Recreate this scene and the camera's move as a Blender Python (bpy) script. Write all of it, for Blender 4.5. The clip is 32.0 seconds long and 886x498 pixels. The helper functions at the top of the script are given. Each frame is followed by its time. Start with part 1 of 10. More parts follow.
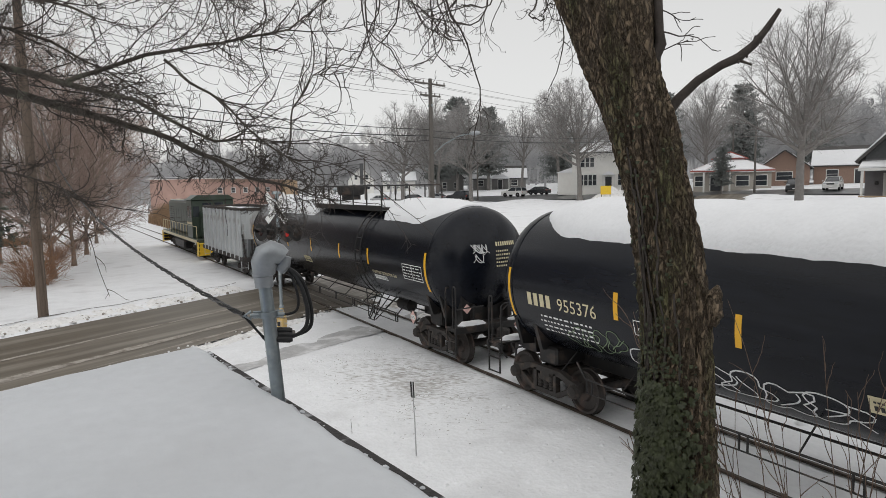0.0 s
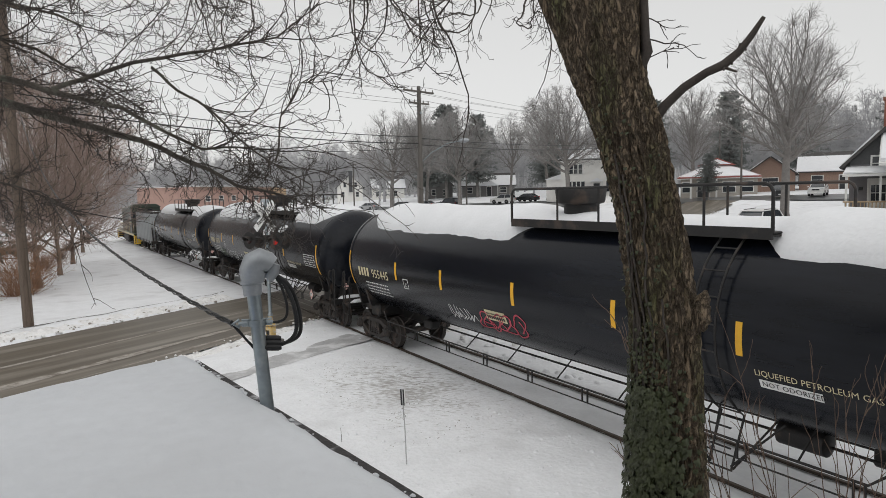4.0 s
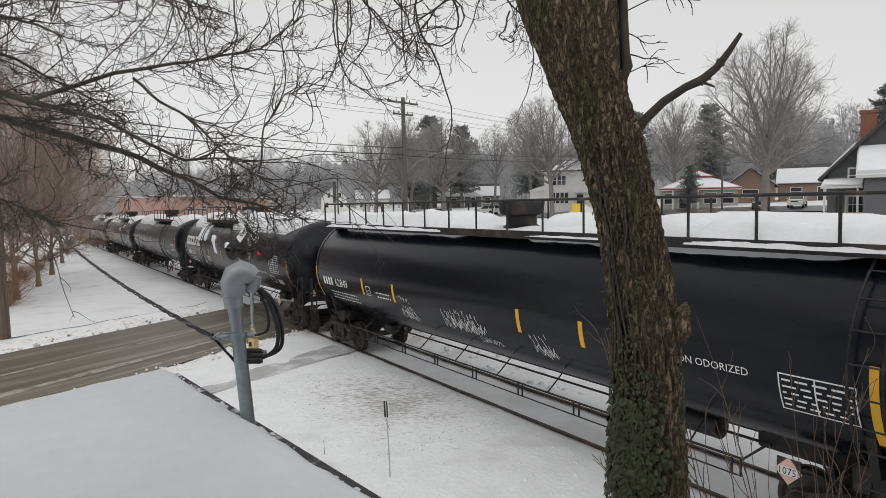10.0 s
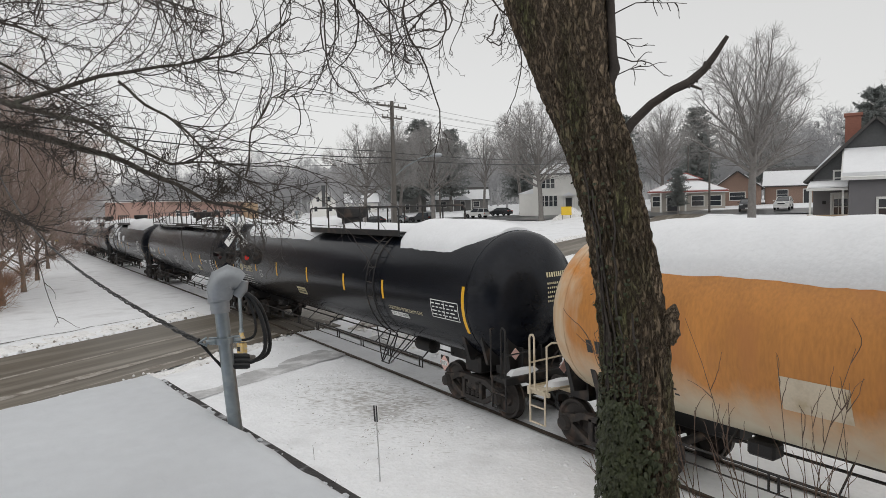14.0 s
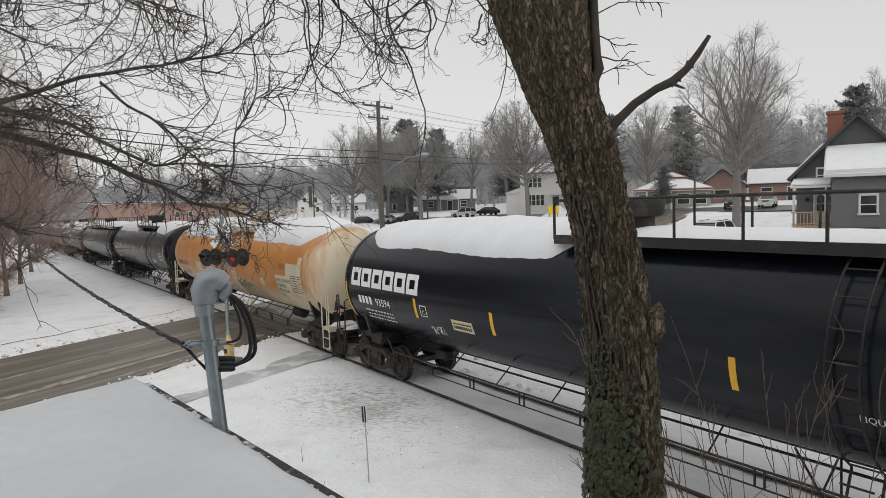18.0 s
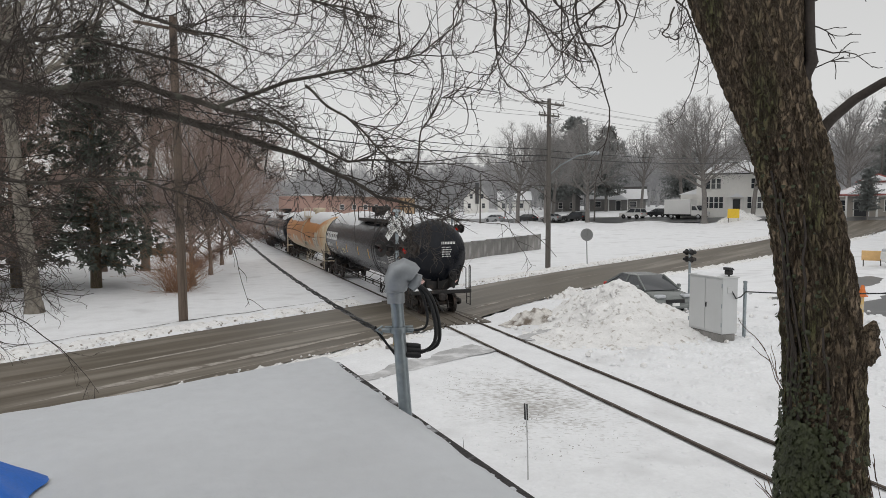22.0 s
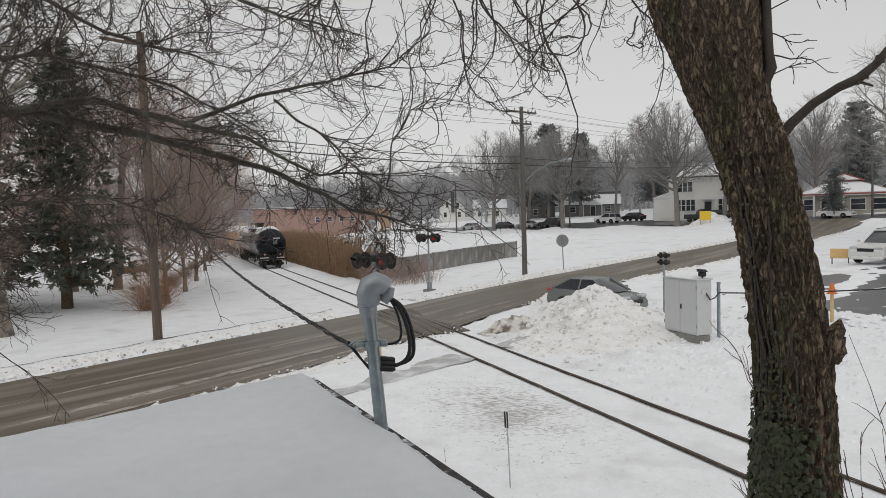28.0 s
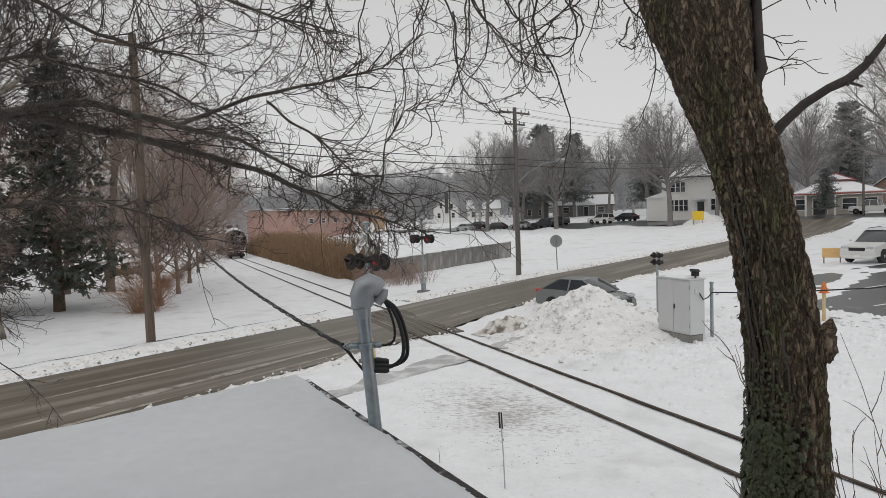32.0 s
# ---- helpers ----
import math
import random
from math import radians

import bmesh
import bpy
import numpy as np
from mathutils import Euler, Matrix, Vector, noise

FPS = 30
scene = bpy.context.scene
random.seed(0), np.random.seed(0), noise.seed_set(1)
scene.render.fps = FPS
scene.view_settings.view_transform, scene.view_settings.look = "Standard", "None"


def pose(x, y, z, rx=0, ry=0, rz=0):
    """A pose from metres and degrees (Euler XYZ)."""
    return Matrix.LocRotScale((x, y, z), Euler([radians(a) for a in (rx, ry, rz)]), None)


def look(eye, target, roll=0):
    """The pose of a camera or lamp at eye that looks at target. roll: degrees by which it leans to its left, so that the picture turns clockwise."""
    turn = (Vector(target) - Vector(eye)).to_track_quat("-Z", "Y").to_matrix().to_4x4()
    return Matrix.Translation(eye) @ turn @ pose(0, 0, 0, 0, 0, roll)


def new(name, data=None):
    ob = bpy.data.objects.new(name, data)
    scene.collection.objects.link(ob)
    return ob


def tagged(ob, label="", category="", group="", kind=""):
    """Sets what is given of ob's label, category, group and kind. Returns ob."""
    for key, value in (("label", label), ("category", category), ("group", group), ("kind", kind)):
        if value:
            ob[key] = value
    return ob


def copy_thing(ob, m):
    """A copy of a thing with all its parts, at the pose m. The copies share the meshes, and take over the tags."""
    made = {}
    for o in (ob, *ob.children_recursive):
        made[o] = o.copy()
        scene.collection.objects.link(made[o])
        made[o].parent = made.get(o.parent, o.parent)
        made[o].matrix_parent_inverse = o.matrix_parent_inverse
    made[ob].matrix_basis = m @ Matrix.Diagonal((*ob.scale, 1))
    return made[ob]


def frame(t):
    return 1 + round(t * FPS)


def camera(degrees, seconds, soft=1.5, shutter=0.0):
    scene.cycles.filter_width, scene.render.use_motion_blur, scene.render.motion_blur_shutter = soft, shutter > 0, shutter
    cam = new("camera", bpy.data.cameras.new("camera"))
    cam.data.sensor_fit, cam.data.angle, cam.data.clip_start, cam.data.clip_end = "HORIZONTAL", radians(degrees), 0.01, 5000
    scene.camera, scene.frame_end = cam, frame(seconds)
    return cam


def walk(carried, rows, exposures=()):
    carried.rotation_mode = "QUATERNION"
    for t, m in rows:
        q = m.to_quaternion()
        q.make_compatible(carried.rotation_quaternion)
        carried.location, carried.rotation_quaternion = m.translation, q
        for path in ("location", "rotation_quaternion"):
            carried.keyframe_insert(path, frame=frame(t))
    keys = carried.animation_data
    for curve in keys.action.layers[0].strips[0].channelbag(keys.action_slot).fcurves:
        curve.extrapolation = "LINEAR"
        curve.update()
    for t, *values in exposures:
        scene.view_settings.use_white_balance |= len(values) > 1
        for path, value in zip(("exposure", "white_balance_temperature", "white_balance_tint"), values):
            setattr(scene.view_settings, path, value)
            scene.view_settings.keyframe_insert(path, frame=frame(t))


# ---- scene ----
# Units: metres. The track runs along +y at x = 10.15; rail tops at z = 0 by the crossing.
cam = camera(67.5, 32.0, soft=0.6)
PATH = [
    (0, (0.13, 0.077, 4.76), (1.135, 1.795, 4.569), -1.0),
    (0.5, (0.129, 0.075, 4.762), (1.135, 1.793, 4.571), -1.2),
    (1, (0.125, 0.067, 4.76), (1.133, 1.785, 4.573), -1.4),
    (1.5, (0.129, 0.074, 4.76), (1.133, 1.793, 4.573), -1.6),
    (2, (0.131, 0.07, 4.762), (1.13, 1.793, 4.581), -1.8),
    (2.5, (0.134, 0.077, 4.759), (1.15, 1.79, 4.577), -1.4),
    (3, (0.13, 0.075, 4.762), (1.153, 1.784, 4.581), -1.3),
    (3.5, (0.13, 0.076, 4.757), (1.16, 1.781, 4.581), -1.3),
    (5.5, (0.134, 0.076, 4.762), (1.172, 1.778, 4.601), -1.1),
    (6, (0.127, 0.07, 4.763), (1.164, 1.773, 4.604), -0.9),
    (6.5, (0.125, 0.071, 4.76), (1.168, 1.77, 4.6), -0.7),
    (7, (0.122, 0.071, 4.759), (1.163, 1.771, 4.593), -0.8),
    (7.5, (0.125, 0.074, 4.761), (1.164, 1.775, 4.602), -0.7),
    (8, (0.126, 0.058, 4.765), (1.171, 1.757, 4.612), -0.9),
    (8.5, (0.137, 0.059, 4.763), (1.191, 1.752, 4.614), -1.0),
    (9, (0.141, 0.06, 4.768), (1.207, 1.746, 4.623), -1.4),
    (9.5, (0.137, 0.058, 4.77), (1.209, 1.74, 4.627), -1.3),
    (10, (0.136, 0.066, 4.767), (1.212, 1.746, 4.628), -1.1),
    (10.5, (0.134, 0.057, 4.768), (1.217, 1.734, 4.634), -0.9),
    (11, (0.135, 0.073, 4.765), (1.222, 1.746, 4.632), -1.0),
    (11.5, (0.137, 0.072, 4.765), (1.226, 1.745, 4.632), -0.9),
    (12, (0.142, 0.077, 4.763), (1.232, 1.749, 4.633), -1.2),
    (12.5, (0.148, 0.071, 4.767), (1.24, 1.742, 4.636), -1.3),
    (13, (0.152, 0.078, 4.763), (1.247, 1.747, 4.638), -1.3),
    (13.5, (0.145, 0.072, 4.765), (1.247, 1.737, 4.64), -1.2),
    (14, (0.148, 0.076, 4.764), (1.251, 1.739, 4.635), -1.3),
    (14.5, (0.152, 0.076, 4.763), (1.258, 1.737, 4.635), -1.3),
    (16.5, (0.158, 0.071, 4.768), (1.285, 1.719, 4.642), -1.4),
    (17, (0.159, 0.076, 4.767), (1.288, 1.722, 4.64), -1.4),
    (17.5, (0.158, 0.072, 4.767), (1.288, 1.717, 4.641), -1.6),
    (18, (0.159, 0.072, 4.766), (1.293, 1.715, 4.635), -1.7),
    (18.5, (0.165, 0.07, 4.77), (1.303, 1.71, 4.639), -1.8),
    (19, (0.159, 0.068, 4.767), (1.301, 1.705, 4.637), -1.7),
    (19.5, (0.149, 0.068, 4.766), (1.278, 1.714, 4.638), -2.1),
    (20, (0.138, 0.065, 4.766), (1.224, 1.74, 4.644), -1.6),
    (20.5, (0.113, 0.07, 4.768), (1.111, 1.799, 4.65), -1.5),
    (21, (0.09, 0.084, 4.772), (0.989, 1.867, 4.656), -0.9),
    (21.5, (0.065, 0.09, 4.771), (0.869, 1.918, 4.651), -0.4),
    (22, (0.045, 0.091, 4.771), (0.746, 1.959, 4.641), -0.1),
    (22.5, (0.035, 0.081, 4.776), (0.653, 1.98, 4.656), -0.3),
    (23, (0.038, 0.101, 4.77), (0.608, 2.012, 4.631), -0.7),
    (23.5, (0.038, 0.098, 4.768), (0.602, 2.011, 4.625), -0.8),
    (24, (0.045, 0.126, 4.761), (0.611, 2.039, 4.613), -1.0),
    (24.5, (0.042, 0.118, 4.762), (0.6, 2.032, 4.605), -0.7),
    (26.5, (0.068, 0.066, 4.783), (0.738, 1.946, 4.66), -1.1),
    (27, (0.072, 0.072, 4.786), (0.794, 1.933, 4.662), -1.4),
    (27.5, (0.079, 0.086, 4.784), (0.836, 1.934, 4.673), -1.4),
    (28, (0.074, 0.08, 4.785), (0.84, 1.925, 4.682), -1.6),
    (28.5, (0.075, 0.081, 4.784), (0.852, 1.92, 4.677), -1.4),
    (29, (0.077, 0.084, 4.786), (0.853, 1.924, 4.676), -1.7),
    (29.5, (0.074, 0.084, 4.782), (0.846, 1.926, 4.677), -1.5),
    (30, (0.068, 0.074, 4.786), (0.836, 1.918, 4.683), -1.7),
    (30.5, (0.07, 0.074, 4.787), (0.842, 1.917, 4.687), -1.8),
    (31, (0.072, 0.074, 4.789), (0.848, 1.915, 4.682), -1.9),
    (31.5, (0.072, 0.076, 4.786), (0.852, 1.915, 4.682), -1.8),
    (32, (0.075, 0.076, 4.787), (0.858, 1.914, 4.686), -1.8),
]
walk(cam, [(t, look(eye, target, roll)) for t, eye, target, roll in PATH], [(0, 0.1), (13, 0.1), (19, 0.04), (21, 0.0), (23.5, -0.1), (32, -0.12)])

# ---- light: an even overcast winter sky with a broad, weak sun behind the clouds ----
world = bpy.data.worlds.new("overcast_sky")
scene.world = world
world.use_nodes = True
wn, wl = world.node_tree.nodes, world.node_tree.links
bg = wn["Background"]
sky = wn.new("ShaderNodeTexSky")
sky.sky_type, sky.sun_disc = "NISHITA", False
sky.sun_elevation, sky.sun_rotation = radians(48), radians(200)
grey = wn.new("ShaderNodeHueSaturation")
grey.inputs["Saturation"].default_value = 0.15
grey.inputs["Value"].default_value = 0.035
cloud = wn.new("ShaderNodeMix")
cloud.data_type, cloud.blend_type = "RGBA", "ADD"
cloud.inputs[0].default_value = 1.0
wl.new(sky.outputs[0], grey.inputs["Color"])
wl.new(grey.outputs[0], cloud.inputs[6])
cloud.inputs[7].default_value = (0.50, 0.496, 0.485, 1)
wl.new(cloud.outputs[2], bg.inputs[0])
bg.inputs[1].default_value = 1.0
sun_data = bpy.data.lights.new("sun", "SUN")
sun_data.energy, sun_data.angle, sun_data.color = 0.75, radians(120), (1.0, 0.98, 0.95)
sun = new("sun", sun_data)
sun.matrix_world = look((0, 0, 60), (8, 22, 0))
scene.view_settings.exposure = 0.0


# ---- materials ----
def mat(name, base, rough=0.6, metal=0.0, spread=0.25, scale=6.0, fine=60.0, bump=0.1, stain=None, stain_scale=1.0, stain_amount=0.5,
        emit=0.0, vary=0.0, spec=0.5, stretch=(1, 1, 1), fade=None, plates=None, along=None):
    """A surface with variation at two scales, fine relief and, if given, stains of a second colour."""
    m = bpy.data.materials.new(name)
    m.use_nodes = True
    n, l = m.node_tree.nodes, m.node_tree.links
    b = n["Principled BSDF"]
    tc, mp = n.new("ShaderNodeTexCoord"), n.new("ShaderNodeMapping")
    mp.inputs["Scale"].default_value = stretch
    if along is not None:
        mp.vector_type = "TEXTURE"
        mp.inputs["Rotation"].default_value = (0, 0, radians(along))
    l.new(tc.outputs["Object"], mp.inputs["Vector"])
    big, small = n.new("ShaderNodeTexNoise"), n.new("ShaderNodeTexNoise")
    for node, s, d in ((big, scale, 5), (small, fine, 3)):
        node.inputs["Scale"].default_value, node.inputs["Detail"].default_value = s, d
        l.new(mp.outputs[0], node.inputs["Vector"])
    both = n.new("ShaderNodeMath")
    both.operation = "MULTIPLY_ADD"
    l.new(small.outputs[0], both.inputs[0])
    both.inputs[1].default_value = 0.45
    half = n.new("ShaderNodeMath")
    half.operation = "MULTIPLY"
    l.new(big.outputs[0], half.inputs[0])
    half.inputs[1].default_value = 0.55
    l.new(half.outputs[0], both.inputs[2])
    ramp = n.new("ShaderNodeValToRGB")
    lo = [max(0.0, c * (1 - spread)) for c in base]
    hi = [min(1.0, c * (1 + spread)) for c in base]
    ramp.color_ramp.elements[0].position, ramp.color_ramp.elements[1].position = 0.3, 0.7
    ramp.color_ramp.elements[0].color, ramp.color_ramp.elements[1].color = (*lo, 1), (*hi, 1)
    l.new(both.outputs[0], ramp.inputs[0])
    colour = ramp.outputs[0]
    if stain:
        spots = n.new("ShaderNodeTexNoise")
        spots.inputs["Scale"].default_value, spots.inputs["Detail"].default_value = stain_scale, 6
        l.new(mp.outputs[0], spots.inputs["Vector"])
        edge = n.new("ShaderNodeMapRange")
        edge.inputs[1].default_value, edge.inputs[2].default_value = 0.62 - 0.25 * stain_amount, 0.72 - 0.1 * stain_amount
        l.new(spots.outputs[0], edge.inputs[0])
        mix = n.new("ShaderNodeMix")
        mix.data_type = "RGBA"
        l.new(edge.outputs[0], mix.inputs[0])
        l.new(colour, mix.inputs[6])
        mix.inputs[7].default_value = (*stain, 1)
        colour = mix.outputs[2]
    if fade:
        tint, z0, z1 = fade
        sep, up, mixf = n.new("ShaderNodeSeparateXYZ"), n.new("ShaderNodeMapRange"), n.new("ShaderNodeMix")
        l.new(tc.outputs["Object"], sep.inputs[0])
        wob = n.new("ShaderNodeMath")
        wob.operation = "MULTIPLY_ADD"
        l.new(big.outputs[0], wob.inputs[0])
        wob.inputs[1].default_value = 1.1
        l.new(sep.outputs[2], wob.inputs[2])
        up.inputs[1].default_value, up.inputs[2].default_value = z0 + 0.55, z1 + 0.55
        l.new(wob.outputs[0], up.inputs[0])
        mixf.data_type = "RGBA"
        l.new(up.outputs[0], mixf.inputs[0])
        mixf.inputs[6].default_value = (*tint, 1)
        l.new(colour, mixf.inputs[7])
        colour = mixf.outputs[2]
    height = both.outputs[0]
    if plates:
        furrow, ps = plates
        warp = n.new("ShaderNodeMix")
        warp.data_type = "RGBA"
        warp.inputs[0].default_value = 0.09
        l.new(mp.outputs[0], warp.inputs[6])
        l.new(big.outputs[1], warp.inputs[7])
        fur = n.new("ShaderNodeTexNoise")
        fur.inputs["Scale"].default_value, fur.inputs["Detail"].default_value, fur.inputs["Roughness"].default_value = ps, 3.5, 0.6
        l.new(warp.outputs[2], fur.inputs["Vector"])
        off, size = n.new("ShaderNodeMath"), n.new("ShaderNodeMath")
        off.operation, size.operation = "SUBTRACT", "ABSOLUTE"
        l.new(fur.outputs[0], off.inputs[0])
        off.inputs[1].default_value = 0.5
        l.new(off.outputs[0], size.inputs[0])
        pr = n.new("ShaderNodeMapRange")
        pr.inputs[1].default_value, pr.inputs[2].default_value = 0.0, 0.11
        l.new(size.outputs[0], pr.inputs[0])
        mixp = n.new("ShaderNodeMix")
        mixp.data_type = "RGBA"
        l.new(pr.outputs[0], mixp.inputs[0])
        mixp.inputs[6].default_value = (*furrow, 1)
        l.new(colour, mixp.inputs[7])
        colour = mixp.outputs[2]
        sum_ = n.new("ShaderNodeMath")
        sum_.operation = "MULTIPLY_ADD"
        l.new(pr.outputs[0], sum_.inputs[0])
        sum_.inputs[1].default_value = 0.9
        l.new(both.outputs[0], sum_.inputs[2])
        height = sum_.outputs[0]
    if vary:
        info, hsv = n.new("ShaderNodeObjectInfo"), n.new("ShaderNodeHueSaturation")
        rng = n.new("ShaderNodeMapRange")
        rng.inputs[3].default_value, rng.inputs[4].default_value = 1 - vary, 1 + vary
        l.new(info.outputs["Random"], rng.inputs[0])
        l.new(rng.outputs[0], hsv.inputs["Value"])
        l.new(colour, hsv.inputs["Color"])
        colour = hsv.outputs[0]
    l.new(colour, b.inputs["Base Color"])
    b.inputs["Roughness"].default_value, b.inputs["Metallic"].default_value = rough, metal
    b.inputs["Specular IOR Level"].default_value = spec
    if bump:
        bp = n.new("ShaderNodeBump")
        bp.inputs["Strength"].default_value, bp.inputs["Distance"].default_value = min(1, bump * 3), bump * 0.05
        l.new(height, bp.inputs["Height"])
        l.new(bp.outputs[0], b.inputs["Normal"])
    if emit:
        b.inputs["Emission Color"].default_value = (*base, 1)
        b.inputs["Emission Strength"].default_value = emit
    return m


ROAD_TURN = 27.0   # the road's heading, in degrees from the x axis
SNOW = mat("snow", (0.82, 0.83, 0.85), 0.85, spread=0.07, scale=1.4, fine=11, bump=1.0, stain=(0.70, 0.705, 0.72), stain_scale=0.55, stain_amount=0.25, spec=0.2)


def trodden(m):
    """Grey grit trampled into the snow in one patch beside the track."""
    n, l = m.node_tree.nodes, m.node_tree.links
    b = n["Principled BSDF"]
    old = b.inputs["Base Color"].links[0].from_socket
    tc, mp, dist = n.new("ShaderNodeTexCoord"), n.new("ShaderNodeMapping"), n.new("ShaderNodeVectorMath")
    mp.inputs["Location"].default_value = (-7.7 / 3.2, -14.4 / 5.2, 0)
    mp.inputs["Scale"].default_value = (1 / 3.2, 1 / 5.2, 0)
    dist.operation = "LENGTH"
    l.new(tc.outputs["Object"], mp.inputs["Vector"])
    l.new(mp.outputs[0], dist.inputs[0])
    specks, cloud, turn = n.new("ShaderNodeTexNoise"), n.new("ShaderNodeTexNoise"), n.new("ShaderNodeMapping")
    turn.vector_type = "TEXTURE"
    turn.inputs["Rotation"].default_value, turn.inputs["Scale"].default_value = (0, 0, radians(-32)), (2.4, 1, 1)
    l.new(tc.outputs["Object"], turn.inputs["Vector"])
    for node, s, d in ((specks, 15.0, 5), (cloud, 0.9, 3)):
        node.inputs["Scale"].default_value, node.inputs["Detail"].default_value = s, d
        l.new((turn if node is specks else tc).outputs[0 if node is specks else 3], node.inputs["Vector"])
    edge, sumn, cut, mix = n.new("ShaderNodeMapRange"), n.new("ShaderNodeMath"), n.new("ShaderNodeMapRange"), n.new("ShaderNodeMix")
    edge.inputs[1].default_value, edge.inputs[2].default_value, edge.inputs[3].default_value, edge.inputs[4].default_value = 0.15, 1.05, 0.13, -0.25
    l.new(dist.outputs["Value"], edge.inputs[0])
    half = n.new("ShaderNodeMath")
    half.operation = "MULTIPLY_ADD"
    l.new(cloud.outputs[0], half.inputs[0])
    half.inputs[1].default_value = 0.35
    l.new(edge.outputs[0], half.inputs[2])
    sumn.operation = "ADD"
    l.new(specks.outputs[0], sumn.inputs[0])
    l.new(half.outputs[0], sumn.inputs[1])
    cut.inputs[1].default_value, cut.inputs[2].default_value = 0.69, 0.95
    l.new(sumn.outputs[0], cut.inputs[0])
    mix.data_type = "RGBA"
    l.new(cut.outputs[0], mix.inputs[0])
    l.new(old, mix.inputs[6])
    mix.inputs[7].default_value = (0.40, 0.385, 0.37, 1)
    l.new(mix.outputs[2], b.inputs["Base Color"])


def bleached_ends(m, tint):
    """Paint that has faded to cream towards both ends of a tank, with streaks running down."""
    n, l = m.node_tree.nodes, m.node_tree.links
    b = n["Principled BSDF"]
    old = b.inputs["Base Color"].links[0].from_socket
    tc, sep, away, rag, mp = n.new("ShaderNodeTexCoord"), n.new("ShaderNodeSeparateXYZ"), n.new("ShaderNodeMath"), n.new("ShaderNodeTexNoise"), n.new("ShaderNodeMapping")
    mp.inputs["Scale"].default_value = (1.2, 1.2, 0.25)
    l.new(tc.outputs["Object"], mp.inputs["Vector"])
    l.new(mp.outputs[0], rag.inputs["Vector"])
    rag.inputs["Scale"].default_value, rag.inputs["Detail"].default_value = 2.6, 5
    l.new(tc.outputs["Object"], sep.inputs[0])
    away.operation = "ABSOLUTE"
    l.new(sep.outputs[1], away.inputs[0])
    tot, cut, mix = n.new("ShaderNodeMath"), n.new("ShaderNodeMapRange"), n.new("ShaderNodeMix")
    tot.operation = "MULTIPLY_ADD"
    l.new(rag.outputs[0], tot.inputs[0])
    tot.inputs[1].default_value = 2.4
    l.new(away.outputs[0], tot.inputs[2])
    cut.inputs[1].default_value, cut.inputs[2].default_value = 9.7, 10.7
    l.new(tot.outputs[0], cut.inputs[0])
    mix.data_type = "RGBA"
    l.new(cut.outputs[0], mix.inputs[0])
    l.new(old, mix.inputs[6])
    mix.inputs[7].default_value = (*tint, 1)
    l.new(mix.outputs[2], b.inputs["Base Color"])


trodden(SNOW)
SNOW_ROOF = mat("roof_snow", (0.78, 0.79, 0.81), 0.85, spread=0.05, scale=1.6, fine=14, bump=0.5, spec=0.2)
SNOW_DIRTY = mat("ploughed_snow", (0.80, 0.795, 0.79), 0.9, spread=0.12, scale=2.6, fine=12, bump=1.0, stain=(0.46, 0.43, 0.40), stain_scale=5.0, stain_amount=0.2, spec=0.2)
SLUSH = mat("slushy_edge", (0.34, 0.31, 0.275), 0.8, spread=0.3, scale=3, fine=16, bump=0.9, stain=(0.16, 0.135, 0.11), stain_scale=2.2, stain_amount=0.5)
ASPHALT = mat("wet_asphalt", (0.112, 0.094, 0.07), 0.5, spread=0.3, scale=1.6, fine=14, bump=0.06, stain=(0.23, 0.205, 0.17), stain_scale=1.1, stain_amount=0.55, stretch=(14, 1.0, 1), along=ROAD_TURN)
LOT = mat("lot_asphalt", (0.075, 0.077, 0.08), 0.3, spread=0.3, scale=0.35, fine=80, bump=0.05, stain=(0.30, 0.31, 0.32), stain_scale=0.25, stain_amount=0.25)
WALKWAY = mat("grey_walkway", (0.44, 0.44, 0.445), 0.75, spread=0.22, scale=1.5, fine=22, bump=0.5, stain=(0.70, 0.70, 0.71), stain_scale=1.6, stain_amount=0.55)
RAIL = mat("rusty_rail", (0.075, 0.055, 0.042), 0.55, 0.4, spread=0.35, scale=5, fine=50)
TRENCH = mat("dark_ballast", (0.09, 0.08, 0.072), 0.9, spread=0.4, scale=8, fine=60, bump=0.8, stain=(0.6, 0.6, 0.6), stain_scale=2.5, stain_amount=0.25)
TIMBER = mat("crossing_timber", (0.115, 0.10, 0.082), 0.75, spread=0.3, scale=3, fine=40, stretch=(3, 0.4, 3))
BLACK = mat("black_tank_paint", (0.0068, 0.0082, 0.0125), 0.23, spec=0.24, spread=0.45, scale=0.9, fine=7, bump=0.06, stain=(0.02, 0.021, 0.024), stain_scale=0.8, stain_amount=0.15, stretch=(1.6, 0.22, 1.6))
BLACK2 = mat("black_steel", (0.018, 0.017, 0.017), 0.55, 0.2, spread=0.4, scale=3, fine=40, stain=(0.07, 0.05, 0.04), stain_scale=3, stain_amount=0.3)
TRUCKM = mat("grimy_truck_steel", (0.036, 0.032, 0.030), 0.75, 0.2, spread=0.4, scale=5, fine=50, bump=0.3, stain=(0.085, 0.065, 0.053), stain_scale=4, stain_amount=0.4)
WHEELM = mat("worn_wheel_steel", (0.045, 0.039, 0.036), 0.5, 0.5, spread=0.3, scale=5, fine=40, stain=(0.10, 0.07, 0.058), stain_scale=3, stain_amount=0.4)
TREAD = mat("bright_tread", (0.35, 0.34, 0.33), 0.3, 1.0, spread=0.1)
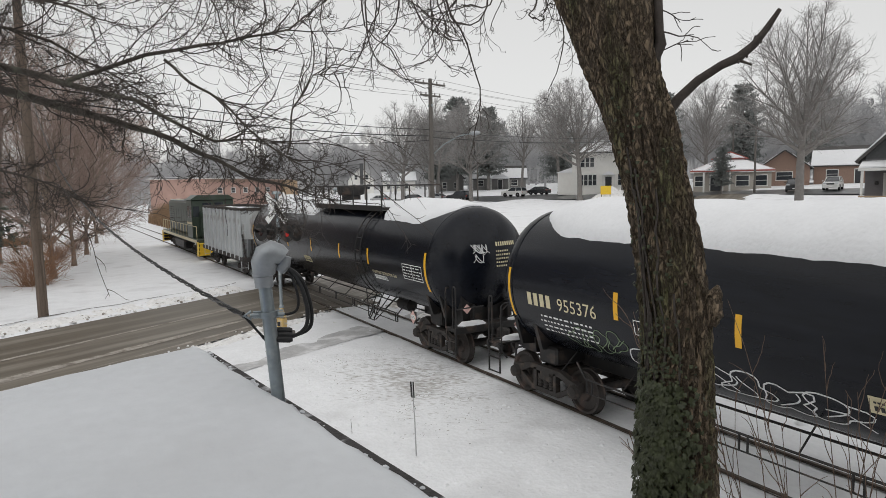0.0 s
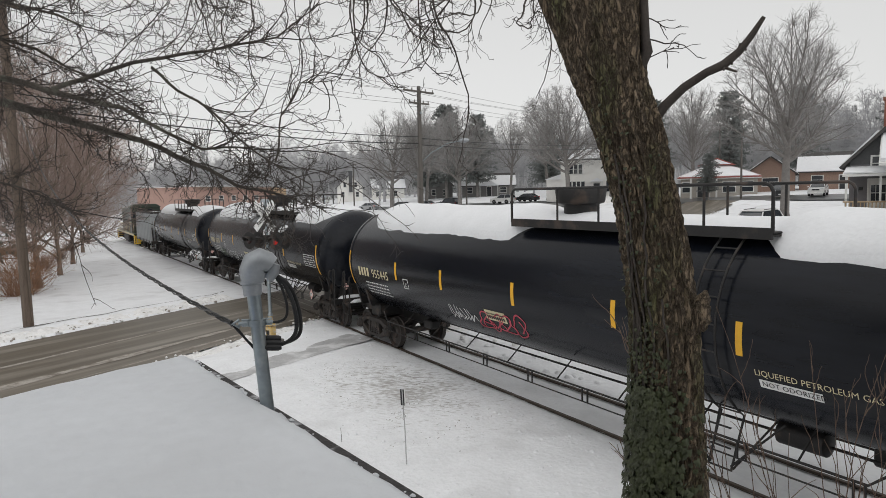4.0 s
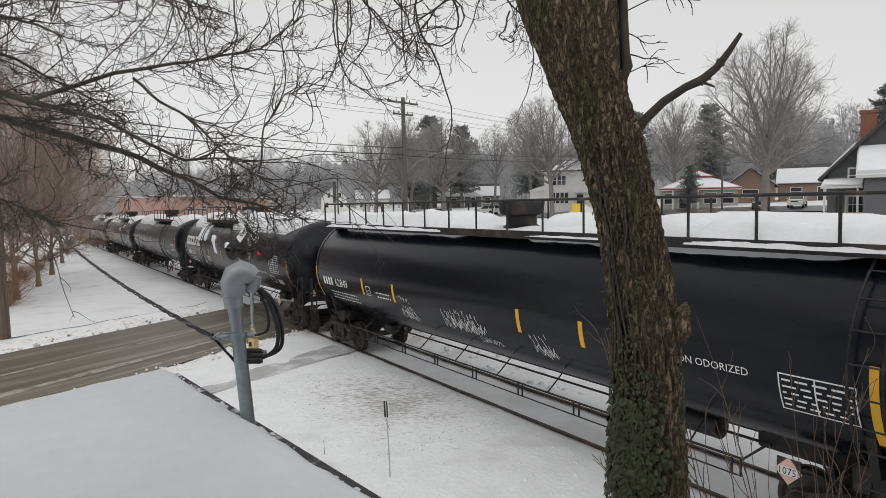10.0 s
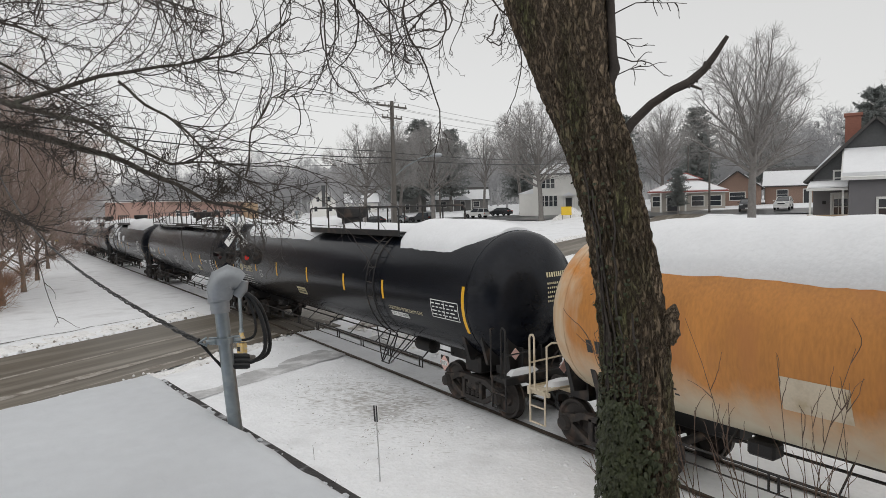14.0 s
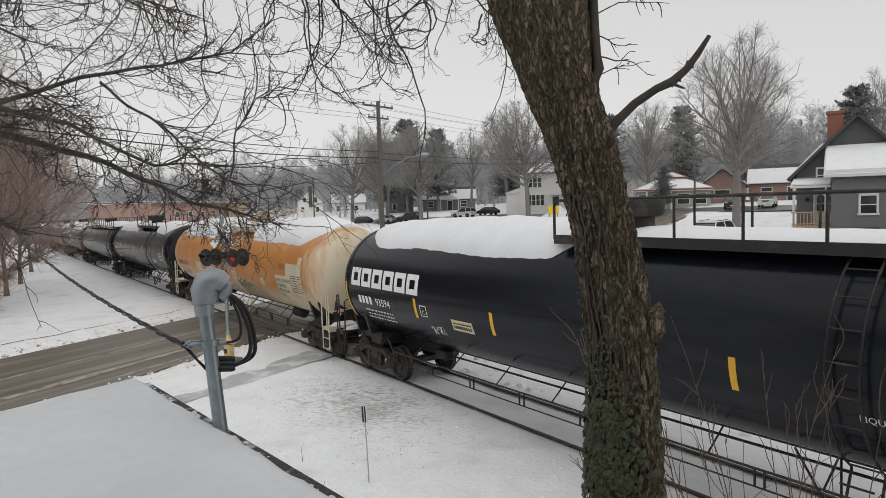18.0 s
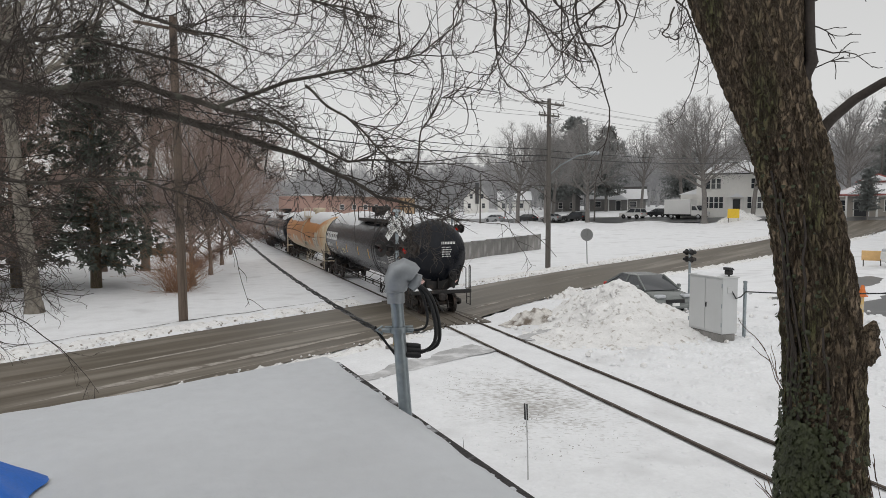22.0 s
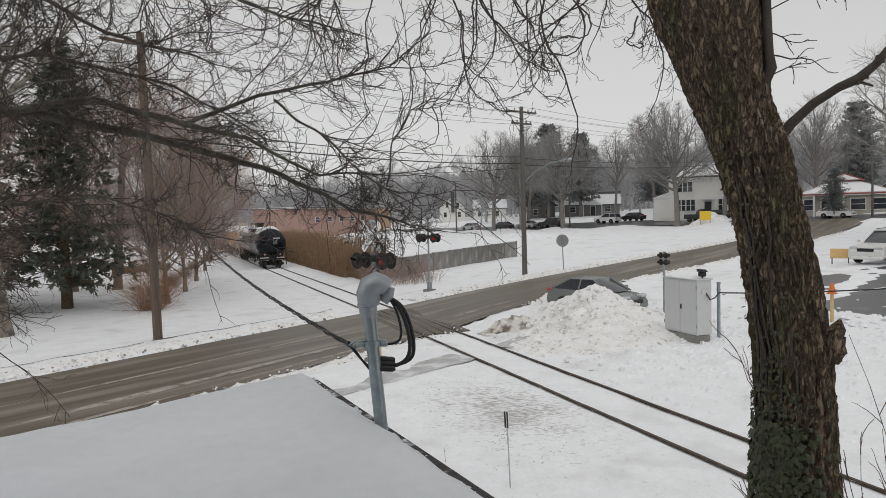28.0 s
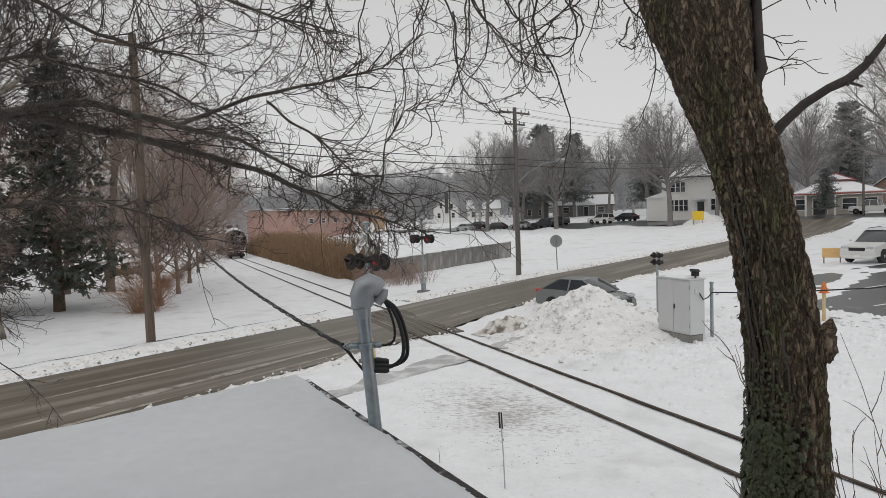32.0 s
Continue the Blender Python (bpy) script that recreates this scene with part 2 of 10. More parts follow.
ORANGE = mat("faded_orange_paint", (0.50, 0.205, 0.042), 0.45, spread=0.24, scale=1.0, fine=14, bump=0.03, stain=(0.46, 0.18, 0.045), stain_scale=0.9, stain_amount=0.5, stretch=(2, 1.6, 0.35), fade=((0.66, 0.59, 0.45), 1.4, 2.2))
bleached_ends(ORANGE, (0.62, 0.54, 0.40))
CREAM = mat("cream_paint", (0.60, 0.52, 0.40), 0.5, spread=0.12, scale=1.5, fine=30, stain=(0.42, 0.33, 0.2), stain_scale=1.6, stain_amount=0.3)
YELLOW = mat("yellow_reflective", (0.78, 0.42, 0.02), 0.4, spread=0.08, scale=10, fine=80)
WHITE = mat("white_paint", (0.78, 0.78, 0.77), 0.5, spread=0.06, scale=5, fine=60)
PALEYEL = mat("pale_yellow_decal", (0.62, 0.55, 0.36), 0.5, spread=0.1, scale=8, fine=60)
SAFETY = mat("safety_yellow", (0.75, 0.5, 0.03), 0.45, spread=0.1, scale=6, fine=60)
BASEBOX = mat("worn_yellow_casting", (0.60, 0.42, 0.16), 0.6, spread=0.2, scale=8, fine=60, stain=(0.5, 0.46, 0.4), stain_scale=9, stain_amount=0.5)
PINK = mat("red_spray_paint", (0.45, 0.06, 0.09), 0.6, spread=0.15)
GRITM = mat("grey_grit", (0.30, 0.285, 0.27), 0.9, spread=0.4, scale=6, fine=40)
CONCRETE_DARK = mat("stained_dark_concrete", (0.19, 0.185, 0.175), 0.9, vary=0.2, spread=0.3, scale=2.5, fine=30, bump=0.3, stain=(0.30, 0.29, 0.28), stain_scale=1.8, stain_amount=0.4, stretch=(1, 1, 0.4))
# darker and bluer base than the other roof snow
PORCH_SNOW = mat("dull_roof_snow", (0.68, 0.70, 0.73), 0.85, spread=0.05, scale=1.3, fine=12, bump=0.6, stain=(0.62, 0.635, 0.66), stain_scale=0.7, stain_amount=0.4, spec=0.2)
BRUSHM = mat("brush_stem", (0.13, 0.088, 0.066), 0.9, spread=0.35, scale=3, fine=20, bump=0.0)
SNOW_GRIMY = mat("grimy_snow", (0.66, 0.64, 0.61), 0.9, spread=0.2, scale=3, fine=14, bump=1.0, stain=(0.17, 0.14, 0.115), stain_scale=3.2, stain_amount=0.75, spec=0.2)
GREENTAG = mat("dull_green_spray_paint", (0.16, 0.22, 0.13), 0.7, spread=0.15)
DARKORANGE = mat("dark_orange_patch", (0.34, 0.13, 0.04), 0.6, spread=0.15)
CHALK = mat("white_spray_paint", (0.62, 0.63, 0.63), 0.7, spread=0.15)
GREENLOCO = mat("dark_green_paint", (0.028, 0.045, 0.030), 0.4, spread=0.25, scale=1, fine=30, stain=(0.05, 0.06, 0.05), stain_scale=1, stain_amount=0.2)
HOPPERM = mat("grey_hopper_paint", (0.46, 0.48, 0.49), 0.55, spread=0.12, scale=1.2, fine=30, stain=(0.2, 0.17, 0.15), stain_scale=1.5, stain_amount=0.25, stretch=(2, 2, 0.5))
BARK = mat("furrowed_bark", (0.285, 0.215, 0.145), 0.92, spread=0.35, scale=9, fine=60, bump=1.0, stain=(0.17, 0.165, 0.078), stain_scale=3.5, stain_amount=0.5, stretch=(1.5, 1.5, 0.5), plates=((0.09, 0.066, 0.045), 25.0))
BARK_PALE = mat("pale_flaky_bark", (0.21, 0.19, 0.16), 0.95, spread=0.4, scale=3, fine=22, bump=0.5, stain=(0.10, 0.085, 0.07), stain_scale=4, stain_amount=0.4, stretch=(1, 1, 0.5))
TWIG_LAWN = mat("grey_brown_twig_bark", (0.12, 0.102, 0.09), 0.9, spread=0.3, scale=3, fine=20, bump=0.0)
BARK_BROWN = mat("brown_bark", (0.21, 0.165, 0.135), 0.95, spread=0.3, scale=3, fine=20, bump=0.2)
LIMBM = mat("dark_limb_bark", (0.10, 0.088, 0.075), 0.9, spread=0.5, scale=12, fine=70, bump=0.6, stain=(0.15, 0.15, 0.12), stain_scale=8, stain_amount=0.4)
TWIG = mat("dark_twig_bark", (0.066, 0.055, 0.048), 0.85, spread=0.35, scale=8, fine=60, bump=0.2)
# far twigs: base colour paled to stand in for distance haze
TWIG_FAR = mat("hazed_twig_bark", (0.29, 0.28, 0.275), 0.9, spread=0.25, scale=2, fine=20, bump=0.0)
TWIG_RED = mat("reddish_twig_bark", (0.30, 0.22, 0.19), 0.9, spread=0.3, scale=3, fine=20, bump=0.0)
# woods and rise: pale base colours imitate the haze before them
WOODS = mat("hazed_wood_bark", (0.40, 0.40, 0.41), 0.95, spread=0.2, scale=1, fine=10, bump=0.0)
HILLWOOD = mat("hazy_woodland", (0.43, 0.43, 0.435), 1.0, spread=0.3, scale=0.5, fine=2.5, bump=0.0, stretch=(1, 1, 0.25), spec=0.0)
# far bark, lightened in its base colour for the haze
BARK_FAR = mat("hazed_bark", (0.19, 0.178, 0.168), 0.95, spread=0.3, scale=3, fine=20, bump=0.2)
PLACARD = mat("faded_placard", (0.68, 0.45, 0.41), 0.6, spread=0.15)
SHOPWALL = mat("beige_wall", (0.40, 0.37, 0.33), 0.8, spread=0.1, scale=2, fine=30)
NEEDLE = mat("conifer_needles", (0.105, 0.12, 0.098), 0.8, spread=0.4, scale=2, fine=20, bump=0.0)
# distance haze is mixed into the needle colour
NEEDLE_FAR = mat("hazed_conifer_needles", (0.205, 0.22, 0.213), 0.85, spread=0.3, scale=1, fine=10, bump=0.0)
IVY = mat("ivy_leaf", (0.042, 0.051, 0.02), 0.5, spread=0.6, scale=9, fine=40, bump=0.1)
STRAW = mat("dry_reed", (0.27, 0.18, 0.11), 0.9, spread=0.5, scale=2, fine=20, bump=0.0)
BUSHM = mat("rusty_bush_twig", (0.31, 0.18, 0.11), 0.9, spread=0.35, scale=3, fine=20, bump=0.0)
GALV = mat("galvanized_steel", (0.30, 0.34, 0.36), 0.38, 0.75, spread=0.18, scale=6, fine=30, stain=(0.42, 0.45, 0.46), stain_scale=8, stain_amount=0.3)
GALVCAP = mat("cast_weatherhead", (0.34, 0.36, 0.38), 0.45, 0.5, spread=0.12, scale=6, fine=50)
CABLE = mat("black_cable", (0.012, 0.012, 0.013), 0.5, spread=0.2, scale=20, fine=90)
WIREM = mat("aluminium_wire", (0.11, 0.11, 0.11), 0.5, 0.3, spread=0.2)
POLEM = mat("weathered_pole", (0.125, 0.115, 0.105), 0.9, spread=0.25, scale=3, fine=30, bump=0.3, stretch=(4, 4, 0.4))
POLEBROWN = mat("brown_pole", (0.125, 0.095, 0.075), 0.9, spread=0.35, scale=3, fine=30, bump=0.4, stretch=(4, 4, 0.4))
SHINGLE = mat("dark_roof_edge", (0.045, 0.042, 0.042), 0.85, spread=0.4, scale=10, fine=60, bump=0.4, stain=(0.5, 0.5, 0.52), stain_scale=7, stain_amount=0.3)
TARP = mat("blue_tarp", (0.012, 0.15, 0.62), 0.42, spread=0.15, scale=4, fine=90, bump=0.15)
SIDING_W = mat("white_siding", (0.80, 0.79, 0.76), 0.7, spread=0.05, scale=2, fine=40)
SIDING_G = mat("grey_siding", (0.17, 0.165, 0.175), 0.7, spread=0.08, scale=2, fine=40)
# dark siding of the far houses, colour raised to imitate haze
SIDING_FAR = mat("hazed_grey_siding", (0.20, 0.195, 0.19), 0.85, spread=0.15, scale=2, fine=40)
SIDING_D = mat("dark_grey_shingle", (0.09, 0.092, 0.095), 0.85, spread=0.2, scale=6, fine=50)
BRICKM = mat("red_brick", (0.26, 0.11, 0.08), 0.85, spread=0.2, scale=6, fine=60, stretch=(1, 1, 3))
BRICKDULL = mat("dull_brown_brick", (0.28, 0.19, 0.15), 0.85, spread=0.18, scale=5, fine=50)
# far building's brick, haze included in its pale colour
BRICKRED = mat("hazed_red_brick", (0.39, 0.255, 0.215), 0.85, spread=0.18, scale=0.8, fine=30)
TANWALL = mat("tan_wall", (0.42, 0.30, 0.19), 0.85, spread=0.15, scale=1, fine=20)
REDROOF = mat("red_roof_trim", (0.34, 0.10, 0.085), 0.6, spread=0.15)
ROOFDARK = mat("dark_shingles", (0.07, 0.067, 0.065), 0.9, spread=0.25, scale=5, fine=40)
TRIM = mat("white_trim", (0.72, 0.72, 0.70), 0.6, spread=0.05)
SHUTTER = mat("dark_shutter", (0.03, 0.032, 0.036), 0.6, spread=0.2)
GLASS = mat("window_glass", (0.03, 0.035, 0.042), 0.08, spread=0.2, scale=1, fine=5, bump=0.0, spec=0.8)
CONCRETE = mat("weathered_concrete", (0.20, 0.19, 0.175), 0.9, spread=0.25, scale=2, fine=30, bump=0.3, stain=(0.11, 0.10, 0.09), stain_scale=1.5, stain_amount=0.45)
CABINETM = mat("pale_grey_cabinet", (0.55, 0.56, 0.56), 0.45, 0.2, spread=0.04, scale=2, fine=40)
SIGNBACK = mat("sign_back", (0.33, 0.34, 0.34), 0.5, 0.6, spread=0.1)
DECKWOOD = mat("deck_wood", (0.42, 0.31, 0.2), 0.8, spread=0.2, scale=3, fine=40)
CAR_GREY = mat("dark_grey_car_paint", (0.20, 0.215, 0.21), 0.25, 0.3, spread=0.1)
CAR_WHITE = mat("white_car_paint", (0.68, 0.68, 0.67), 0.3, spread=0.05)
CAR_BLACK = mat("black_car_paint", (0.02, 0.022, 0.025), 0.3, spread=0.2)
CAR_SILVER = mat("silver_car_paint", (0.36, 0.37, 0.38), 0.3, 0.4, spread=0.08)
RUBBER = mat("tyre_rubber", (0.02, 0.02, 0.02), 0.8, spread=0.3)
ALLOY = mat("alloy_rim", (0.4, 0.41, 0.42), 0.35, 0.8, spread=0.1)
LAMPRED = mat("red_lamp_lens", (0.55, 0.015, 0.01), 0.25, spread=0.1, emit=0.15)
LAMPDARK = mat("dark_lamp_lens", (0.03, 0.008, 0.008), 0.2, spread=0.2)
HEADLAMP = mat("headlamp_glass", (0.5, 0.52, 0.55), 0.1, spread=0.1)
CONEM = mat("orange_plastic", (0.62, 0.16, 0.03), 0.5, spread=0.12)
FADEDSIGN = mat("faded_orange_board", (0.72, 0.46, 0.2), 0.6, spread=0.12, scale=5, fine=50)
REDSIGN = mat("red_sign", (0.5, 0.05, 0.04), 0.5, spread=0.1)


# ---- mesh building ----
class Shape:
    """Collects vertices and faces, then becomes one mesh."""

    def __init__(self):
        self.v, self.f = [], []

    def add(self, verts, faces):
        k = len(self.v)
        self.v += [tuple(p) for p in verts]
        self.f += [tuple(i + k for i in f) for f in faces]
        return self

    def box(self, a, b, bevel=0.0, m=None):
        (x0, y0, z0), (x1, y1, z1) = a, b
        lo, hi = (min(x0, x1), min(y0, y1), min(z0, z1)), (max(x0, x1), max(y0, y1), max(z0, z1))
        c = [(lo[i] + hi[i]) / 2 for i in range(3)]
        h = [(hi[i] - lo[i]) / 2 for i in range(3)]
        e = min(bevel, min(h) * 0.9)
        if e <= 0:
            vs = [(c[0] + sx * h[0], c[1] + sy * h[1], c[2] + sz * h[2]) for sx in (-1, 1) for sy in (-1, 1) for sz in (-1, 1)]
            fs = [(0, 1, 3, 2), (4, 6, 7, 5), (0, 4, 5, 1), (2, 3, 7, 6), (0, 2, 6, 4), (1, 5, 7, 3)]
        else:
            vs, idx = [], {}
            for sx in (-1, 1):
                for sy in (-1, 1):
                    for sz in (-1, 1):
                        for ax in range(3):
                            s = (sx, sy, sz)
                            idx[s, ax] = len(vs)
                            vs.append(tuple(c[i] + s[i] * (h[i] if i == ax else h[i] - e) for i in range(3)))
            fs = []
            for ax in range(3):
                o1, o2 = (ax + 1) % 3, (ax + 2) % 3
                for sgn in (-1, 1):
                    quad = []
                    for p, q in ((-1, -1), (1, -1), (1, 1), (-1, 1)):
                        s = [0, 0, 0]
                        s[ax], s[o1], s[o2] = sgn, p, q
                        quad.append(idx[tuple(s), ax])
                    fs.append(tuple(quad) if sgn > 0 else tuple(reversed(quad)))
                for p in (-1, 1):
                    for q in (-1, 1):
                        s0, s1 = [0, 0, 0], [0, 0, 0]
                        s0[ax], s1[ax] = -1, 1
                        s0[o1] = s1[o1] = p
                        s0[o2] = s1[o2] = q
                        s0, s1 = tuple(s0), tuple(s1)
                        quad = (idx[s0, o1], idx[s1, o1], idx[s1, o2], idx[s0, o2])
                        fs.append(quad if p * q > 0 else tuple(reversed(quad)))
            for sx in (-1, 1):
                for sy in (-1, 1):
                    for sz in (-1, 1):
                        tri = tuple(idx[(sx, sy, sz), ax] for ax in range(3))
                        fs.append(tri if sx * sy * sz > 0 else tuple(reversed(tri)))
        if m is not None:
            vs = [m @ Vector(p) for p in vs]
        return self.add(vs, fs)

    def tube(self, pts, radii, n=6, caps=True):
        """A round bar along a line of points."""
        pts = [Vector(p) for p in pts]
        if not hasattr(radii, "__len__"):
            radii = [radii] * len(pts)
        vs, fs, up = [], [], None
        for i, p in enumerate(pts):
            d = (pts[min(i + 1, len(pts) - 1)] - pts[max(i - 1, 0)])
            d = d.normalized() if d.length > 1e-9 else Vector((0, 0, 1))
            if up is None:
                up = d.orthogonal().normalized()
            else:
                up = (up - d * up.dot(d))
                up = up.normalized() if up.length > 1e-6 else d.orthogonal().normalized()
            side = d.cross(up)
            for k in range(n):
                a = 2 * math.pi * k / n
                vs.append(p + (up * math.cos(a) + side * math.sin(a)) * radii[i])
        for i in range(len(pts) - 1):
            for k in range(n):
                k2 = (k + 1) % n
                fs.append((i * n + k, i * n + k2, (i + 1) * n + k2, (i + 1) * n + k))
        if caps:
            fs.append(tuple(reversed(range(n))))
            fs.append(tuple(range((len(pts) - 1) * n, len(pts) * n)))
        return self.add(vs, fs)

    def lathe(self, profile, origin, axis, n=24):
        """A turned body: profile rows of (distance along the axis, radius)."""
        a = Vector(axis).normalized()
        u = a.orthogonal().normalized()
        w = a.cross(u)
        o = Vector(origin)
        vs, fs = [], []
        for d, r in profile:
            for k in range(n):
                t = 2 * math.pi * k / n
                vs.append(o + a * d + (u * math.cos(t) + w * math.sin(t)) * r)
        for i in range(len(profile) - 1):
            for k in range(n):
                k2 = (k + 1) % n
                fs.append((i * n + k, i * n + k2, (i + 1) * n + k2, (i + 1) * n + k))
        fs.append(tuple(reversed(range(n))))
        fs.append(tuple(range((len(profile) - 1) * n, len(profile) * n)))
        return self.add(vs, fs)

    def prism(self, poly, vec):
        """A flat outline pushed along a vector."""
        k, d = len(poly), Vector(vec)
        a = [Vector(p) for p in poly]
        vs = a + [p + d for p in a]
        fs = [tuple(reversed(range(k))), tuple(range(k, 2 * k))] + [(i, (i + 1) % k, (i + 1) % k + k, i + k) for i in range(k)]
        return self.add(vs, fs)

    def mesh(self, name, material, smooth=True, angle=40):
        me = bpy.data.meshes.new(name)
        me.from_pydata(self.v, [], self.f)
        me.materials.append(material)
        if smooth:
            me.polygons.foreach_set("use_smooth", [True] * len(me.polygons))
            me.set_sharp_from_angle(angle=radians(angle))
        me.update()
        return me


def part(name, shape, material, parent=None, label="", m=None, smooth=True, angle=40):
    me = shape if isinstance(shape, bpy.types.Mesh) else shape.mesh(name, material, smooth, angle)
    ob = new(name, me)
    if parent is not None:
        ob.parent = parent
    if m is not None:
        ob.matrix_basis = m
    return tagged(ob, label)


def thing(name, m, label, category, group="", kind=""):
    ob = new(name)
    ob.empty_display_size = 0.2
    ob.matrix_basis = m
    return tagged(ob, label, category, group, kind)


def fbm(x, y, s=1.0, octaves=3):
    v, a, f = 0.0, 1.0, s
    for _ in range(octaves):
        v += a * noise.noise((x * f, y * f, 3.7))
        a, f = a * 0.5, f * 2.1
    return v


# ---- the lie of the land ----
TRACK_X = 10.15
LOT_X, LOT_Z = (-500, 11, 16, 22, 31, 40, 46, 60, 77, 120, 400, 3000), (0, 0, 0.35, 0.78, 1.42, 1.75, 2.0, 2.75, 3.4, 4.5, 9, 12)
ROAD_X, ROAD_Z = (-500, 11, 21, 31, 50, 65, 75, 85, 120, 400, 3000), (0, 0, 0.3, 0.6, 1.3, 2.0, 2.8, 3.4, 4.5, 9, 12)


def ground_z(x, y):
    w = min(1, max(0, (y - 23) / 13))
    w = w * w * (3 - 2 * w)
    z = (1 - w) * float(np.interp(x, LOT_X, LOT_Z)) + w * float(np.interp(x, ROAD_X, ROAD_Z))
    return z - 0.0065 * min(max(0, y - 28), 120) * float(np.interp(x, (12, 24), (1, 0)))


# ---- ground, road, track ----
def track_z(y):
    return -0.0065 * min(max(0, y - 28), 120)


ROAD_FAR = [(-60, -8.5), (-30, 9.2), (-7.3, 22.7), (0.2, 27.2), (8.0, 31.9), (14.1, 35.3), (21.5, 38.6), (30.9, 42.3), (50.4, 48.9), (66, 55.5), (80, 62.0)]


def smooth_line(pts, step=1.0):
    """Points every step metres along a softened line."""
    p = np.array(pts, float)
    for _ in range(3):
        q = np.empty((2 * len(p) - 2, 2))
        q[0::2], q[1::2] = 0.75 * p[:-1] + 0.25 * p[1:], 0.25 * p[:-1] + 0.75 * p[1:]
        p = np.vstack([p[:1], q[1:-1], p[-1:]])
    d = np.r_[0, np.cumsum(np.hypot(*np.diff(p, axis=0).T))]
    s = np.arange(0, d[-1], step)
    return np.stack([np.interp(s, d, p[:, 0]), np.interp(s, d, p[:, 1])], 1)


def offset_line(p, d):
    t = np.gradient(p, axis=0)
    t /= np.hypot(t[:, 0], t[:, 1])[:, None]
    return p + d * np.stack([t[:, 1], -t[:, 0]], 1)


ROAD_W = 6.8
road_edge = smooth_line(ROAD_FAR, 0.8)
road_mid = offset_line(road_edge, ROAD_W / 2)
street_mid = smooth_line([(100, -40), (92, 10), (84, 45), (77, 72), (66, 110), (52, 150), (30, 220)], 2.0)
STREET_W = 9.0
LOT_BOX = (22.4, 46.0, -30.0, 21.5)


def off_road(x, y):
    return float(np.hypot(road_mid[:, 0] - x, road_mid[:, 1] - y).min())


def off_street(x, y):
    return float(np.hypot(street_mid[:, 0] - x, street_mid[:, 1] - y).min())


def in_lot(x, y):
    a, b, c, d = LOT_BOX
    edge = 0.7 * fbm(x, y, 0.23)
    return a + edge < x < b + edge and c < y < d + edge + min(0, (x - 33) * 0.35)


def snow_z(x, y):
    """The top of the snow: even lawn, lifted beside what has been ploughed."""
    z = ground_z(x, y) - 0.05
    near = abs(x) < 120 and -60 < y < 200
    if not near:
        return z + 0.0
    z += 0.035 * fbm(x, y, 0.35) + 0.016 * fbm(x, y, 1.6)
    d = off_road(x, y)
    if d < ROAD_W / 2 + 0.02:
        return ground_z(x, y) - 0.3
    if d < 9:
        z += 0.16 * math.exp(-((d - ROAD_W / 2 - 1.6) / 0.9) ** 2) * (0.7 + 0.5 * fbm(x, y, 0.8)) * (0 if abs(x - TRACK_X) < 2.2 else 1)
    ds = off_street(x, y)
    if ds < STREET_W / 2 + 0.5:
        return ground_z(x, y) - 0.3
    if ds < 9:
        z += 0.35 * math.exp(-((ds - STREET_W / 2 - 1.9) / 1.2) ** 2) * (0.8 + 0.5 * fbm(x, y, 0.3))
    if in_lot(x, y):
        return ground_z(x, y) - 0.3
    a, b, c, dd = LOT_BOX
    if a - 3 < x < a + 1.5 and c < y < dd + 1:
        z += 0.32 * math.exp(-((x - a + 0.9) / 0.8) ** 2) * (0.8 + 0.6 * fbm(x, y, 0.7))
    if abs(x - TRACK_X) < 1.6:
        z = min(z, track_z(y) - 0.055 + 0.015 * fbm(x, y, 1.5))
    return z


def axis_steps(lo, hi, near_lo, near_hi, step, grow=1.35):
    mid = list(np.arange(near_lo, near_hi + 1e-6, step))
    a, s = [near_lo], step
    while a[-1] > lo:
        s *= grow
        a.append(a[-1] - s)
    b, s = [mid[-1]], step
    while b[-1] < hi:
        s *= grow
        b.append(b[-1] + s)
    return a[:0:-1] + mid + b[1:]


def build_ground():
    xs, ys = axis_steps(-2500, 2500, -14, 34, 0.4, 1.12), axis_steps(-400, 3000, 4, 46, 0.4, 1.10)
    vs = [(x, y, snow_z(x, y)) for y in ys for x in xs]
    w = len(xs)
    fs = [(j * w + i, j * w + i + 1, (j + 1) * w + i + 1, (j + 1) * w + i) for j in range(len(ys) - 1) for i in range(w - 1)]
    tagged(part("ground", Shape().add(vs, fs), SNOW, angle=80), "snow-covered lawn and open ground in winter", "snow", kind="structure")


def strip(left, right, lift, cross=4, crown=0.0):
    s = Shape()
    vs, fs = [], []
    for a, b in zip(left, right):
        for k in range(cross + 1):
            q = k / cross
            x, y = a[0] + (b[0] - a[0]) * q, a[1] + (b[1] - a[1]) * q
            vs.append((x, y, ground_z(x, y) + lift + crown * (1 - (2 * q - 1) ** 2)))
    w = cross + 1
    for i in range(len(left) - 1):
        for k in range(cross):
            fs.append((i * w + k, i * w + k + 1, (i + 1) * w + k + 1, (i + 1) * w + k))
    return s.add(vs, [tuple(reversed(f)) for f in fs])


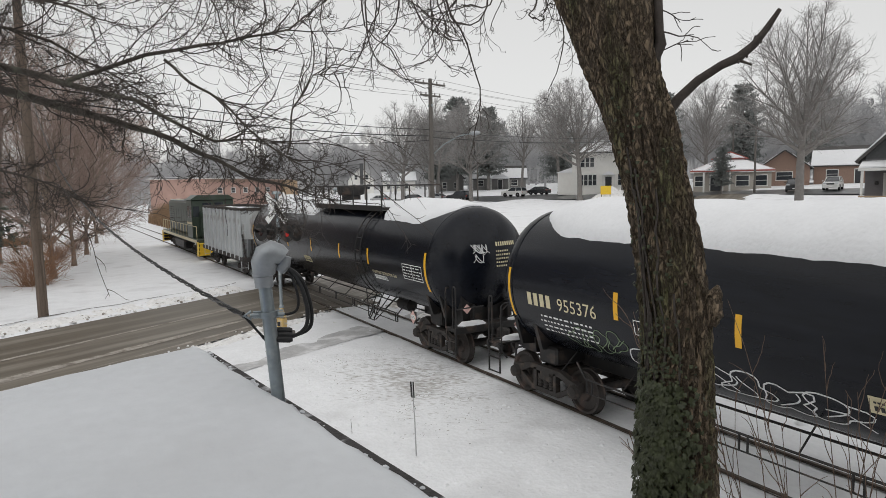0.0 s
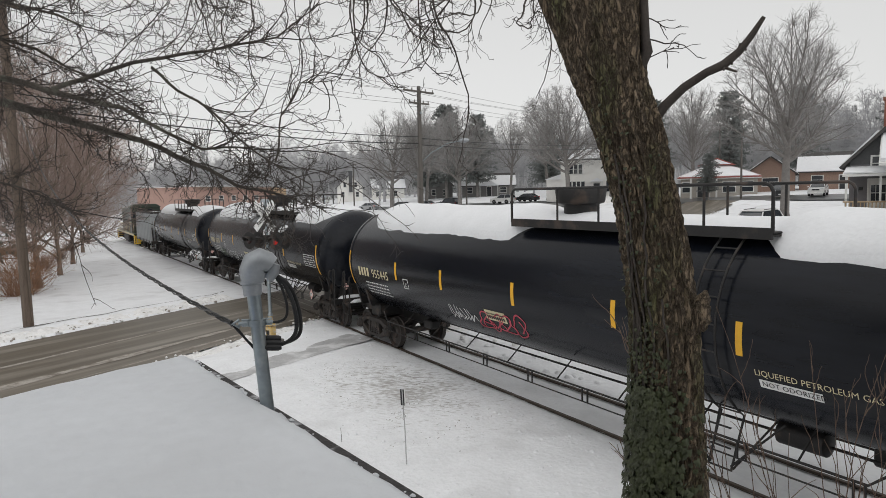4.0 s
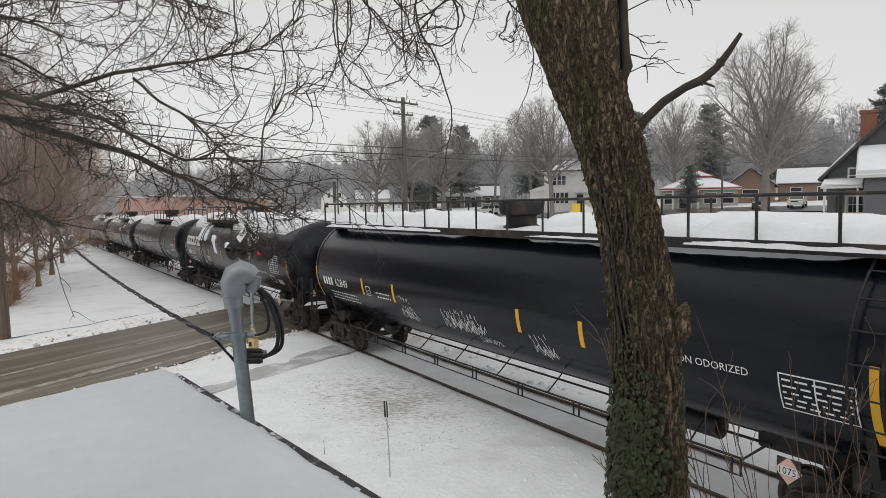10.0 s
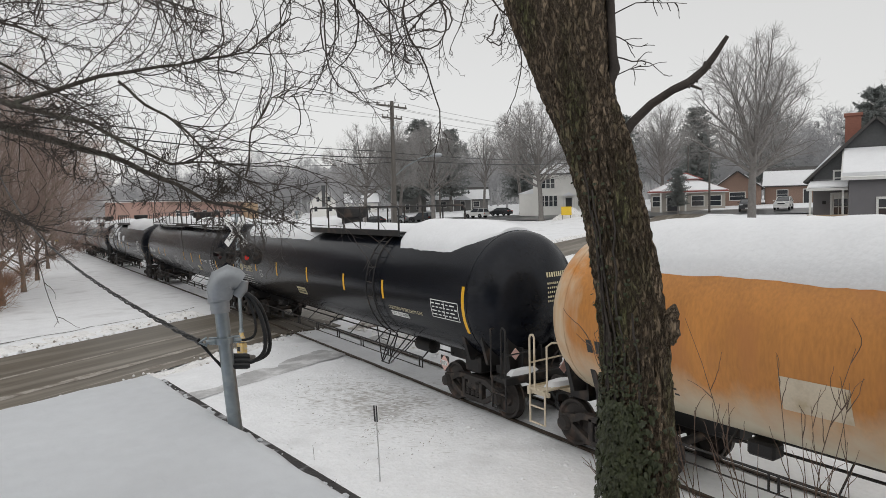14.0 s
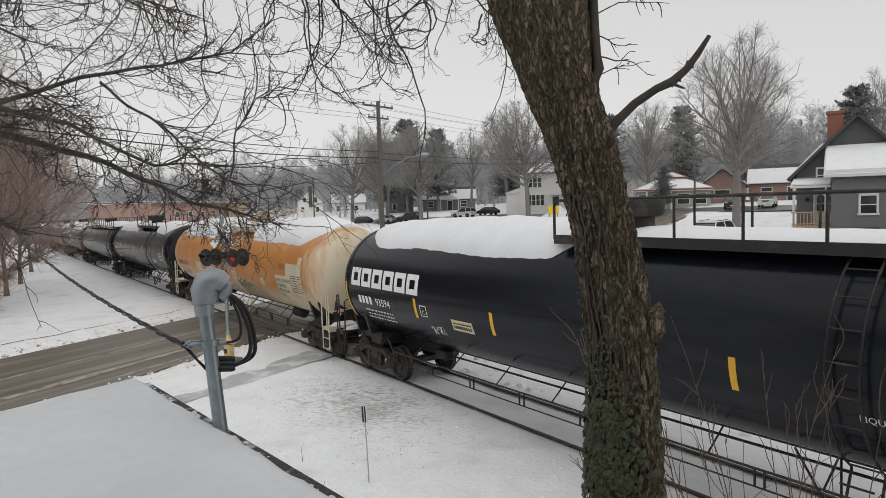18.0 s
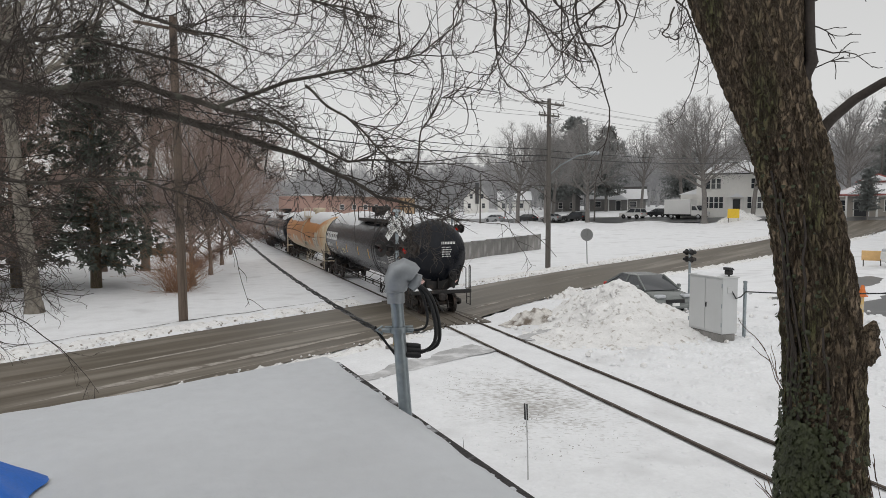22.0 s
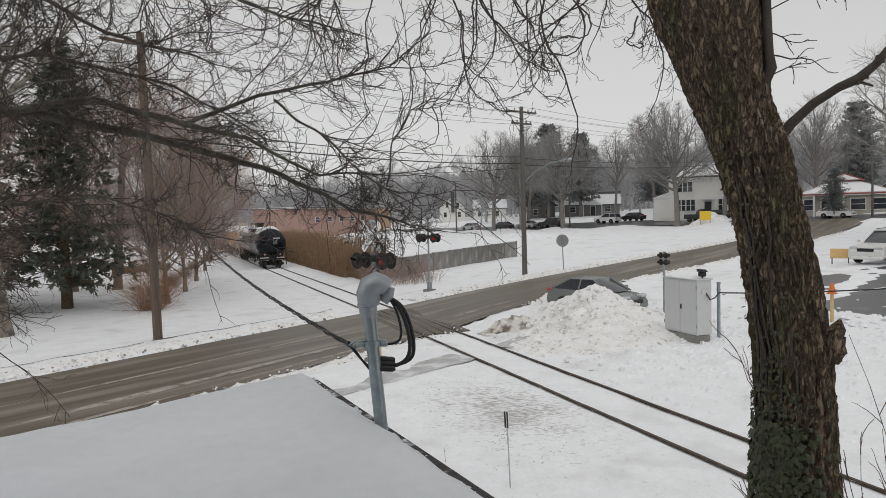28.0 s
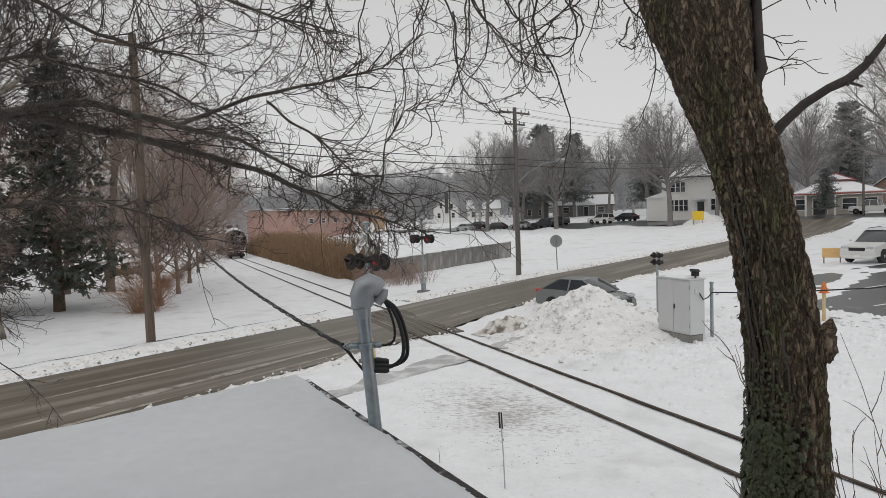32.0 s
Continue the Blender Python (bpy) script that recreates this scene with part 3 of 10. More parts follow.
def build_road():
    tagged(part("road", strip(road_edge, offset_line(road_edge, ROAD_W), -0.045, 6, 0.04), ASPHALT, angle=80),
           "wet brown asphalt road with salty tyre tracks", "road", kind="structure")
    tagged(part("road_street", strip(offset_line(street_mid, -STREET_W / 2 - 1), offset_line(street_mid, STREET_W / 2 + 1), -0.05, 6, 0.06), LOT, angle=80),
           "wet grey side street before the houses", "road", kind="structure")
    a, b, c, d = LOT_BOX
    xs, ys = np.arange(a - 2, b + 2.1, 1.0), np.arange(c, d + 2.1, 1.0)
    vs = [(x, y, ground_z(x, y) - 0.06) for y in ys for x in xs]
    w = len(xs)
    fs = [(j * w + i, j * w + i + 1, (j + 1) * w + i + 1, (j + 1) * w + i) for j in range(len(ys) - 1) for i in range(w - 1)]
    tagged(part("pavement_lot", Shape().add(vs, fs), LOT, angle=80), "wet dark asphalt parking lot with melting slush", "parking lot", kind="structure")
    # painted bay lines
    s = Shape()
    for k in range(9):
        y = 19.5 - 3.1 * k
        for x0, x1 in ((24.5, 29.3), (38.0, 43.0)):
            pts = [(x0 + (x1 - x0) * q, y - 0.9 * q) for q in (0, 0.25, 0.5, 0.75, 1)]
            for (xa, ya), (xb, yb) in zip(pts, pts[1:]):
                s.add([(xa, ya, ground_z(xa, ya) - 0.052), (xb, yb, ground_z(xb, yb) - 0.052), (xb, yb + 0.12, ground_z(xb, yb) - 0.052), (xa, ya + 0.12, ground_z(xa, ya) - 0.052)], [(0, 1, 2, 3)])
    tagged(part("bay_lines", s, WHITE, smooth=False), "worn white painted parking bay lines", "road marking", kind="structure")
    # brown slush left between and beside the wheel tracks
    s = Shape()
    rnd = random.Random(4)
    for off, wid in ((3.2, 0.22), (5.35, 0.45), (6.3, 0.35)):
        line = offset_line(road_edge, off)
        l2, r2 = [], []
        for i, p in enumerate(line):
            w2 = wid * (0.4 + 0.8 * fbm(p[0], p[1], 0.45)) * (0.1 + 0.9 * (fbm(p[0], p[1], 0.15) > 0.0))
            w2 = max(0.02, w2)
            l2.append((p[0] - 0.25 * w2, p[1] + w2 * 0.5))
            r2.append((p[0] + 0.25 * w2, p[1] - w2 * 0.5))
        st = strip(np.array(l2), np.array(r2), -0.045 + 0.04 * (1 - (2 * off / ROAD_W - 1) ** 2) + 0.006, 2)
        s.add(st.v, st.f)
    tagged(part("road_slush", s, SLUSH), "thin brown slush lines between the wheel tracks", "slush", kind="structure")
    # scraped footway on the camera's side and its worn end across the track, both with ragged snow edges
    for k, (pts, half) in enumerate((([(-12, 9.8), (-4, 14.2), (4.8, 18.5), (8.0, 19.9), (9.25, 20.45)], 0.62), ([(11.05, 21.1), (12.2, 21.6), (13.2, 22.0)], 0.5))):
        mid = smooth_line(pts, 0.12)
        sides = [np.array([offset_line(mid, sgn * (half + 0.10 * fbm(p[0], p[1] + 9 * sgn, 1.3) + 0.05 * fbm(p[0], p[1], 5.0)))[i] for i, p in enumerate(mid)]) for sgn in (-1, 1)]
        tagged(part("pavement_walk" if k == 0 else "pavement_walk_end", strip(sides[0], sides[1], -0.022, 2), WALKWAY, angle=80),
               "grey footway scraped almost clear of snow", "footway", kind="structure")
    # packed, dirty banks thrown up by the plough
    for sgn, base, name in ((-1, -0.15, "snow_bank"), (1, ROAD_W + 0.12, "snow_bank")):
        line = offset_line(road_edge, base)
        for keep in (lambda p: p[0] < TRACK_X - 2.0, lambda p: p[0] > TRACK_X + 2.2):
            pts = np.array([p for p in line if keep(p) and -20 < p[0] < 60])
            if sgn > 0 and pts[0][0] > 5:
                pts = np.array([p for p in pts if p[0] > 24])
            wide = 1.35 if sgn < 0 else 0.9
            far = offset_line(pts, sgn * wide)
            vs, fs, cols = [], [], 9
            fine_a, fine_b = [], []
            for i in range(len(pts) - 1):
                for q in (0, 0.25, 0.5, 0.75):
                    fine_a.append(pts[i] + (pts[i + 1] - pts[i]) * q)
                    fine_b.append(far[i] + (far[i + 1] - far[i]) * q)
            for a2, b2 in zip(fine_a, fine_b):
                for k in range(cols):
                    q = k / (cols - 1)
                    x, y = a2[0] + (b2[0] - a2[0]) * q, a2[1] + (b2[1] - a2[1]) * q
                    hgt = math.sin(math.pi * q) ** 0.7
                    lump = 0.13 + 0.12 * fbm(x, y, 1.3) + 0.13 * fbm(x, y, 4.5)
                    vs.append((x + 0.09 * fbm(x, y, 3.0), y + 0.09 * fbm(y, x, 3.0), ground_z(x, y) - 0.08 + hgt * max(0.05, lump) + 0.05 * q))
            for i in range(len(fine_a) - 1):
                for k in range(cols - 1):
                    f = (i * cols + k, i * cols + k + 1, (i + 1) * cols + k + 1, (i + 1) * cols + k)
                    fs.append(f if sgn < 0 else tuple(reversed(f)))
            tagged(part(name, Shape().add(vs, fs), SNOW_DIRTY, angle=70), "lumpy dirty snow thrown up along the road", "snow bank", kind="structure")


def build_edges():
    """Clods along the road's banks and the dark kerb line behind the far bank."""
    rnd = random.Random(14)
    white, grimy = Shape(), Shape()
    line, t = road_edge, np.gradient(road_edge, axis=0)
    for _ in range(6500):
        i = rnd.randrange(len(line))
        p = line[i]
        if not -22 < p[0] < 62 or abs(p[0] - TRACK_X) < 2.3:
            continue
        far = rnd.random() < 0.72
        d = rnd.uniform(-1.75, 0.05) if far else ROAD_W + rnd.uniform(-0.1, 0.75)
        n_ = Vector((t[i][1], -t[i][0])).normalized()
        x, y = p[0] + n_.x * d + rnd.uniform(-0.4, 0.4) * t[i][0], p[1] + n_.y * d + rnd.uniform(-0.4, 0.4) * t[i][1]
        s = rnd.uniform(0.015, 0.06) * (1.3 if rnd.random() < 0.1 else 1)
        z = ground_z(x, y) + (0.05 * math.sin(math.pi * min(1, max(0, -d / 1.5))) if far else 0.0) - 0.03
        (grimy if rnd.random() < 0.22 else white).lathe([(0, s * 0.8), (s * 0.5, s), (s * 1.0, s * 0.75), (s * 1.25, s * 0.2)], (x, y, z), (rnd.uniform(-0.6, 0.6), rnd.uniform(-0.6, 0.6), 1), 5)
    tagged(part("bank_clods", white, SNOW_DIRTY, smooth=False), "broken snow clods along the road's banks", "snow clods", kind="stuff")
    tagged(part("grimy_clods", grimy, SLUSH, smooth=False), "brown frozen slush clods along the road's banks", "slush clods", kind="stuff")
    for keep in (lambda p: -24 < p[0] < TRACK_X - 2.2,):
        pts = np.array([p for p in offset_line(road_edge, -1.95) if keep(p)])
        s, n2 = Shape(), len(pts)
        vs, fs = [], []
        for i, p in enumerate(pts):
            w2 = 0.05 + 0.035 * fbm(p[0], p[1], 0.7)
            z = snow_z(p[0], p[1]) + 0.012
            vs += [(p[0], p[1] - max(0.008, w2), z), (p[0], p[1] + max(0.008, w2), z)]
        fs = [(2 * i, 2 * i + 2, 2 * i + 3, 2 * i + 1) for i in range(n2 - 1)]
        tagged(part("kerb_line", Shape().add(vs, fs), TRENCH), "dark kerb edge showing through the snow", "kerb", kind="structure")


def build_track():
    ys = np.r_[np.arange(-60, 60, 0.5), np.arange(60, 190, 2.0)]
    for side, x in (("near", TRACK_X - 0.76), ("far", TRACK_X + 0.76)):
        prof = [(-0.075, -0.16), (-0.075, -0.145), (-0.012, -0.12), (-0.012, -0.045), (-0.037, -0.035), (-0.037, -0.006), (-0.028, 0), (0.028, 0), (0.037, -0.006), (0.037, -0.035), (0.012, -0.045), (0.012, -0.12), (0.075, -0.145), (0.075, -0.16)]
        n = len(prof)
        vs = [(x + a, y, track_z(y) + b) for y in ys for a, b in prof]
        fs = [(i * n + k, i * n + (k + 1) % n, (i + 1) * n + (k + 1) % n, (i + 1) * n + k) for i in range(len(ys) - 1) for k in range(n)]
        tagged(part("rail_" + side, Shape().add(vs, fs), RAIL, angle=30), "rusty steel rail half buried in snow", "rail", kind="structure")
        # the dark groove that the wheels keep open in the snow
        vs, fs = [], []
        for y in ys:
            j0, j1 = 0.035 * fbm(y, x, 1.7), 0.035 * fbm(y, x + 7, 1.7)
            vs += [(x - 0.062 + 0.5 * j0, y, track_z(y) - 0.022), (x + 0.085 + 0.5 * j1, y, track_z(y) - 0.022)]
        fs = [(2 * i, 2 * i + 1, 2 * i + 3, 2 * i + 2) for i in range(len(ys) - 1)]
        tagged(part("rail_groove_" + side, Shape().add(vs, fs), TRENCH), "dark ballast showing in the groove along the rail", "ballast", kind="structure")
    # timber panels of the crossing
    xing = tagged(new("crossing_deck"), "worn timber level crossing panels between the rails", "level crossing", kind="structure")
    me = Shape().box((-0.19, -3.75, -0.12), (0.19, 3.75, -0.006), 0.012).mesh("plank", TIMBER)
    for x in (-0.46, 0.0, 0.46, -1.13, 1.13):
        ob = part("plank", me, TIMBER, xing, m=pose(TRACK_X + x, 28.6, 0.0, 0, 0, 0))


build_ground()
build_road()
build_edges()
build_track()


# ---- the train ----
TANK_R, TANK_Z, HALF = 1.55, 2.62, 9.72   # tank radius, axis height, half length to the head's apex
SPEED = 7.22


def wrap(u, v, lift=0.006):
    """A point on the tank's camera-facing side: u along it as read, v up the curve from its axis."""
    a = v / TANK_R
    r = TANK_R + lift
    return (-r * math.cos(a), -u, TANK_Z + r * math.sin(a))


def decal(shape, u0, v0, u1, v1, lift=0.006):
    nu, nv = max(1, int(abs(u1 - u0) / 0.5)), max(1, int(abs(v1 - v0) / 0.15))
    vs = [wrap(u0 + (u1 - u0) * i / nu, v0 + (v1 - v0) * j / nv, lift) for j in range(nv + 1) for i in range(nu + 1)]
    w = nu + 1
    shape.add(vs, [(j * w + i, j * w + i + 1, (j + 1) * w + i + 1, (j + 1) * w + i) for j in range(nv) for i in range(nu)])
    return shape


def lettering(text, size):
    """Flat letters of the built-in font: their corners and faces, reading along x."""
    cu = bpy.data.curves.new("lettering", "FONT")
    cu.body, cu.size, cu.resolution_u = text, size, 2
    ob = new("lettering", cu)
    dg = bpy.context.evaluated_depsgraph_get()
    me = bpy.data.meshes.new_from_object(ob.evaluated_get(dg))
    vs, fs = [tuple(v.co) for v in me.vertices], [tuple(p.vertices) for p in me.polygons]
    bpy.data.objects.remove(ob)
    bpy.data.meshes.remove(me)
    bpy.data.curves.remove(cu)
    return vs, fs


def write(shape, text, size, u, v, lift=0.007):
    vs, fs = lettering(text, size)
    return shape.add([wrap(u + x, v + y, lift) for x, y, z in vs], fs)


def bars(shape, u, v, count, height, width, gap, lift=0.007):
    """Characters that cannot be shown, as plain upright bars."""
    for k in range(count):
        decal(shape, u + k * (width + gap), v, u + k * (width + gap) + width, v + height, lift)
    return shape


def scribble(shape, rnd, u, v, w, h, loops, r=0.02):
    """Sprayed strokes that swing along the tank."""
    for _ in range(loops):
        u0, n = u + rnd.uniform(0, w * 0.9), 14
        ph, fr, amp = rnd.uniform(0, 6), rnd.uniform(0.6, 1.4), rnd.uniform(0.3, 0.5) * h
        span = rnd.uniform(0.15, 0.42) * w
        line = []
        for i in range(n + 1):
            q = i / n
            uu = u0 + span * q + 0.12 * w * math.sin(fr * 9 * q + ph) * 0.5
            vv = v + h / 2 + amp * math.sin(fr * 7 * q + ph * 1.7) + 0.15 * h * math.cos(13 * q)
            line.append((uu, vv))
        for (a, b), (c, d) in zip(line, line[1:]):
            dx, dy = c - a, d - b
            ln = math.hypot(dx, dy) + 1e-6
            ox, oy = -dy / ln * r, dx / ln * r
            shape.add([wrap(a - ox, b - oy), wrap(c - ox, d - oy), wrap(c + ox, d + oy), wrap(a + ox, b + oy)], [(0, 1, 2, 3)])
    return shape


def wheel_mesh():
    prof = [(-0.07, 0.10), (-0.07, 0.17), (-0.02, 0.20), (0.0, 0.36), (-0.045, 0.40), (-0.05, 0.455), (0.03, 0.462), (0.07, 0.466), (0.085, 0.485), (0.10, 0.487), (0.105, 0.46), (0.1, 0.39), (0.04, 0.36), (0.02, 0.2), (0.07, 0.17), (0.07, 0.10)]
    return Shape().lathe(prof, (0, 0, 0), (1, 0, 0), 28).mesh("wheel", WHEELM, angle=35)


def sideframe_mesh():
    """Cast side frame: an arched beam with two window openings, pedestals and a spring nest."""
    s = Shape()
    top = [(-1.12, 0.50), (-1.10, 0.66), (-0.80, 0.70), (-0.55, 0.80), (0.55, 0.80), (0.80, 0.70), (1.10, 0.66), (1.12, 0.50), (0.88, 0.50), (0.50, 0.68), (-0.50, 0.68), (-0.88, 0.50)]
    s.prism([(-0.07, y, z) for y, z in top], (0.14, 0, 0))
    low = [(-0.86, 0.46), (-0.45, 0.22), (0.45, 0.22), (0.86, 0.46), (0.86, 0.56), (0.40, 0.32), (-0.40, 0.32), (-0.86, 0.56)]
    s.prism([(-0.06, y, z) for y, z in low], (0.12, 0, 0))
    for y in (-0.33, 0.33):
        s.box((-0.07, y - 0.055, 0.28), (0.07, y + 0.055, 0.74), 0.015)
    for y in (-0.18, 0.0, 0.18):
        s.lathe([(0, 0.07), (0.04, 0.075), (0.05, 0.06), (0.1, 0.075), (0.11, 0.06), (0.16, 0.075), (0.17, 0.06), (0.22, 0.075), (0.28, 0.07)], (0, y, 0.34), (0, 0, 1), 10)
    return s.mesh("side_frame", TRUCKM, angle=35)


WHEEL, SIDEFRAME = wheel_mesh(), sideframe_mesh()
BEARING = Shape().lathe([(0, 0.15), (0.05, 0.15), (0.08, 0.13), (0.13, 0.12), (0.15, 0.08), (0.155, 0.02)], (0, 0, 0), (-1, 0, 0), 16).mesh("bearing_cap", TRUCKM)
AXLE = Shape().tube([(-0.8, 0, 0), (0.8, 0, 0)], 0.085, 10).mesh("axle", TRUCKM)
BOLSTER = Shape().box((-1.05, -0.2, 0.46), (1.05, 0.2, 0.78), 0.05).mesh("truck_bolster", TRUCKM)
BRAKE = Shape().box((-0.75, -0.03, 0.3), (0.75, 0.03, 0.42), 0.015).box((-0.72, -0.1, 0.34), (-0.6, 0.1, 0.62), 0.03).box((0.6, -0.1, 0.34), (0.72, 0.1, 0.62), 0.03).mesh("brake_beam", TRUCKM)
WB = 0.98


def truck(parent, y):
    t = new("truck")
    t.parent = parent
    t.matrix_basis = pose(0, y, 0)
    for sx in (-1, 1):
        part("side_frame", SIDEFRAME, TRUCKM, t, m=pose(sx * 0.99, 0, 0))
        for wy in (-WB, WB):
            part("wheel", WHEEL, WHEELM, t, m=pose(sx * 0.76, wy, 0.455, 0, 0, 0 if sx < 0 else 180))
            part("bearing_cap", BEARING, TRUCKM, t, m=pose(sx * 1.03, wy, 0.5, 0, 0, 0 if sx < 0 else 180))
    for wy in (-WB, WB):
        part("axle", AXLE, TRUCKM, t, m=pose(0, wy, 0.455))
        part("brake_beam", BRAKE, TRUCKM, t, m=pose(0, wy * 0.42, 0))
    part("truck_bolster", BOLSTER, TRUCKM, t)
    return t


def coupler_shape(sy, y0):
    s = Shape()
    s.box((-0.09, y0 * sy, 0.74), (0.09, (y0 + 0.55) * sy, 0.98), 0.03)
    s.box((-0.17, (y0 + 0.5) * sy, 0.68), (0.05, (y0 + 0.85) * sy, 1.02), 0.06)
    s.box((0.06, (y0 + 0.5) * sy, 0.72), (0.2, (y0 + 0.7) * sy, 0.98), 0.05)
    s.tube([(0.3, y0 * sy, 0.8), (0.33, (y0 + 0.4) * sy, 0.6), (0.2, (y0 + 0.8) * sy, 0.42), (0.05, (y0 + 1.0) * sy, 0.4)], 0.03, 6)
    return s


def tank_car(label, body, seed, plat=(-5.2, 0.9), plat_far=None, dome_y=-0.1, snow_bare=((-4.9, 0.6),), snow_half=0.84, bare_w=0.35, bare_d=0.55, ladder_y=-4.5, extras=None, dome_mat=None, snow_depth=0.30, strip_col=None, white_frame=False):
    """One pressure tank car, its middle at the origin on the rail, running towards +y."""
    rnd = random.Random(seed)
    car = thing("tank_car", pose(0, 0, 0), label, "tank car", "tank cars of the train")
    # barrel with elliptical heads
    prof = []
    for k in range(12):
        a = math.pi / 2 * k / 11
        prof.append((-(HALF - 0.80) - 0.80 * math.cos(a), max(0.01, TANK_R * math.sin(a))))
    prof += [(-d, r) for d, r in reversed(prof)]
    tank = part("tank", Shape().lathe(prof, (0, 0, TANK_Z), (0, 1, 0), 56), body, car, angle=60)
    # weld bands at the heads
    part("head_seam", Shape().lathe([(0, TANK_R), (0.005, TANK_R + 0.012), (0.055, TANK_R + 0.012), (0.06, TANK_R)], (0, -(HALF - 0.84), TANK_Z), (0, 1, 0), 48), body, car)
    part("head_seam", Shape().lathe([(0, TANK_R), (0.005, TANK_R + 0.012), (0.055, TANK_R + 0.012), (0.06, TANK_R)], (0, HALF - 0.9, TANK_Z), (0, 1, 0), 48), body, car)
    # snow lying along the crown
    vs, fs, n = [], [], 17
    ys = np.arange(-HALF + 0.95, HALF - 0.94, 0.15)
    for y in ys:
        e = min(1.0, max(0.0, (HALF - 0.92 - abs(y)) / 1.1)) ** 0.6
        rr = TANK_R if abs(y) < HALF - 0.8 else TANK_R * math.sqrt(max(0.02, 1 - ((abs(y) - HALF + 0.8) / 0.8) ** 2))
        wl_ = snow_half + 0.05 * fbm(y, seed, 0.35) + 0.02 * fbm(y, seed, 2.2) + 0.012 * fbm(y, seed, 7.0)
        wr_ = snow_half + 0.06 * fbm(y, seed + 9, 0.5)
        depth = snow_depth * (0.85 + 0.3 * fbm(y, seed + 3, 0.25) + 0.06 * fbm(y, seed, 1.5)) * (0.15 + 0.85 * e)
        for y0, y1 in snow_bare:
            if y0 - 0.4 < y < y1 + 0.4:
                q = max(0.0, 1 - max(y0 - y, y - y1, 0) / 0.4)
                wl_, depth = wl_ * (1 - bare_w * q), depth * (1 - bare_d * q)
        for k in range(n):
            q = k / (n - 1)
            a = math.pi / 2 + (q - 0.5) * 2 * (wl_ if q < 0.5 else wr_) * (0.35 + 0.65 * e)
            a = math.pi - a
            d = depth * (math.sin(math.pi * q)) ** 0.55 * (1 + 0.1 * fbm(y, q * 3 + seed, 1.2))
            r = rr + (d if 0 < k < n - 1 else -0.03)
            vs.append((-r * math.cos(a) * -1, y, TANK_Z + r * math.sin(a)))
    for i in range(len(ys) - 1):
        for k in range(n - 1):
            fs.append((i * n + k, i * n + k + 1, (i + 1) * n + k + 1, (i + 1) * n + k))
    fs.append(tuple(reversed(range(n))))
    fs.append(tuple(range((len(ys) - 1) * n, len(ys) * n)))
    part("snow_cover", Shape().add(vs, fs), SNOW_ROOF, car, "thick smooth snow lying along the tank top", angle=60)
    steel = BLACK2 if not white_frame else CREAM
    # top platform, housing and rails
    p0, p1 = plat
    zt = TANK_Z + TANK_R
    tray = [(-1.125, zt - 0.02), (-1.125, zt - 0.19), (-1.075, zt - 0.19), (-1.075, zt - 0.15), (1.075, zt - 0.15), (1.075, zt - 0.19), (1.125, zt - 0.19), (1.125, zt - 0.02), (1.075, zt - 0.02), (1.075, zt - 0.12), (-1.075, zt - 0.12), (-1.075, zt - 0.02)]
    platform = part("platform", Shape().prism([(x, p0, z) for x, z in tray], (0, p1 - p0, 0)), steel, car, "walkway tray on the tank top", smooth=False)
    plank = Shape().box((-0.115, p0 + 0.02, zt - 0.115), (0.115, p1 - 0.02, zt - 0.08), 0.008).mesh("plank", steel)
    for k in range(8):
        part("plank", plank, steel, platform, m=pose(-0.93 + 1.86 * k / 7, 0, 0))
    for x in (-1.1, 1.1):
        h = Shape()
        a0, a1 = (p0, p1) if x < 0 or not plat_far else plat_far
        top = zt + 0.62
        h.tube([(x, a0, zt - 0.1), (x, a0, top - 0.12), (x, a0 + 0.04, top - 0.04), (x, a0 + 0.12, top), (x, a1 - 0.12, top), (x, a1 - 0.04, top - 0.04), (x, a1, top - 0.12), (x, a1, zt - 0.1)], 0.028, 7)
        for y in np.arange(a0 + 1.15, a1 - 0.5, 1.15):
            h.tube([(x, y, zt - 0.1), (x, y, top)], 0.024, 6)
        part("handrail", h, steel, platform)
    dome = Shape().lathe([(0, 0.42), (0.05, 0.44), (0.1, 0.36), (0.30, 0.36), (0.34, 0.5), (0.40, 0.52), (0.62, 0.55), (0.66, 0.53), (0.68, 0.40), (0.69, 0.05)], (0, dome_y, zt - 0.04), (0, 0, 1), 24)
    part("valve_housing", dome, dome_mat or steel, platform, "flared valve housing")
    hinge = Shape().tube([(0.2, dome_y + 0.7, zt - 0.05), (0.2, dome_y + 0.7, zt + 0.25), (0.2, dome_y + 0.5, zt + 0.3)], 0.04, 7)
    part("vent_pipe", hinge, steel, platform)
    # ladder over the near and far side
    for sx in (-1, 1):
        lad = Shape()
        yl = ladder_y
        for dy in (-0.2, 0.2):
            line = []
            for k in range(14):
                a = math.radians(62 - 118 * k / 13)
                line.append((sx * (TANK_R + 0.13) * math.cos(a), yl + dy, TANK_Z + (TANK_R + 0.13) * math.sin(a)))
            line.append((sx * 1.25, yl + dy, 0.42))
            lad.tube(line, 0.02, 5)
        for k in range(9):
            a = math.radians(60 - 112 * k / 8)
            x, z = sx * (TANK_R + 0.13) * math.cos(a), TANK_Z + (TANK_R + 0.13) * math.sin(a)
            lad.tube([(x, yl - 0.2, z), (x, yl + 0.2, z)], 0.014, 5)
        for z in (0.44, 0.78, 1.1):
            lad.tube([(sx * 1.26, yl - 0.2, z), (sx * 1.26, yl + 0.2, z)], 0.016, 5)
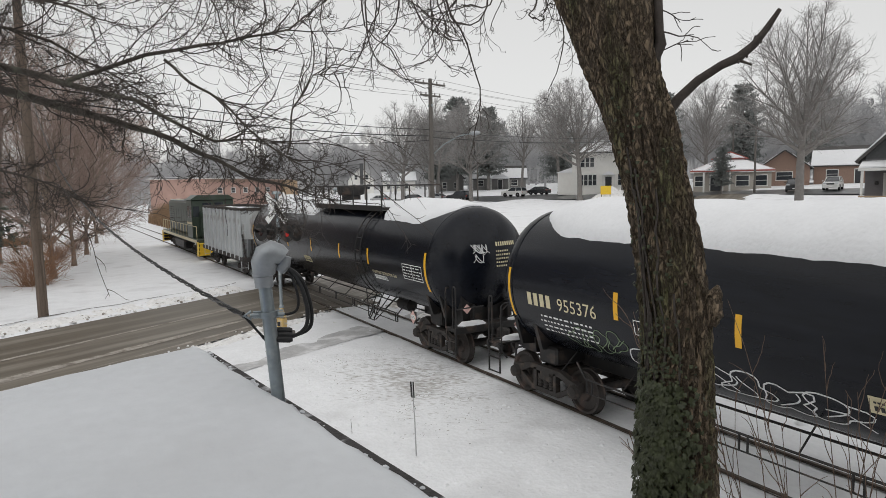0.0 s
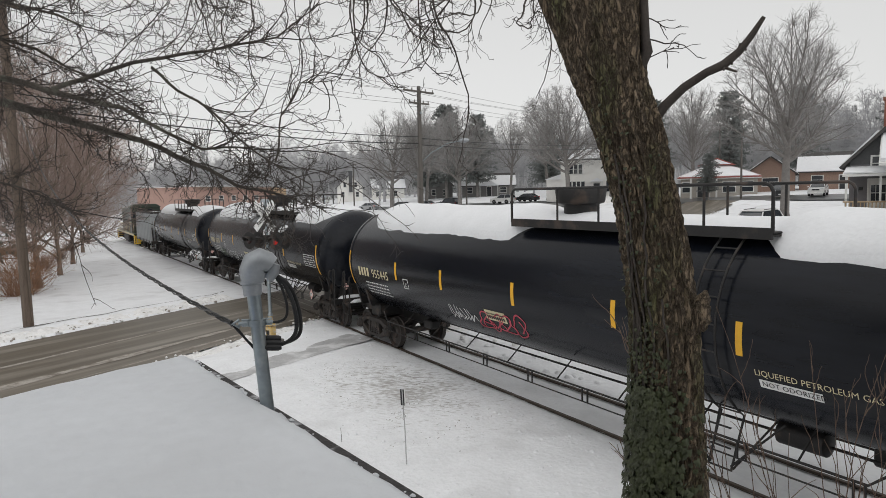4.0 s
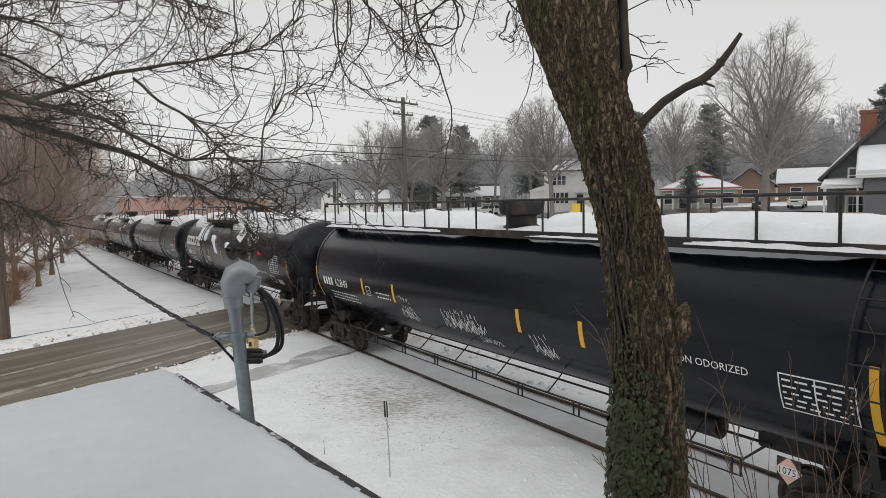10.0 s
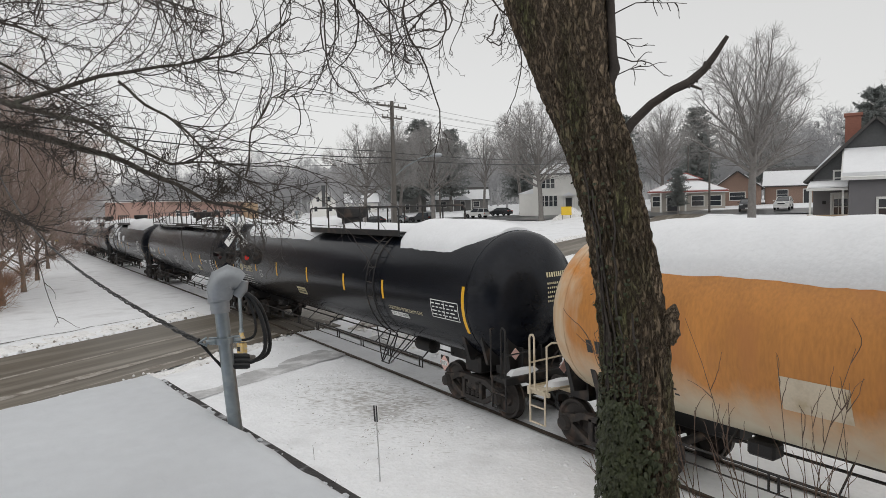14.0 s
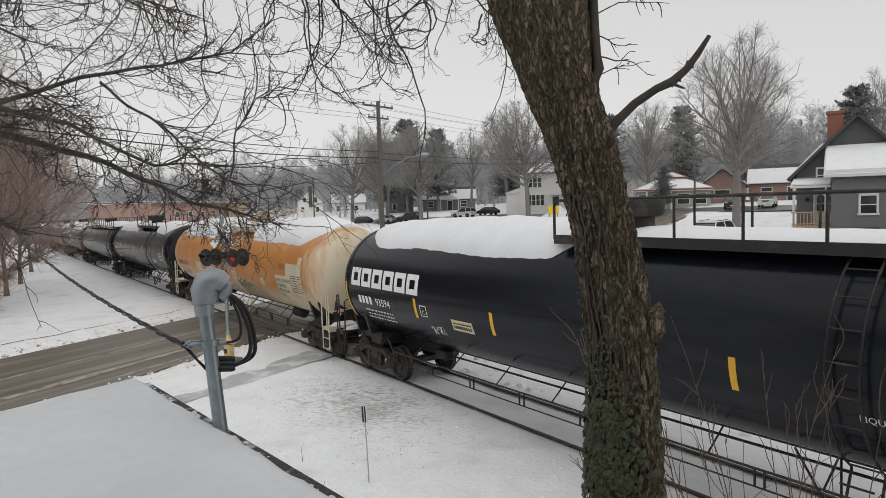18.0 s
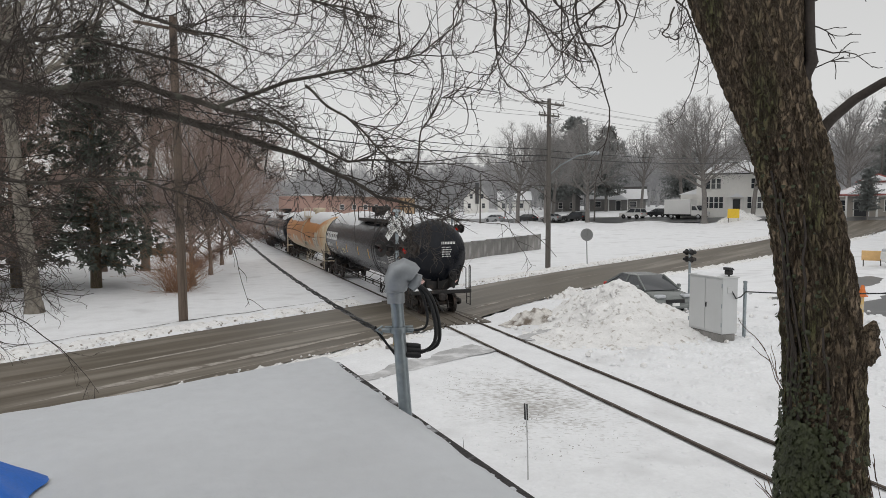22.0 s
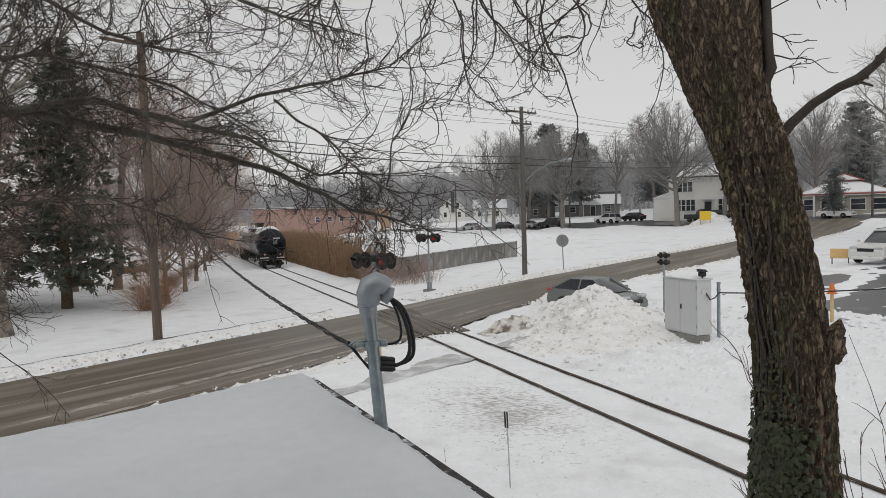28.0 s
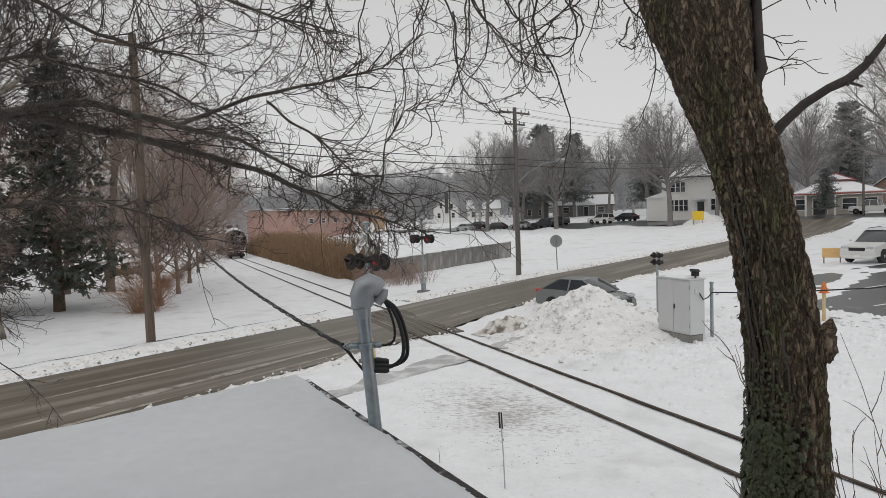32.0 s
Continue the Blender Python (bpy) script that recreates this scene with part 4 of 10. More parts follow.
        lad.tube([(sx * 1.2, yl - 0.2, 0.44), (sx * 0.55, yl - 0.5, 1.15)], 0.018, 5).tube([(sx * 1.2, yl + 0.2, 0.44), (sx * 0.55, yl + 0.5, 1.15)], 0.018, 5)
        lad.tube([(sx * 1.25, yl - 0.2, 0.5), (sx * 1.0, yl - 0.9, 1.3)], 0.018, 5).tube([(sx * 1.25, yl + 0.2, 0.5), (sx * 1.0, yl + 0.9, 1.3)], 0.018, 5)
        part("ladder", lad, steel, car)
        # safety rails along the bottom of the tank
        r = Shape()
        r.tube([(sx * 1.32, -7.0, 1.25), (sx * 1.36, -6.7, 0.98), (sx * 1.36, 6.7, 0.98), (sx * 1.32, 7.0, 1.25)], 0.021, 6)
        for y in np.arange(-6.6, 6.7, 1.65):
            r.tube([(sx * 1.36, y - 0.07, 0.98), (sx * 1.36, y - 0.07, 0.72), (sx * 1.36, y + 0.07, 0.72), (sx * 1.36, y + 0.07, 0.98)], 0.02, 5)
            r.tube([(sx * 1.36, y + 0.8, 0.98), (sx * 0.95, y + 0.8, 1.32)], 0.015, 5)
        r.tube([(sx * 1.36, -6.6, 0.72), (sx * 1.36, 6.6, 0.72)], 0.014, 5)
        part("side_rail", r, BLACK2, car)
    # stub sills, saddles, end platforms
    for sy in (-1, 1):
        s = Shape()
        s.box((-0.2, sy * 6.2, 0.78), (0.2, sy * 10.0, 1.12), 0.03)
        s.box((-1.0, sy * 8.0, 0.86), (1.0, sy * 8.6, 1.26), 0.05)
        for sx in (-1, 1):
            s.prism([(sx * 0.25, sy * 8.3, 1.1), (sx * 1.12, sy * 8.3, 1.2), (sx * 1.32, sy * 8.3, 1.85), (sx * 0.7, sy * 8.3, 1.25)], (0, sy * 0.12, 0))
            s.prism([(sx * 0.25, sy * 9.0, 1.1), (sx * 1.12, sy * 9.0, 1.2), (sx * 1.3, sy * 9.0, 1.85), (sx * 0.7, sy * 9.0, 1.25)], (0, sy * 0.1, 0))
        part("stub_sill", s, BLACK2, car)
        e = Shape()
        for k in range(4):
            e.box((-1.38, sy * (9.6 + 0.1 * k), 1.07), (1.38, sy * (9.68 + 0.1 * k), 1.11), 0.006)
        e.box((-1.4, sy * 9.99, 0.96), (1.4, sy * 10.05, 1.13), 0.01)
        for x in (-1.3, -0.7, 0.7, 1.3):
            e.box((x - 0.03, sy * 9.5, 0.98), (x + 0.03, sy * 10.0, 1.07), 0.006)
        e.box((-0.5, sy * 9.3, 1.0), (0.5, sy * 9.9, 1.1), 0.02)
        part("end_platform", e, steel, car)
        for sx in (-1, 1):
            g = Shape()
            g.tube([(sx * 1.36, sy * 10.0, 0.4), (sx * 1.36, sy * 10.0, 2.1), (sx * 1.36, sy * 9.97, 2.16), (sx * 1.36, sy * 9.9, 2.18), (sx * 1.36, sy * 9.86, 2.12), (sx * 1.36, sy * 9.86, 1.1)], 0.022, 6)
            g.tube([(sx * 1.36, sy * 9.5, 1.05), (sx * 1.36, sy * 9.5, 2.0), (sx * 1.30, sy * 9.42, 2.08), (sx * 1.1, sy * 9.3, 2.08)], 0.022, 6)
            g.tube([(sx * 1.37, sy * 10.0, 0.42), (sx * 1.37, sy * 9.55, 0.42), (sx * 1.37, sy * 9.55, 1.1)], 0.022, 5)
            g.tube([(sx * 1.37, sy * 10.0, 0.75), (sx * 1.37, sy * 9.55, 0.75)], 0.018, 5)
            if sx < 0:
                g.tube([(-1.36, sy * 10.0, 1.6), (-0.5, sy * 10.0, 1.62)], 0.018, 5)
            part("grab_rail", g, CREAM if white_frame else BLACK2, car)
        hub = Vector((0.62, sy * 9.98, 1.78))
        b = Shape().tube([hub + Vector((0.24 * math.cos(k * math.pi / 10), 0, 0.24 * math.sin(k * math.pi / 10))) for k in range(21)], 0.02, 6, caps=False)
        for k in range(5):
            b.tube([hub, hub + Vector((0.24 * math.cos(k * 1.2566), 0, 0.24 * math.sin(k * 1.2566)))], 0.014, 5)
        b.tube([hub, hub - Vector((0, sy * 0.16, 0))], 0.035, 8)
        wheel = part("brake_wheel", b, BLACK2, car, "spoked hand brake wheel")
        part("brake_stand", Shape().box((0.5, sy * 9.76, 1.5), (0.76, sy * 9.92, 1.92), 0.04).box((0.57, sy * 9.8, 1.08), (0.69, sy * 9.88, 1.52), 0.02).tube([(0.5, sy * 9.84, 1.6), (0.2, sy * 9.84, 1.4), (0.1, sy * 9.8, 1.1)], 0.02, 6), BLACK2, wheel)
        k2 = Shape().prism([(-0.78, sy * 8.95, 0.95), (0.78, sy * 8.95, 0.95), (0.86, sy * 8.95, 1.9), (-0.86, sy * 8.95, 1.9)], (0, sy * 0.5, 0))
        for x in (-0.55, 0.0, 0.55):
            k2.box((x - 0.02, sy * 9.44, 0.98), (x + 0.02, sy * 9.62, 1.6), 0.005)
        part("saddle", k2, BLACK2, car, "deep black saddle under the tank end")
        part("air_hose", Shape().tube([(-0.32, sy * 9.9, 0.86), (-0.34, sy * 10.3, 0.72), (-0.25, sy * 10.45, 0.45), (-0.12, sy * 10.5, 0.28)], 0.026, 7), CABLE, car)
        part("coupler", coupler_shape(sy, 9.54), TRUCKM, car)
        for x0, x1 in ((-1.2, -0.3), (0.35, 1.25)):
            sn = Shape()
            ring = [(x0 + (x1 - x0) * (0.5 + 0.5 * math.cos(a)) + 0.09 * rnd.uniform(-1, 1), sy * (9.8 + 0.18 * math.sin(a) * rnd.uniform(0.6, 1.1)), 1.10) for a in np.arange(0, 6.2, 0.5)]
            cx, cy = sum(p[0] for p in ring) / len(ring), sum(p[1] for p in ring) / len(ring)
            k = len(ring)
            tops = [(cx + (p[0] - cx) * 0.7, cy + (p[1] - cy) * 0.7, 1.2) for p in ring]
            fs2 = [(i, (i + 1) % k, (i + 1) % k + k, i + k) for i in range(k)] + [tuple(range(k, 2 * k))]
            sn.add(ring + tops, fs2)
            part("snow_patch", sn, SNOW_ROOF, car)
        truck(car, sy * 8.34)
    # brake rigging slung under the tank
    u = Shape().lathe([(0, 0.1), (0.03, 0.19), (0.75, 0.19), (0.78, 0.1)], (-0.35, -5.7, 0.95), (0, 1, 0), 14)
    u.box((-0.65, 5.35, 0.85), (-0.35, 5.8, 1.1), 0.04).tube([(-0.3, -6.5, 0.9), (-0.3, 6.5, 0.9)], 0.025, 6).tube([(0.25, -6.5, 0.86), (0.25, 6.5, 0.86)], 0.03, 6)
    part("brake_rigging", u, BLACK2, car)
    if extras:
        extras(car, rnd)
    return car


def strips(car, us, material=None, dv=0.0):
    for u in us:
        end = abs(u) > 8
        part("reflector_strip", decal(Shape(), u - 0.055, (-0.75 if end else -0.30) + dv, u + 0.055, (0.35 if end else 0.20) + dv), material or YELLOW, car)


def spec_panel(car, u, v, w, h, material=WHITE):
    """A framed table of small print: rows of fine bars."""
    s = Shape()
    for a, b, c, d in ((u, v, u + w, v + 0.02), (u, v + h - 0.02, u + w, v + h), (u, v, u + 0.02, v + h), (u + w - 0.02, v, u + w, v + h), (u + w * 0.48, v, u + w * 0.5, v + h)):
        decal(s, a, b, c, d)
    rows = int(h / 0.085)
    rnd = random.Random(int(u * 10))
    for k in range(1, rows):
        x = u + 0.05
        while x < u + w - 0.12:
            ln = rnd.uniform(0.05, 0.2)
            decal(s, x, v + k * h / rows - 0.014, min(x + ln, u + w - 0.05), v + k * h / rows + 0.014)
            x += ln + 0.06
    tagged(part("data_panel", s, material, car, "white stencilled data table"), kind="stuff")


def small_print(car, u, v, rows, material=WHITE, length=1.1):
    s = Shape()
    rnd = random.Random(int(u * 7) + rows)
    for k in range(rows):
        x = u + rnd.uniform(0, 0.15)
        while x < u + length:
            ln = rnd.uniform(0.04, 0.14)
            decal(s, x, v - k * 0.12, x + ln, v - k * 0.12 + 0.04)
            x += ln + 0.05
    tagged(part("small_print", s, material, car), kind="stuff")


def placard(car, u, v, text="1075"):
    d = 0.19
    x = -1.40
    s = Shape().prism([(x, -u, v + d), (x, -u + d, v), (x, -u, v - d), (x, -u - d, v)], (-0.012, 0, 0))
    pl = part("placard", s, PLACARD, car, "red diamond hazard placard with a number", smooth=False)
    vs, fs = lettering(text, 0.14)
    part("placard_band", Shape().box((x - 0.018, -u - 0.13, v - 0.06), (x - 0.013, -u + 0.13, v + 0.06)), WHITE, pl, smooth=False)
    part("placard_number", Shape().add([(x - 0.021, -u + 0.145 - a * 0.95, v - 0.05 + b) for a, b, c in vs], fs), CABLE, pl, smooth=False)
    part("placard_holder", Shape().box((x, -u - 0.17, v - 0.17), (x + 0.02, -u + 0.17, v + 0.17), 0.005).tube([(x + 0.02, -u, v - 0.2), (-1.2, -u, 1.0)], 0.02, 5), BLACK2, pl)


def block_name(car, u, v, h=0.5, count=6):
    """The owner's name as six plain white squared shapes."""
    w, g, t = 0.52, 0.07, 0.14
    for k in range(count):
        s, a = Shape(), u + k * (w + g)
        for q in ((a, v, a + t, v + h), (a + w - t, v, a + w, v + h), (a + t, v, a + w - t, v + t), (a + t, v + h - t, a + w - t, v + h)):
            decal(s, *q)
        part("name_shape", s, WHITE, car, "squared white shape in place of the owner's name")


def bubble_tag(car, rnd, u, v, count, w, h, r, material, slant=0.25):
    """Rounded overlapping sprayed letters, each a closed swinging outline with an inner stroke."""
    s = Shape()

    def stroke(pts):
        for (a, b), (c, d) in zip(pts, pts[1:]):
            dx, dy = c - a, d - b
            ln = math.hypot(dx, dy) + 1e-6
            ox, oy = -dy / ln * r, dx / ln * r
            s.add([wrap(a - ox, b - oy), wrap(c - ox, d - oy), wrap(c + ox, d + oy), wrap(a + ox, b + oy)], [(0, 1, 2, 3)])

    for k in range(count):
        cu, cv = u + w * (k + 0.5) + rnd.uniform(-0.1, 0.1) * w, v + h / 2 + rnd.uniform(-0.12, 0.12) * h
        m, ph = rnd.choice((2, 3, 3, 4)), rnd.uniform(0, 6)
        ring = []
        for i in range(27):
            a = 2 * math.pi * i / 26
            q = 1 + 0.28 * math.sin(m * a + ph) + 0.1 * math.sin(5 * a + ph)
            x, y = 0.62 * w * q * math.cos(a), 0.5 * h * q * math.sin(a)
            ring.append((cu + x + slant * y, cv + y))
        stroke(ring)
        ph = rnd.uniform(0, 6)
        stroke([(cu + 0.3 * w * math.sin(3 * q + ph) + slant * h * (q - 0.5), cv + (q - 0.5) * h * 0.7) for q in np.arange(0, 1.01, 0.1)])
        if rnd.random() < 0.5:
            stroke([(cu - 0.2 * w, cv + rnd.uniform(-0.2, 0.1) * h), (cu + 0.25 * w, cv + rnd.uniform(-0.1, 0.2) * h), (cu + 0.75 * w, cv + rnd.uniform(-0.5, 0.5) * h)])
    part("spray_tag", s, material, car, "rounded sprayed scrawl")


def end_marks(car, sy, material=WHITE):
    """Small stencils on the tank's end."""
    s = Shape()

    def head(x, z):
        r2 = (x * x + z * z) / TANK_R ** 2
        return (x, sy * (HALF - 0.80 + 0.80 * math.sqrt(max(0.0, 1 - r2)) + 0.008), TANK_Z + z)

    for k, (n, w, h) in enumerate(((9, 0.05, 0.11), (7, 0.035, 0.045), (8, 0.035, 0.045), (7, 0.035, 0.045), (6, 0.04, 0.045), (7, 0.035, 0.045))):
        z = 0.5 - (0 if k == 0 else 0.06 + 0.1 * k)
        for i in range(n):
            x = (0.12 + i * (w + 0.03)) * (1 if sy < 0 else -1)
            s.add([head(x, z), head(x + w * 1, z), head(x + w, z + h), head(x, z + h)], [(0, 1, 2, 3)])
    tagged(part("end_stencil", s, material, car), kind="stuff")
    d, yp = 0.13, sy * (HALF - 0.1)
    for x in (-0.78, 0.78):
        p = Shape().prism([(x, yp, 1.5 + d), (x + d, yp, 1.5), (x, yp, 1.5 - d), (x - d, yp, 1.5)], (0, sy * 0.015, 0))
        part("placard", p, PLACARD, car, "faded diamond hazard placard", smooth=False)


def marks(car, u, v, letters=4, number="", material=WHITE, h=0.27):
    """Owner's letters as plain bars, then the car's number."""
    part("owner_mark", bars(Shape(), u, v, letters, h, 0.13, 0.07), material, car, "owner's letters as plain bars")
    if number:
        s = Shape()
        write(s, number, h * 1.38, u + letters * 0.2 + 0.14, v)
        part("car_number", s, material, car, "stencilled car number")


def gas_words(car, u, v, material=WHITE, size=0.19, under=True):
    s = Shape()
    write(s, "LIQUEFIED PETROLEUM GAS", size, u, v)
    tagged(part("gas_wording", s, material, car), kind="stuff")
    if under:
        label = part("wording_label", decal(Shape(), u + 0.05, v - 0.2, u + 0.95, v - 0.06, 0.004), WHITE, car)
        s = Shape()
        write(s, "NOT ODORIZED", 0.12, u + 0.09, v - 0.165, 0.010)
        part("label_wording", s, CABLE, label)


def notice(car, u, v, w=0.78, h=0.27):
    """A pale yellow notice with dark bars of print."""
    n_ = part("yellow_notice", decal(Shape(), u, v, u + w, v + h), PALEYEL, car)
    s = bars(Shape(), u + 0.06, v + 0.05, 9, 0.08, 0.05, 0.026, 0.010)
    bars(s, u + 0.06, v + 0.17, 14, 0.03, 0.035, 0.014, 0.010)
    part("notice_print", s, CABLE, n_)


def small_box(car, u, v, w=0.28, material=WHITE):
    s = Shape()
    for q in ((u, v, u + w, v + 0.02), (u, v + w - 0.02, u + w, v + w), (u, v, u + 0.02, v + w), (u + w - 0.02, v, u + w, v + w)):
        decal(s, *q)
    write(s, "C", 0.16, u + 0.09, v + 0.05)
    part("small_box_mark", s, material, car)


def end_scrawl(car, sy):
    """A white scrawl sprayed on the tank's end."""
    rnd = random.Random(8)
    s = Shape()
    for _ in range(9):
        x0, z0, ph, fr = rnd.uniform(0.1, 0.55), rnd.choice((0.45, 0.2)), rnd.uniform(0, 6), rnd.uniform(5, 9)
        line = []
        for i in range(9):
            q = i / 8
            x, z = -(x0 + 0.28 * q + 0.05 * math.sin(fr * q + ph)), z0 + 0.12 * math.sin(fr * q * 0.8 + ph)
            r2 = (x * x + z * z) / TANK_R ** 2
            line.append((x, sy * (HALF - 0.80 + 0.80 * math.sqrt(1 - r2)), TANK_Z + z))
        s.tube(line, 0.012, 4)
    part("spray_tag", s, CHALK, car, "small white sprayed scrawl")


def dress_union(colour, number, tag_u=None, pink=False, end_tag=False):
    def f(car, rnd):
        marks(car, -8.3, -0.38, 4, number, PALEYEL if colour is YELLOW else colour)
        small_print(car, -8.1, -0.6, 4, WHITE, 1.6)
        strips(car, (-8.9, -5.75, -3.3, -0.35, 2.55, 5.0, 8.75))
        small_box(car, -5.35, -0.5)
        gas_words(car, 5.2, -0.55, PALEYEL, 0.135)
        spec_panel(car, 7.4, -0.5, 1.15, 0.45)
        notice(car, -1.55, -0.82)
        placard(car, 7.75, 1.05)
        end_marks(car, -1, PALEYEL)
        end_marks(car, 1, PALEYEL)
        if end_tag:
            end_scrawl(car, -1)
        if tag_u is not None and pink:
            spiky_tag(car, rnd, tag_u, -1.1, 1.0, 0.5, 7, 0.012)
            bubble_tag(car, rnd, tag_u + 1.35, -1.15, 4, 0.42, 0.5, 0.02, PINK)
        elif tag_u is not None:
            bubble_tag(car, rnd, -5.5, -1.28, 6, 0.62, 0.55, 0.014, CHALK)
            bubble_tag(car, rnd, -1.2, -1.2, 4, 0.6, 0.66, 0.02, CHALK)
            bubble_tag(car, rnd, -7.2, -1.15, 4, 0.36, 0.5, 0.009, GREENTAG)
    return f


def dress_block(car, rnd, number="93594", us=(-8.9, -5.3, -2.35, 0.6, 3.0, 8.85), dv=-0.28, name_v=0.0, name_u=-8.6):
    block_name(car, name_u, name_v)
    marks(car, name_u + 0.35, -0.48, 4, number, WHITE, 0.22)
    small_print(car, name_u + 0.5, -0.68, 3, WHITE, 1.5)
    strips(car, us, dv=dv)
    notice(car, -3.85, -0.68)
    small_box(car, -5.1, -0.5)
    gas_words(car, 4.6, -0.62, WHITE, 0.13, False)
    spec_panel(car, 6.75, -0.5, 1.1, 0.72)
    s = Shape()
    for q in ((6.5, -0.98, 7.0, -0.96), (6.5, -0.68, 7.0, -0.66), (6.5, -0.98, 6.52, -0.66), (6.98, -0.98, 7.0, -0.66)):
        decal(s, *q)
    part("lower_box", s, WHITE, car)
    for k in range(3):
        part("lower_mark", decal(Shape(), 7.3 + 0.2 * k, -1.0, 7.42 + 0.2 * k, -0.76), WHITE, car)
    placard(car, 7.5, 1.05)
    part("spray_tag", scribble(Shape(), rnd, -4.85, -0.95, 0.5, 0.25, 8, 0.008), CHALK, car)
    end_marks(car, -1)
    end_marks(car, 1)


def spiky_tag(car, rnd, u, v, w, h, count, r=0.0075):
    """Tall quick zigzag strokes sprayed close together."""
    s = Shape()
    for k in range(count):
        a = u + w * k / count
        pts = [(a + rnd.uniform(-0.08, 0.05), v + h * rnd.uniform(0.75, 1.0)), (a + rnd.uniform(-0.02, 0.1), v + h * rnd.uniform(0.3, 0.5)), (a + rnd.uniform(0.0, 0.15), v + h * rnd.uniform(0.0, 0.2)),
               (a + rnd.uniform(0.1, 0.3), v + h * rnd.uniform(0.35, 0.7)), (a + rnd.uniform(0.15, 0.35), v + h * rnd.uniform(0.1, 0.4))]
        for (p, q), (m, n) in zip(pts, pts[1:]):
            dx, dy = m - p, n - q
            ln = math.hypot(dx, dy) + 1e-6
            ox, oy = -dy / ln * r, dx / ln * r
            s.add([wrap(p - ox, q - oy), wrap(m - ox, n - oy), wrap(m + ox, n + oy), wrap(p + ox, q + oy)], [(0, 1, 2, 3)])
    part("spray_tag", s, CHALK, car, "spiky white sprayed scrawl")


def dress_gatx(car, rnd):
    # deep snow left lying on the walkway
    for y0, y1, d in ((1.7, 8.95, 0.46), (-4.6, -1.6, 0.18), (-8.8, -5.4, 0.36)):
        vs, fs, n, ys = [], [], 9, np.arange(y0, y1 + 0.01, 0.15)
        for y in ys:
            e = min(1, (y - y0) / 0.35, (y1 - y) / 0.35)
            for k in range(n):
                q = 2 * k / (n - 1) - 1
                x = 1.19 * q * (1 + 0.03 * fbm(y, 3.0, 1.7))
                vs.append((x, y, TANK_Z + TANK_R - 0.13 + (d + 0.06) * max(0, e) ** 0.5 * (1 - abs(q) ** 5) * (0.85 + 0.3 * fbm(x, y, 1.1))))
        fs = [(i * n + k, i * n + k + 1, (i + 1) * n + k + 1, (i + 1) * n + k) for i in range(len(ys) - 1) for k in range(n - 1)]
        part("deck_snow", Shape().add(vs, fs), SNOW_ROOF, car, angle=70)
    marks(car, -8.4, -0.46, 4, "62849", WHITE, 0.27)
    small_print(car, -8.1, -0.7, 3, WHITE, 2.0)
    strips(car, (-8.9, -5.45, -3.55, 1.8, 3.6, 5.5, 8.5), dv=-0.24)
    small_box(car, -5.25, -0.52)
    small_print(car, -4.7, -0.4, 2, WHITE, 0.9)
    spiky_tag(car, rnd, -3.35, -1.1, 0.65, 0.8, 11)
    spiky_tag(car, rnd, -1.2, -0.95, 1.5, 0.6, 22)
    spiky_tag(car, rnd, 0.1, -1.15, 0.7, 0.25, 8, 0.006)
    spiky_tag(car, rnd, 2.1, -1.1, 0.55, 0.65, 8)
    s = Shape()
    write(s, "NON ODORIZED", 0.17, 5.55, -0.36)
    tagged(part("gas_wording", s, WHITE, car), kind="stuff")
    spec_panel(car, 7.3, -0.75, 1.0, 0.55)
    notice(car, 4.4, -0.95, 0.7, 0.28)
    placard(car, 7.4, 1.05)
    end_marks(car, -1)
    end_marks(car, 1)


def dress_orange(car, rnd):
    marks(car, -8.3, -0.5, 4, "63108", CABLE, 0.24)
    small_print(car, -8.1, -0.75, 3, CABLE, 1.5)
    for u, v, w, h, m in ((-4.8, -0.7, 0.9, 0.5, CREAM), (-3.2, -0.75, 0.9, 0.45, CREAM), (6.0, -1.05, 1.3, 0.95, CREAM), (7.0, -0.75, 1.35, 1.1, CREAM), (0.9, -1.0, 2.2, 0.42, PALEYEL), (4.25, -0.6, 0.45, 0.25, PALEYEL), (8.0, 0.3, 0.3, 0.3, CREAM), (6.3, 0.12, 0.55, 0.2, DARKORANGE)):
        part("patch_panel", decal(Shape(), u, v, u + w, v + h, 0.004), m, car)
    s = Shape()
    for k, t in enumerate(("NON ODORIZED", "LIQUEFIED", "PETROLEUM", "GAS")):
        write(s, t, 0.17, 6.08, -0.33 - 0.2 * k, 0.009)
    tagged(part("gas_wording", s, CABLE, car), kind="stuff")
    spec_panel(car, 7.4, -0.65, 0.9, 0.6, CABLE)
    part("dark_tag", scribble(Shape(), rnd, 1.0, -1.0, 2.0, 0.4, 14, 0.012), CABLE, car)
    strips(car, (8.85,), PALEYEL)
    end_marks(car, -1, CABLE)
    end_marks(car, 1, CABLE)


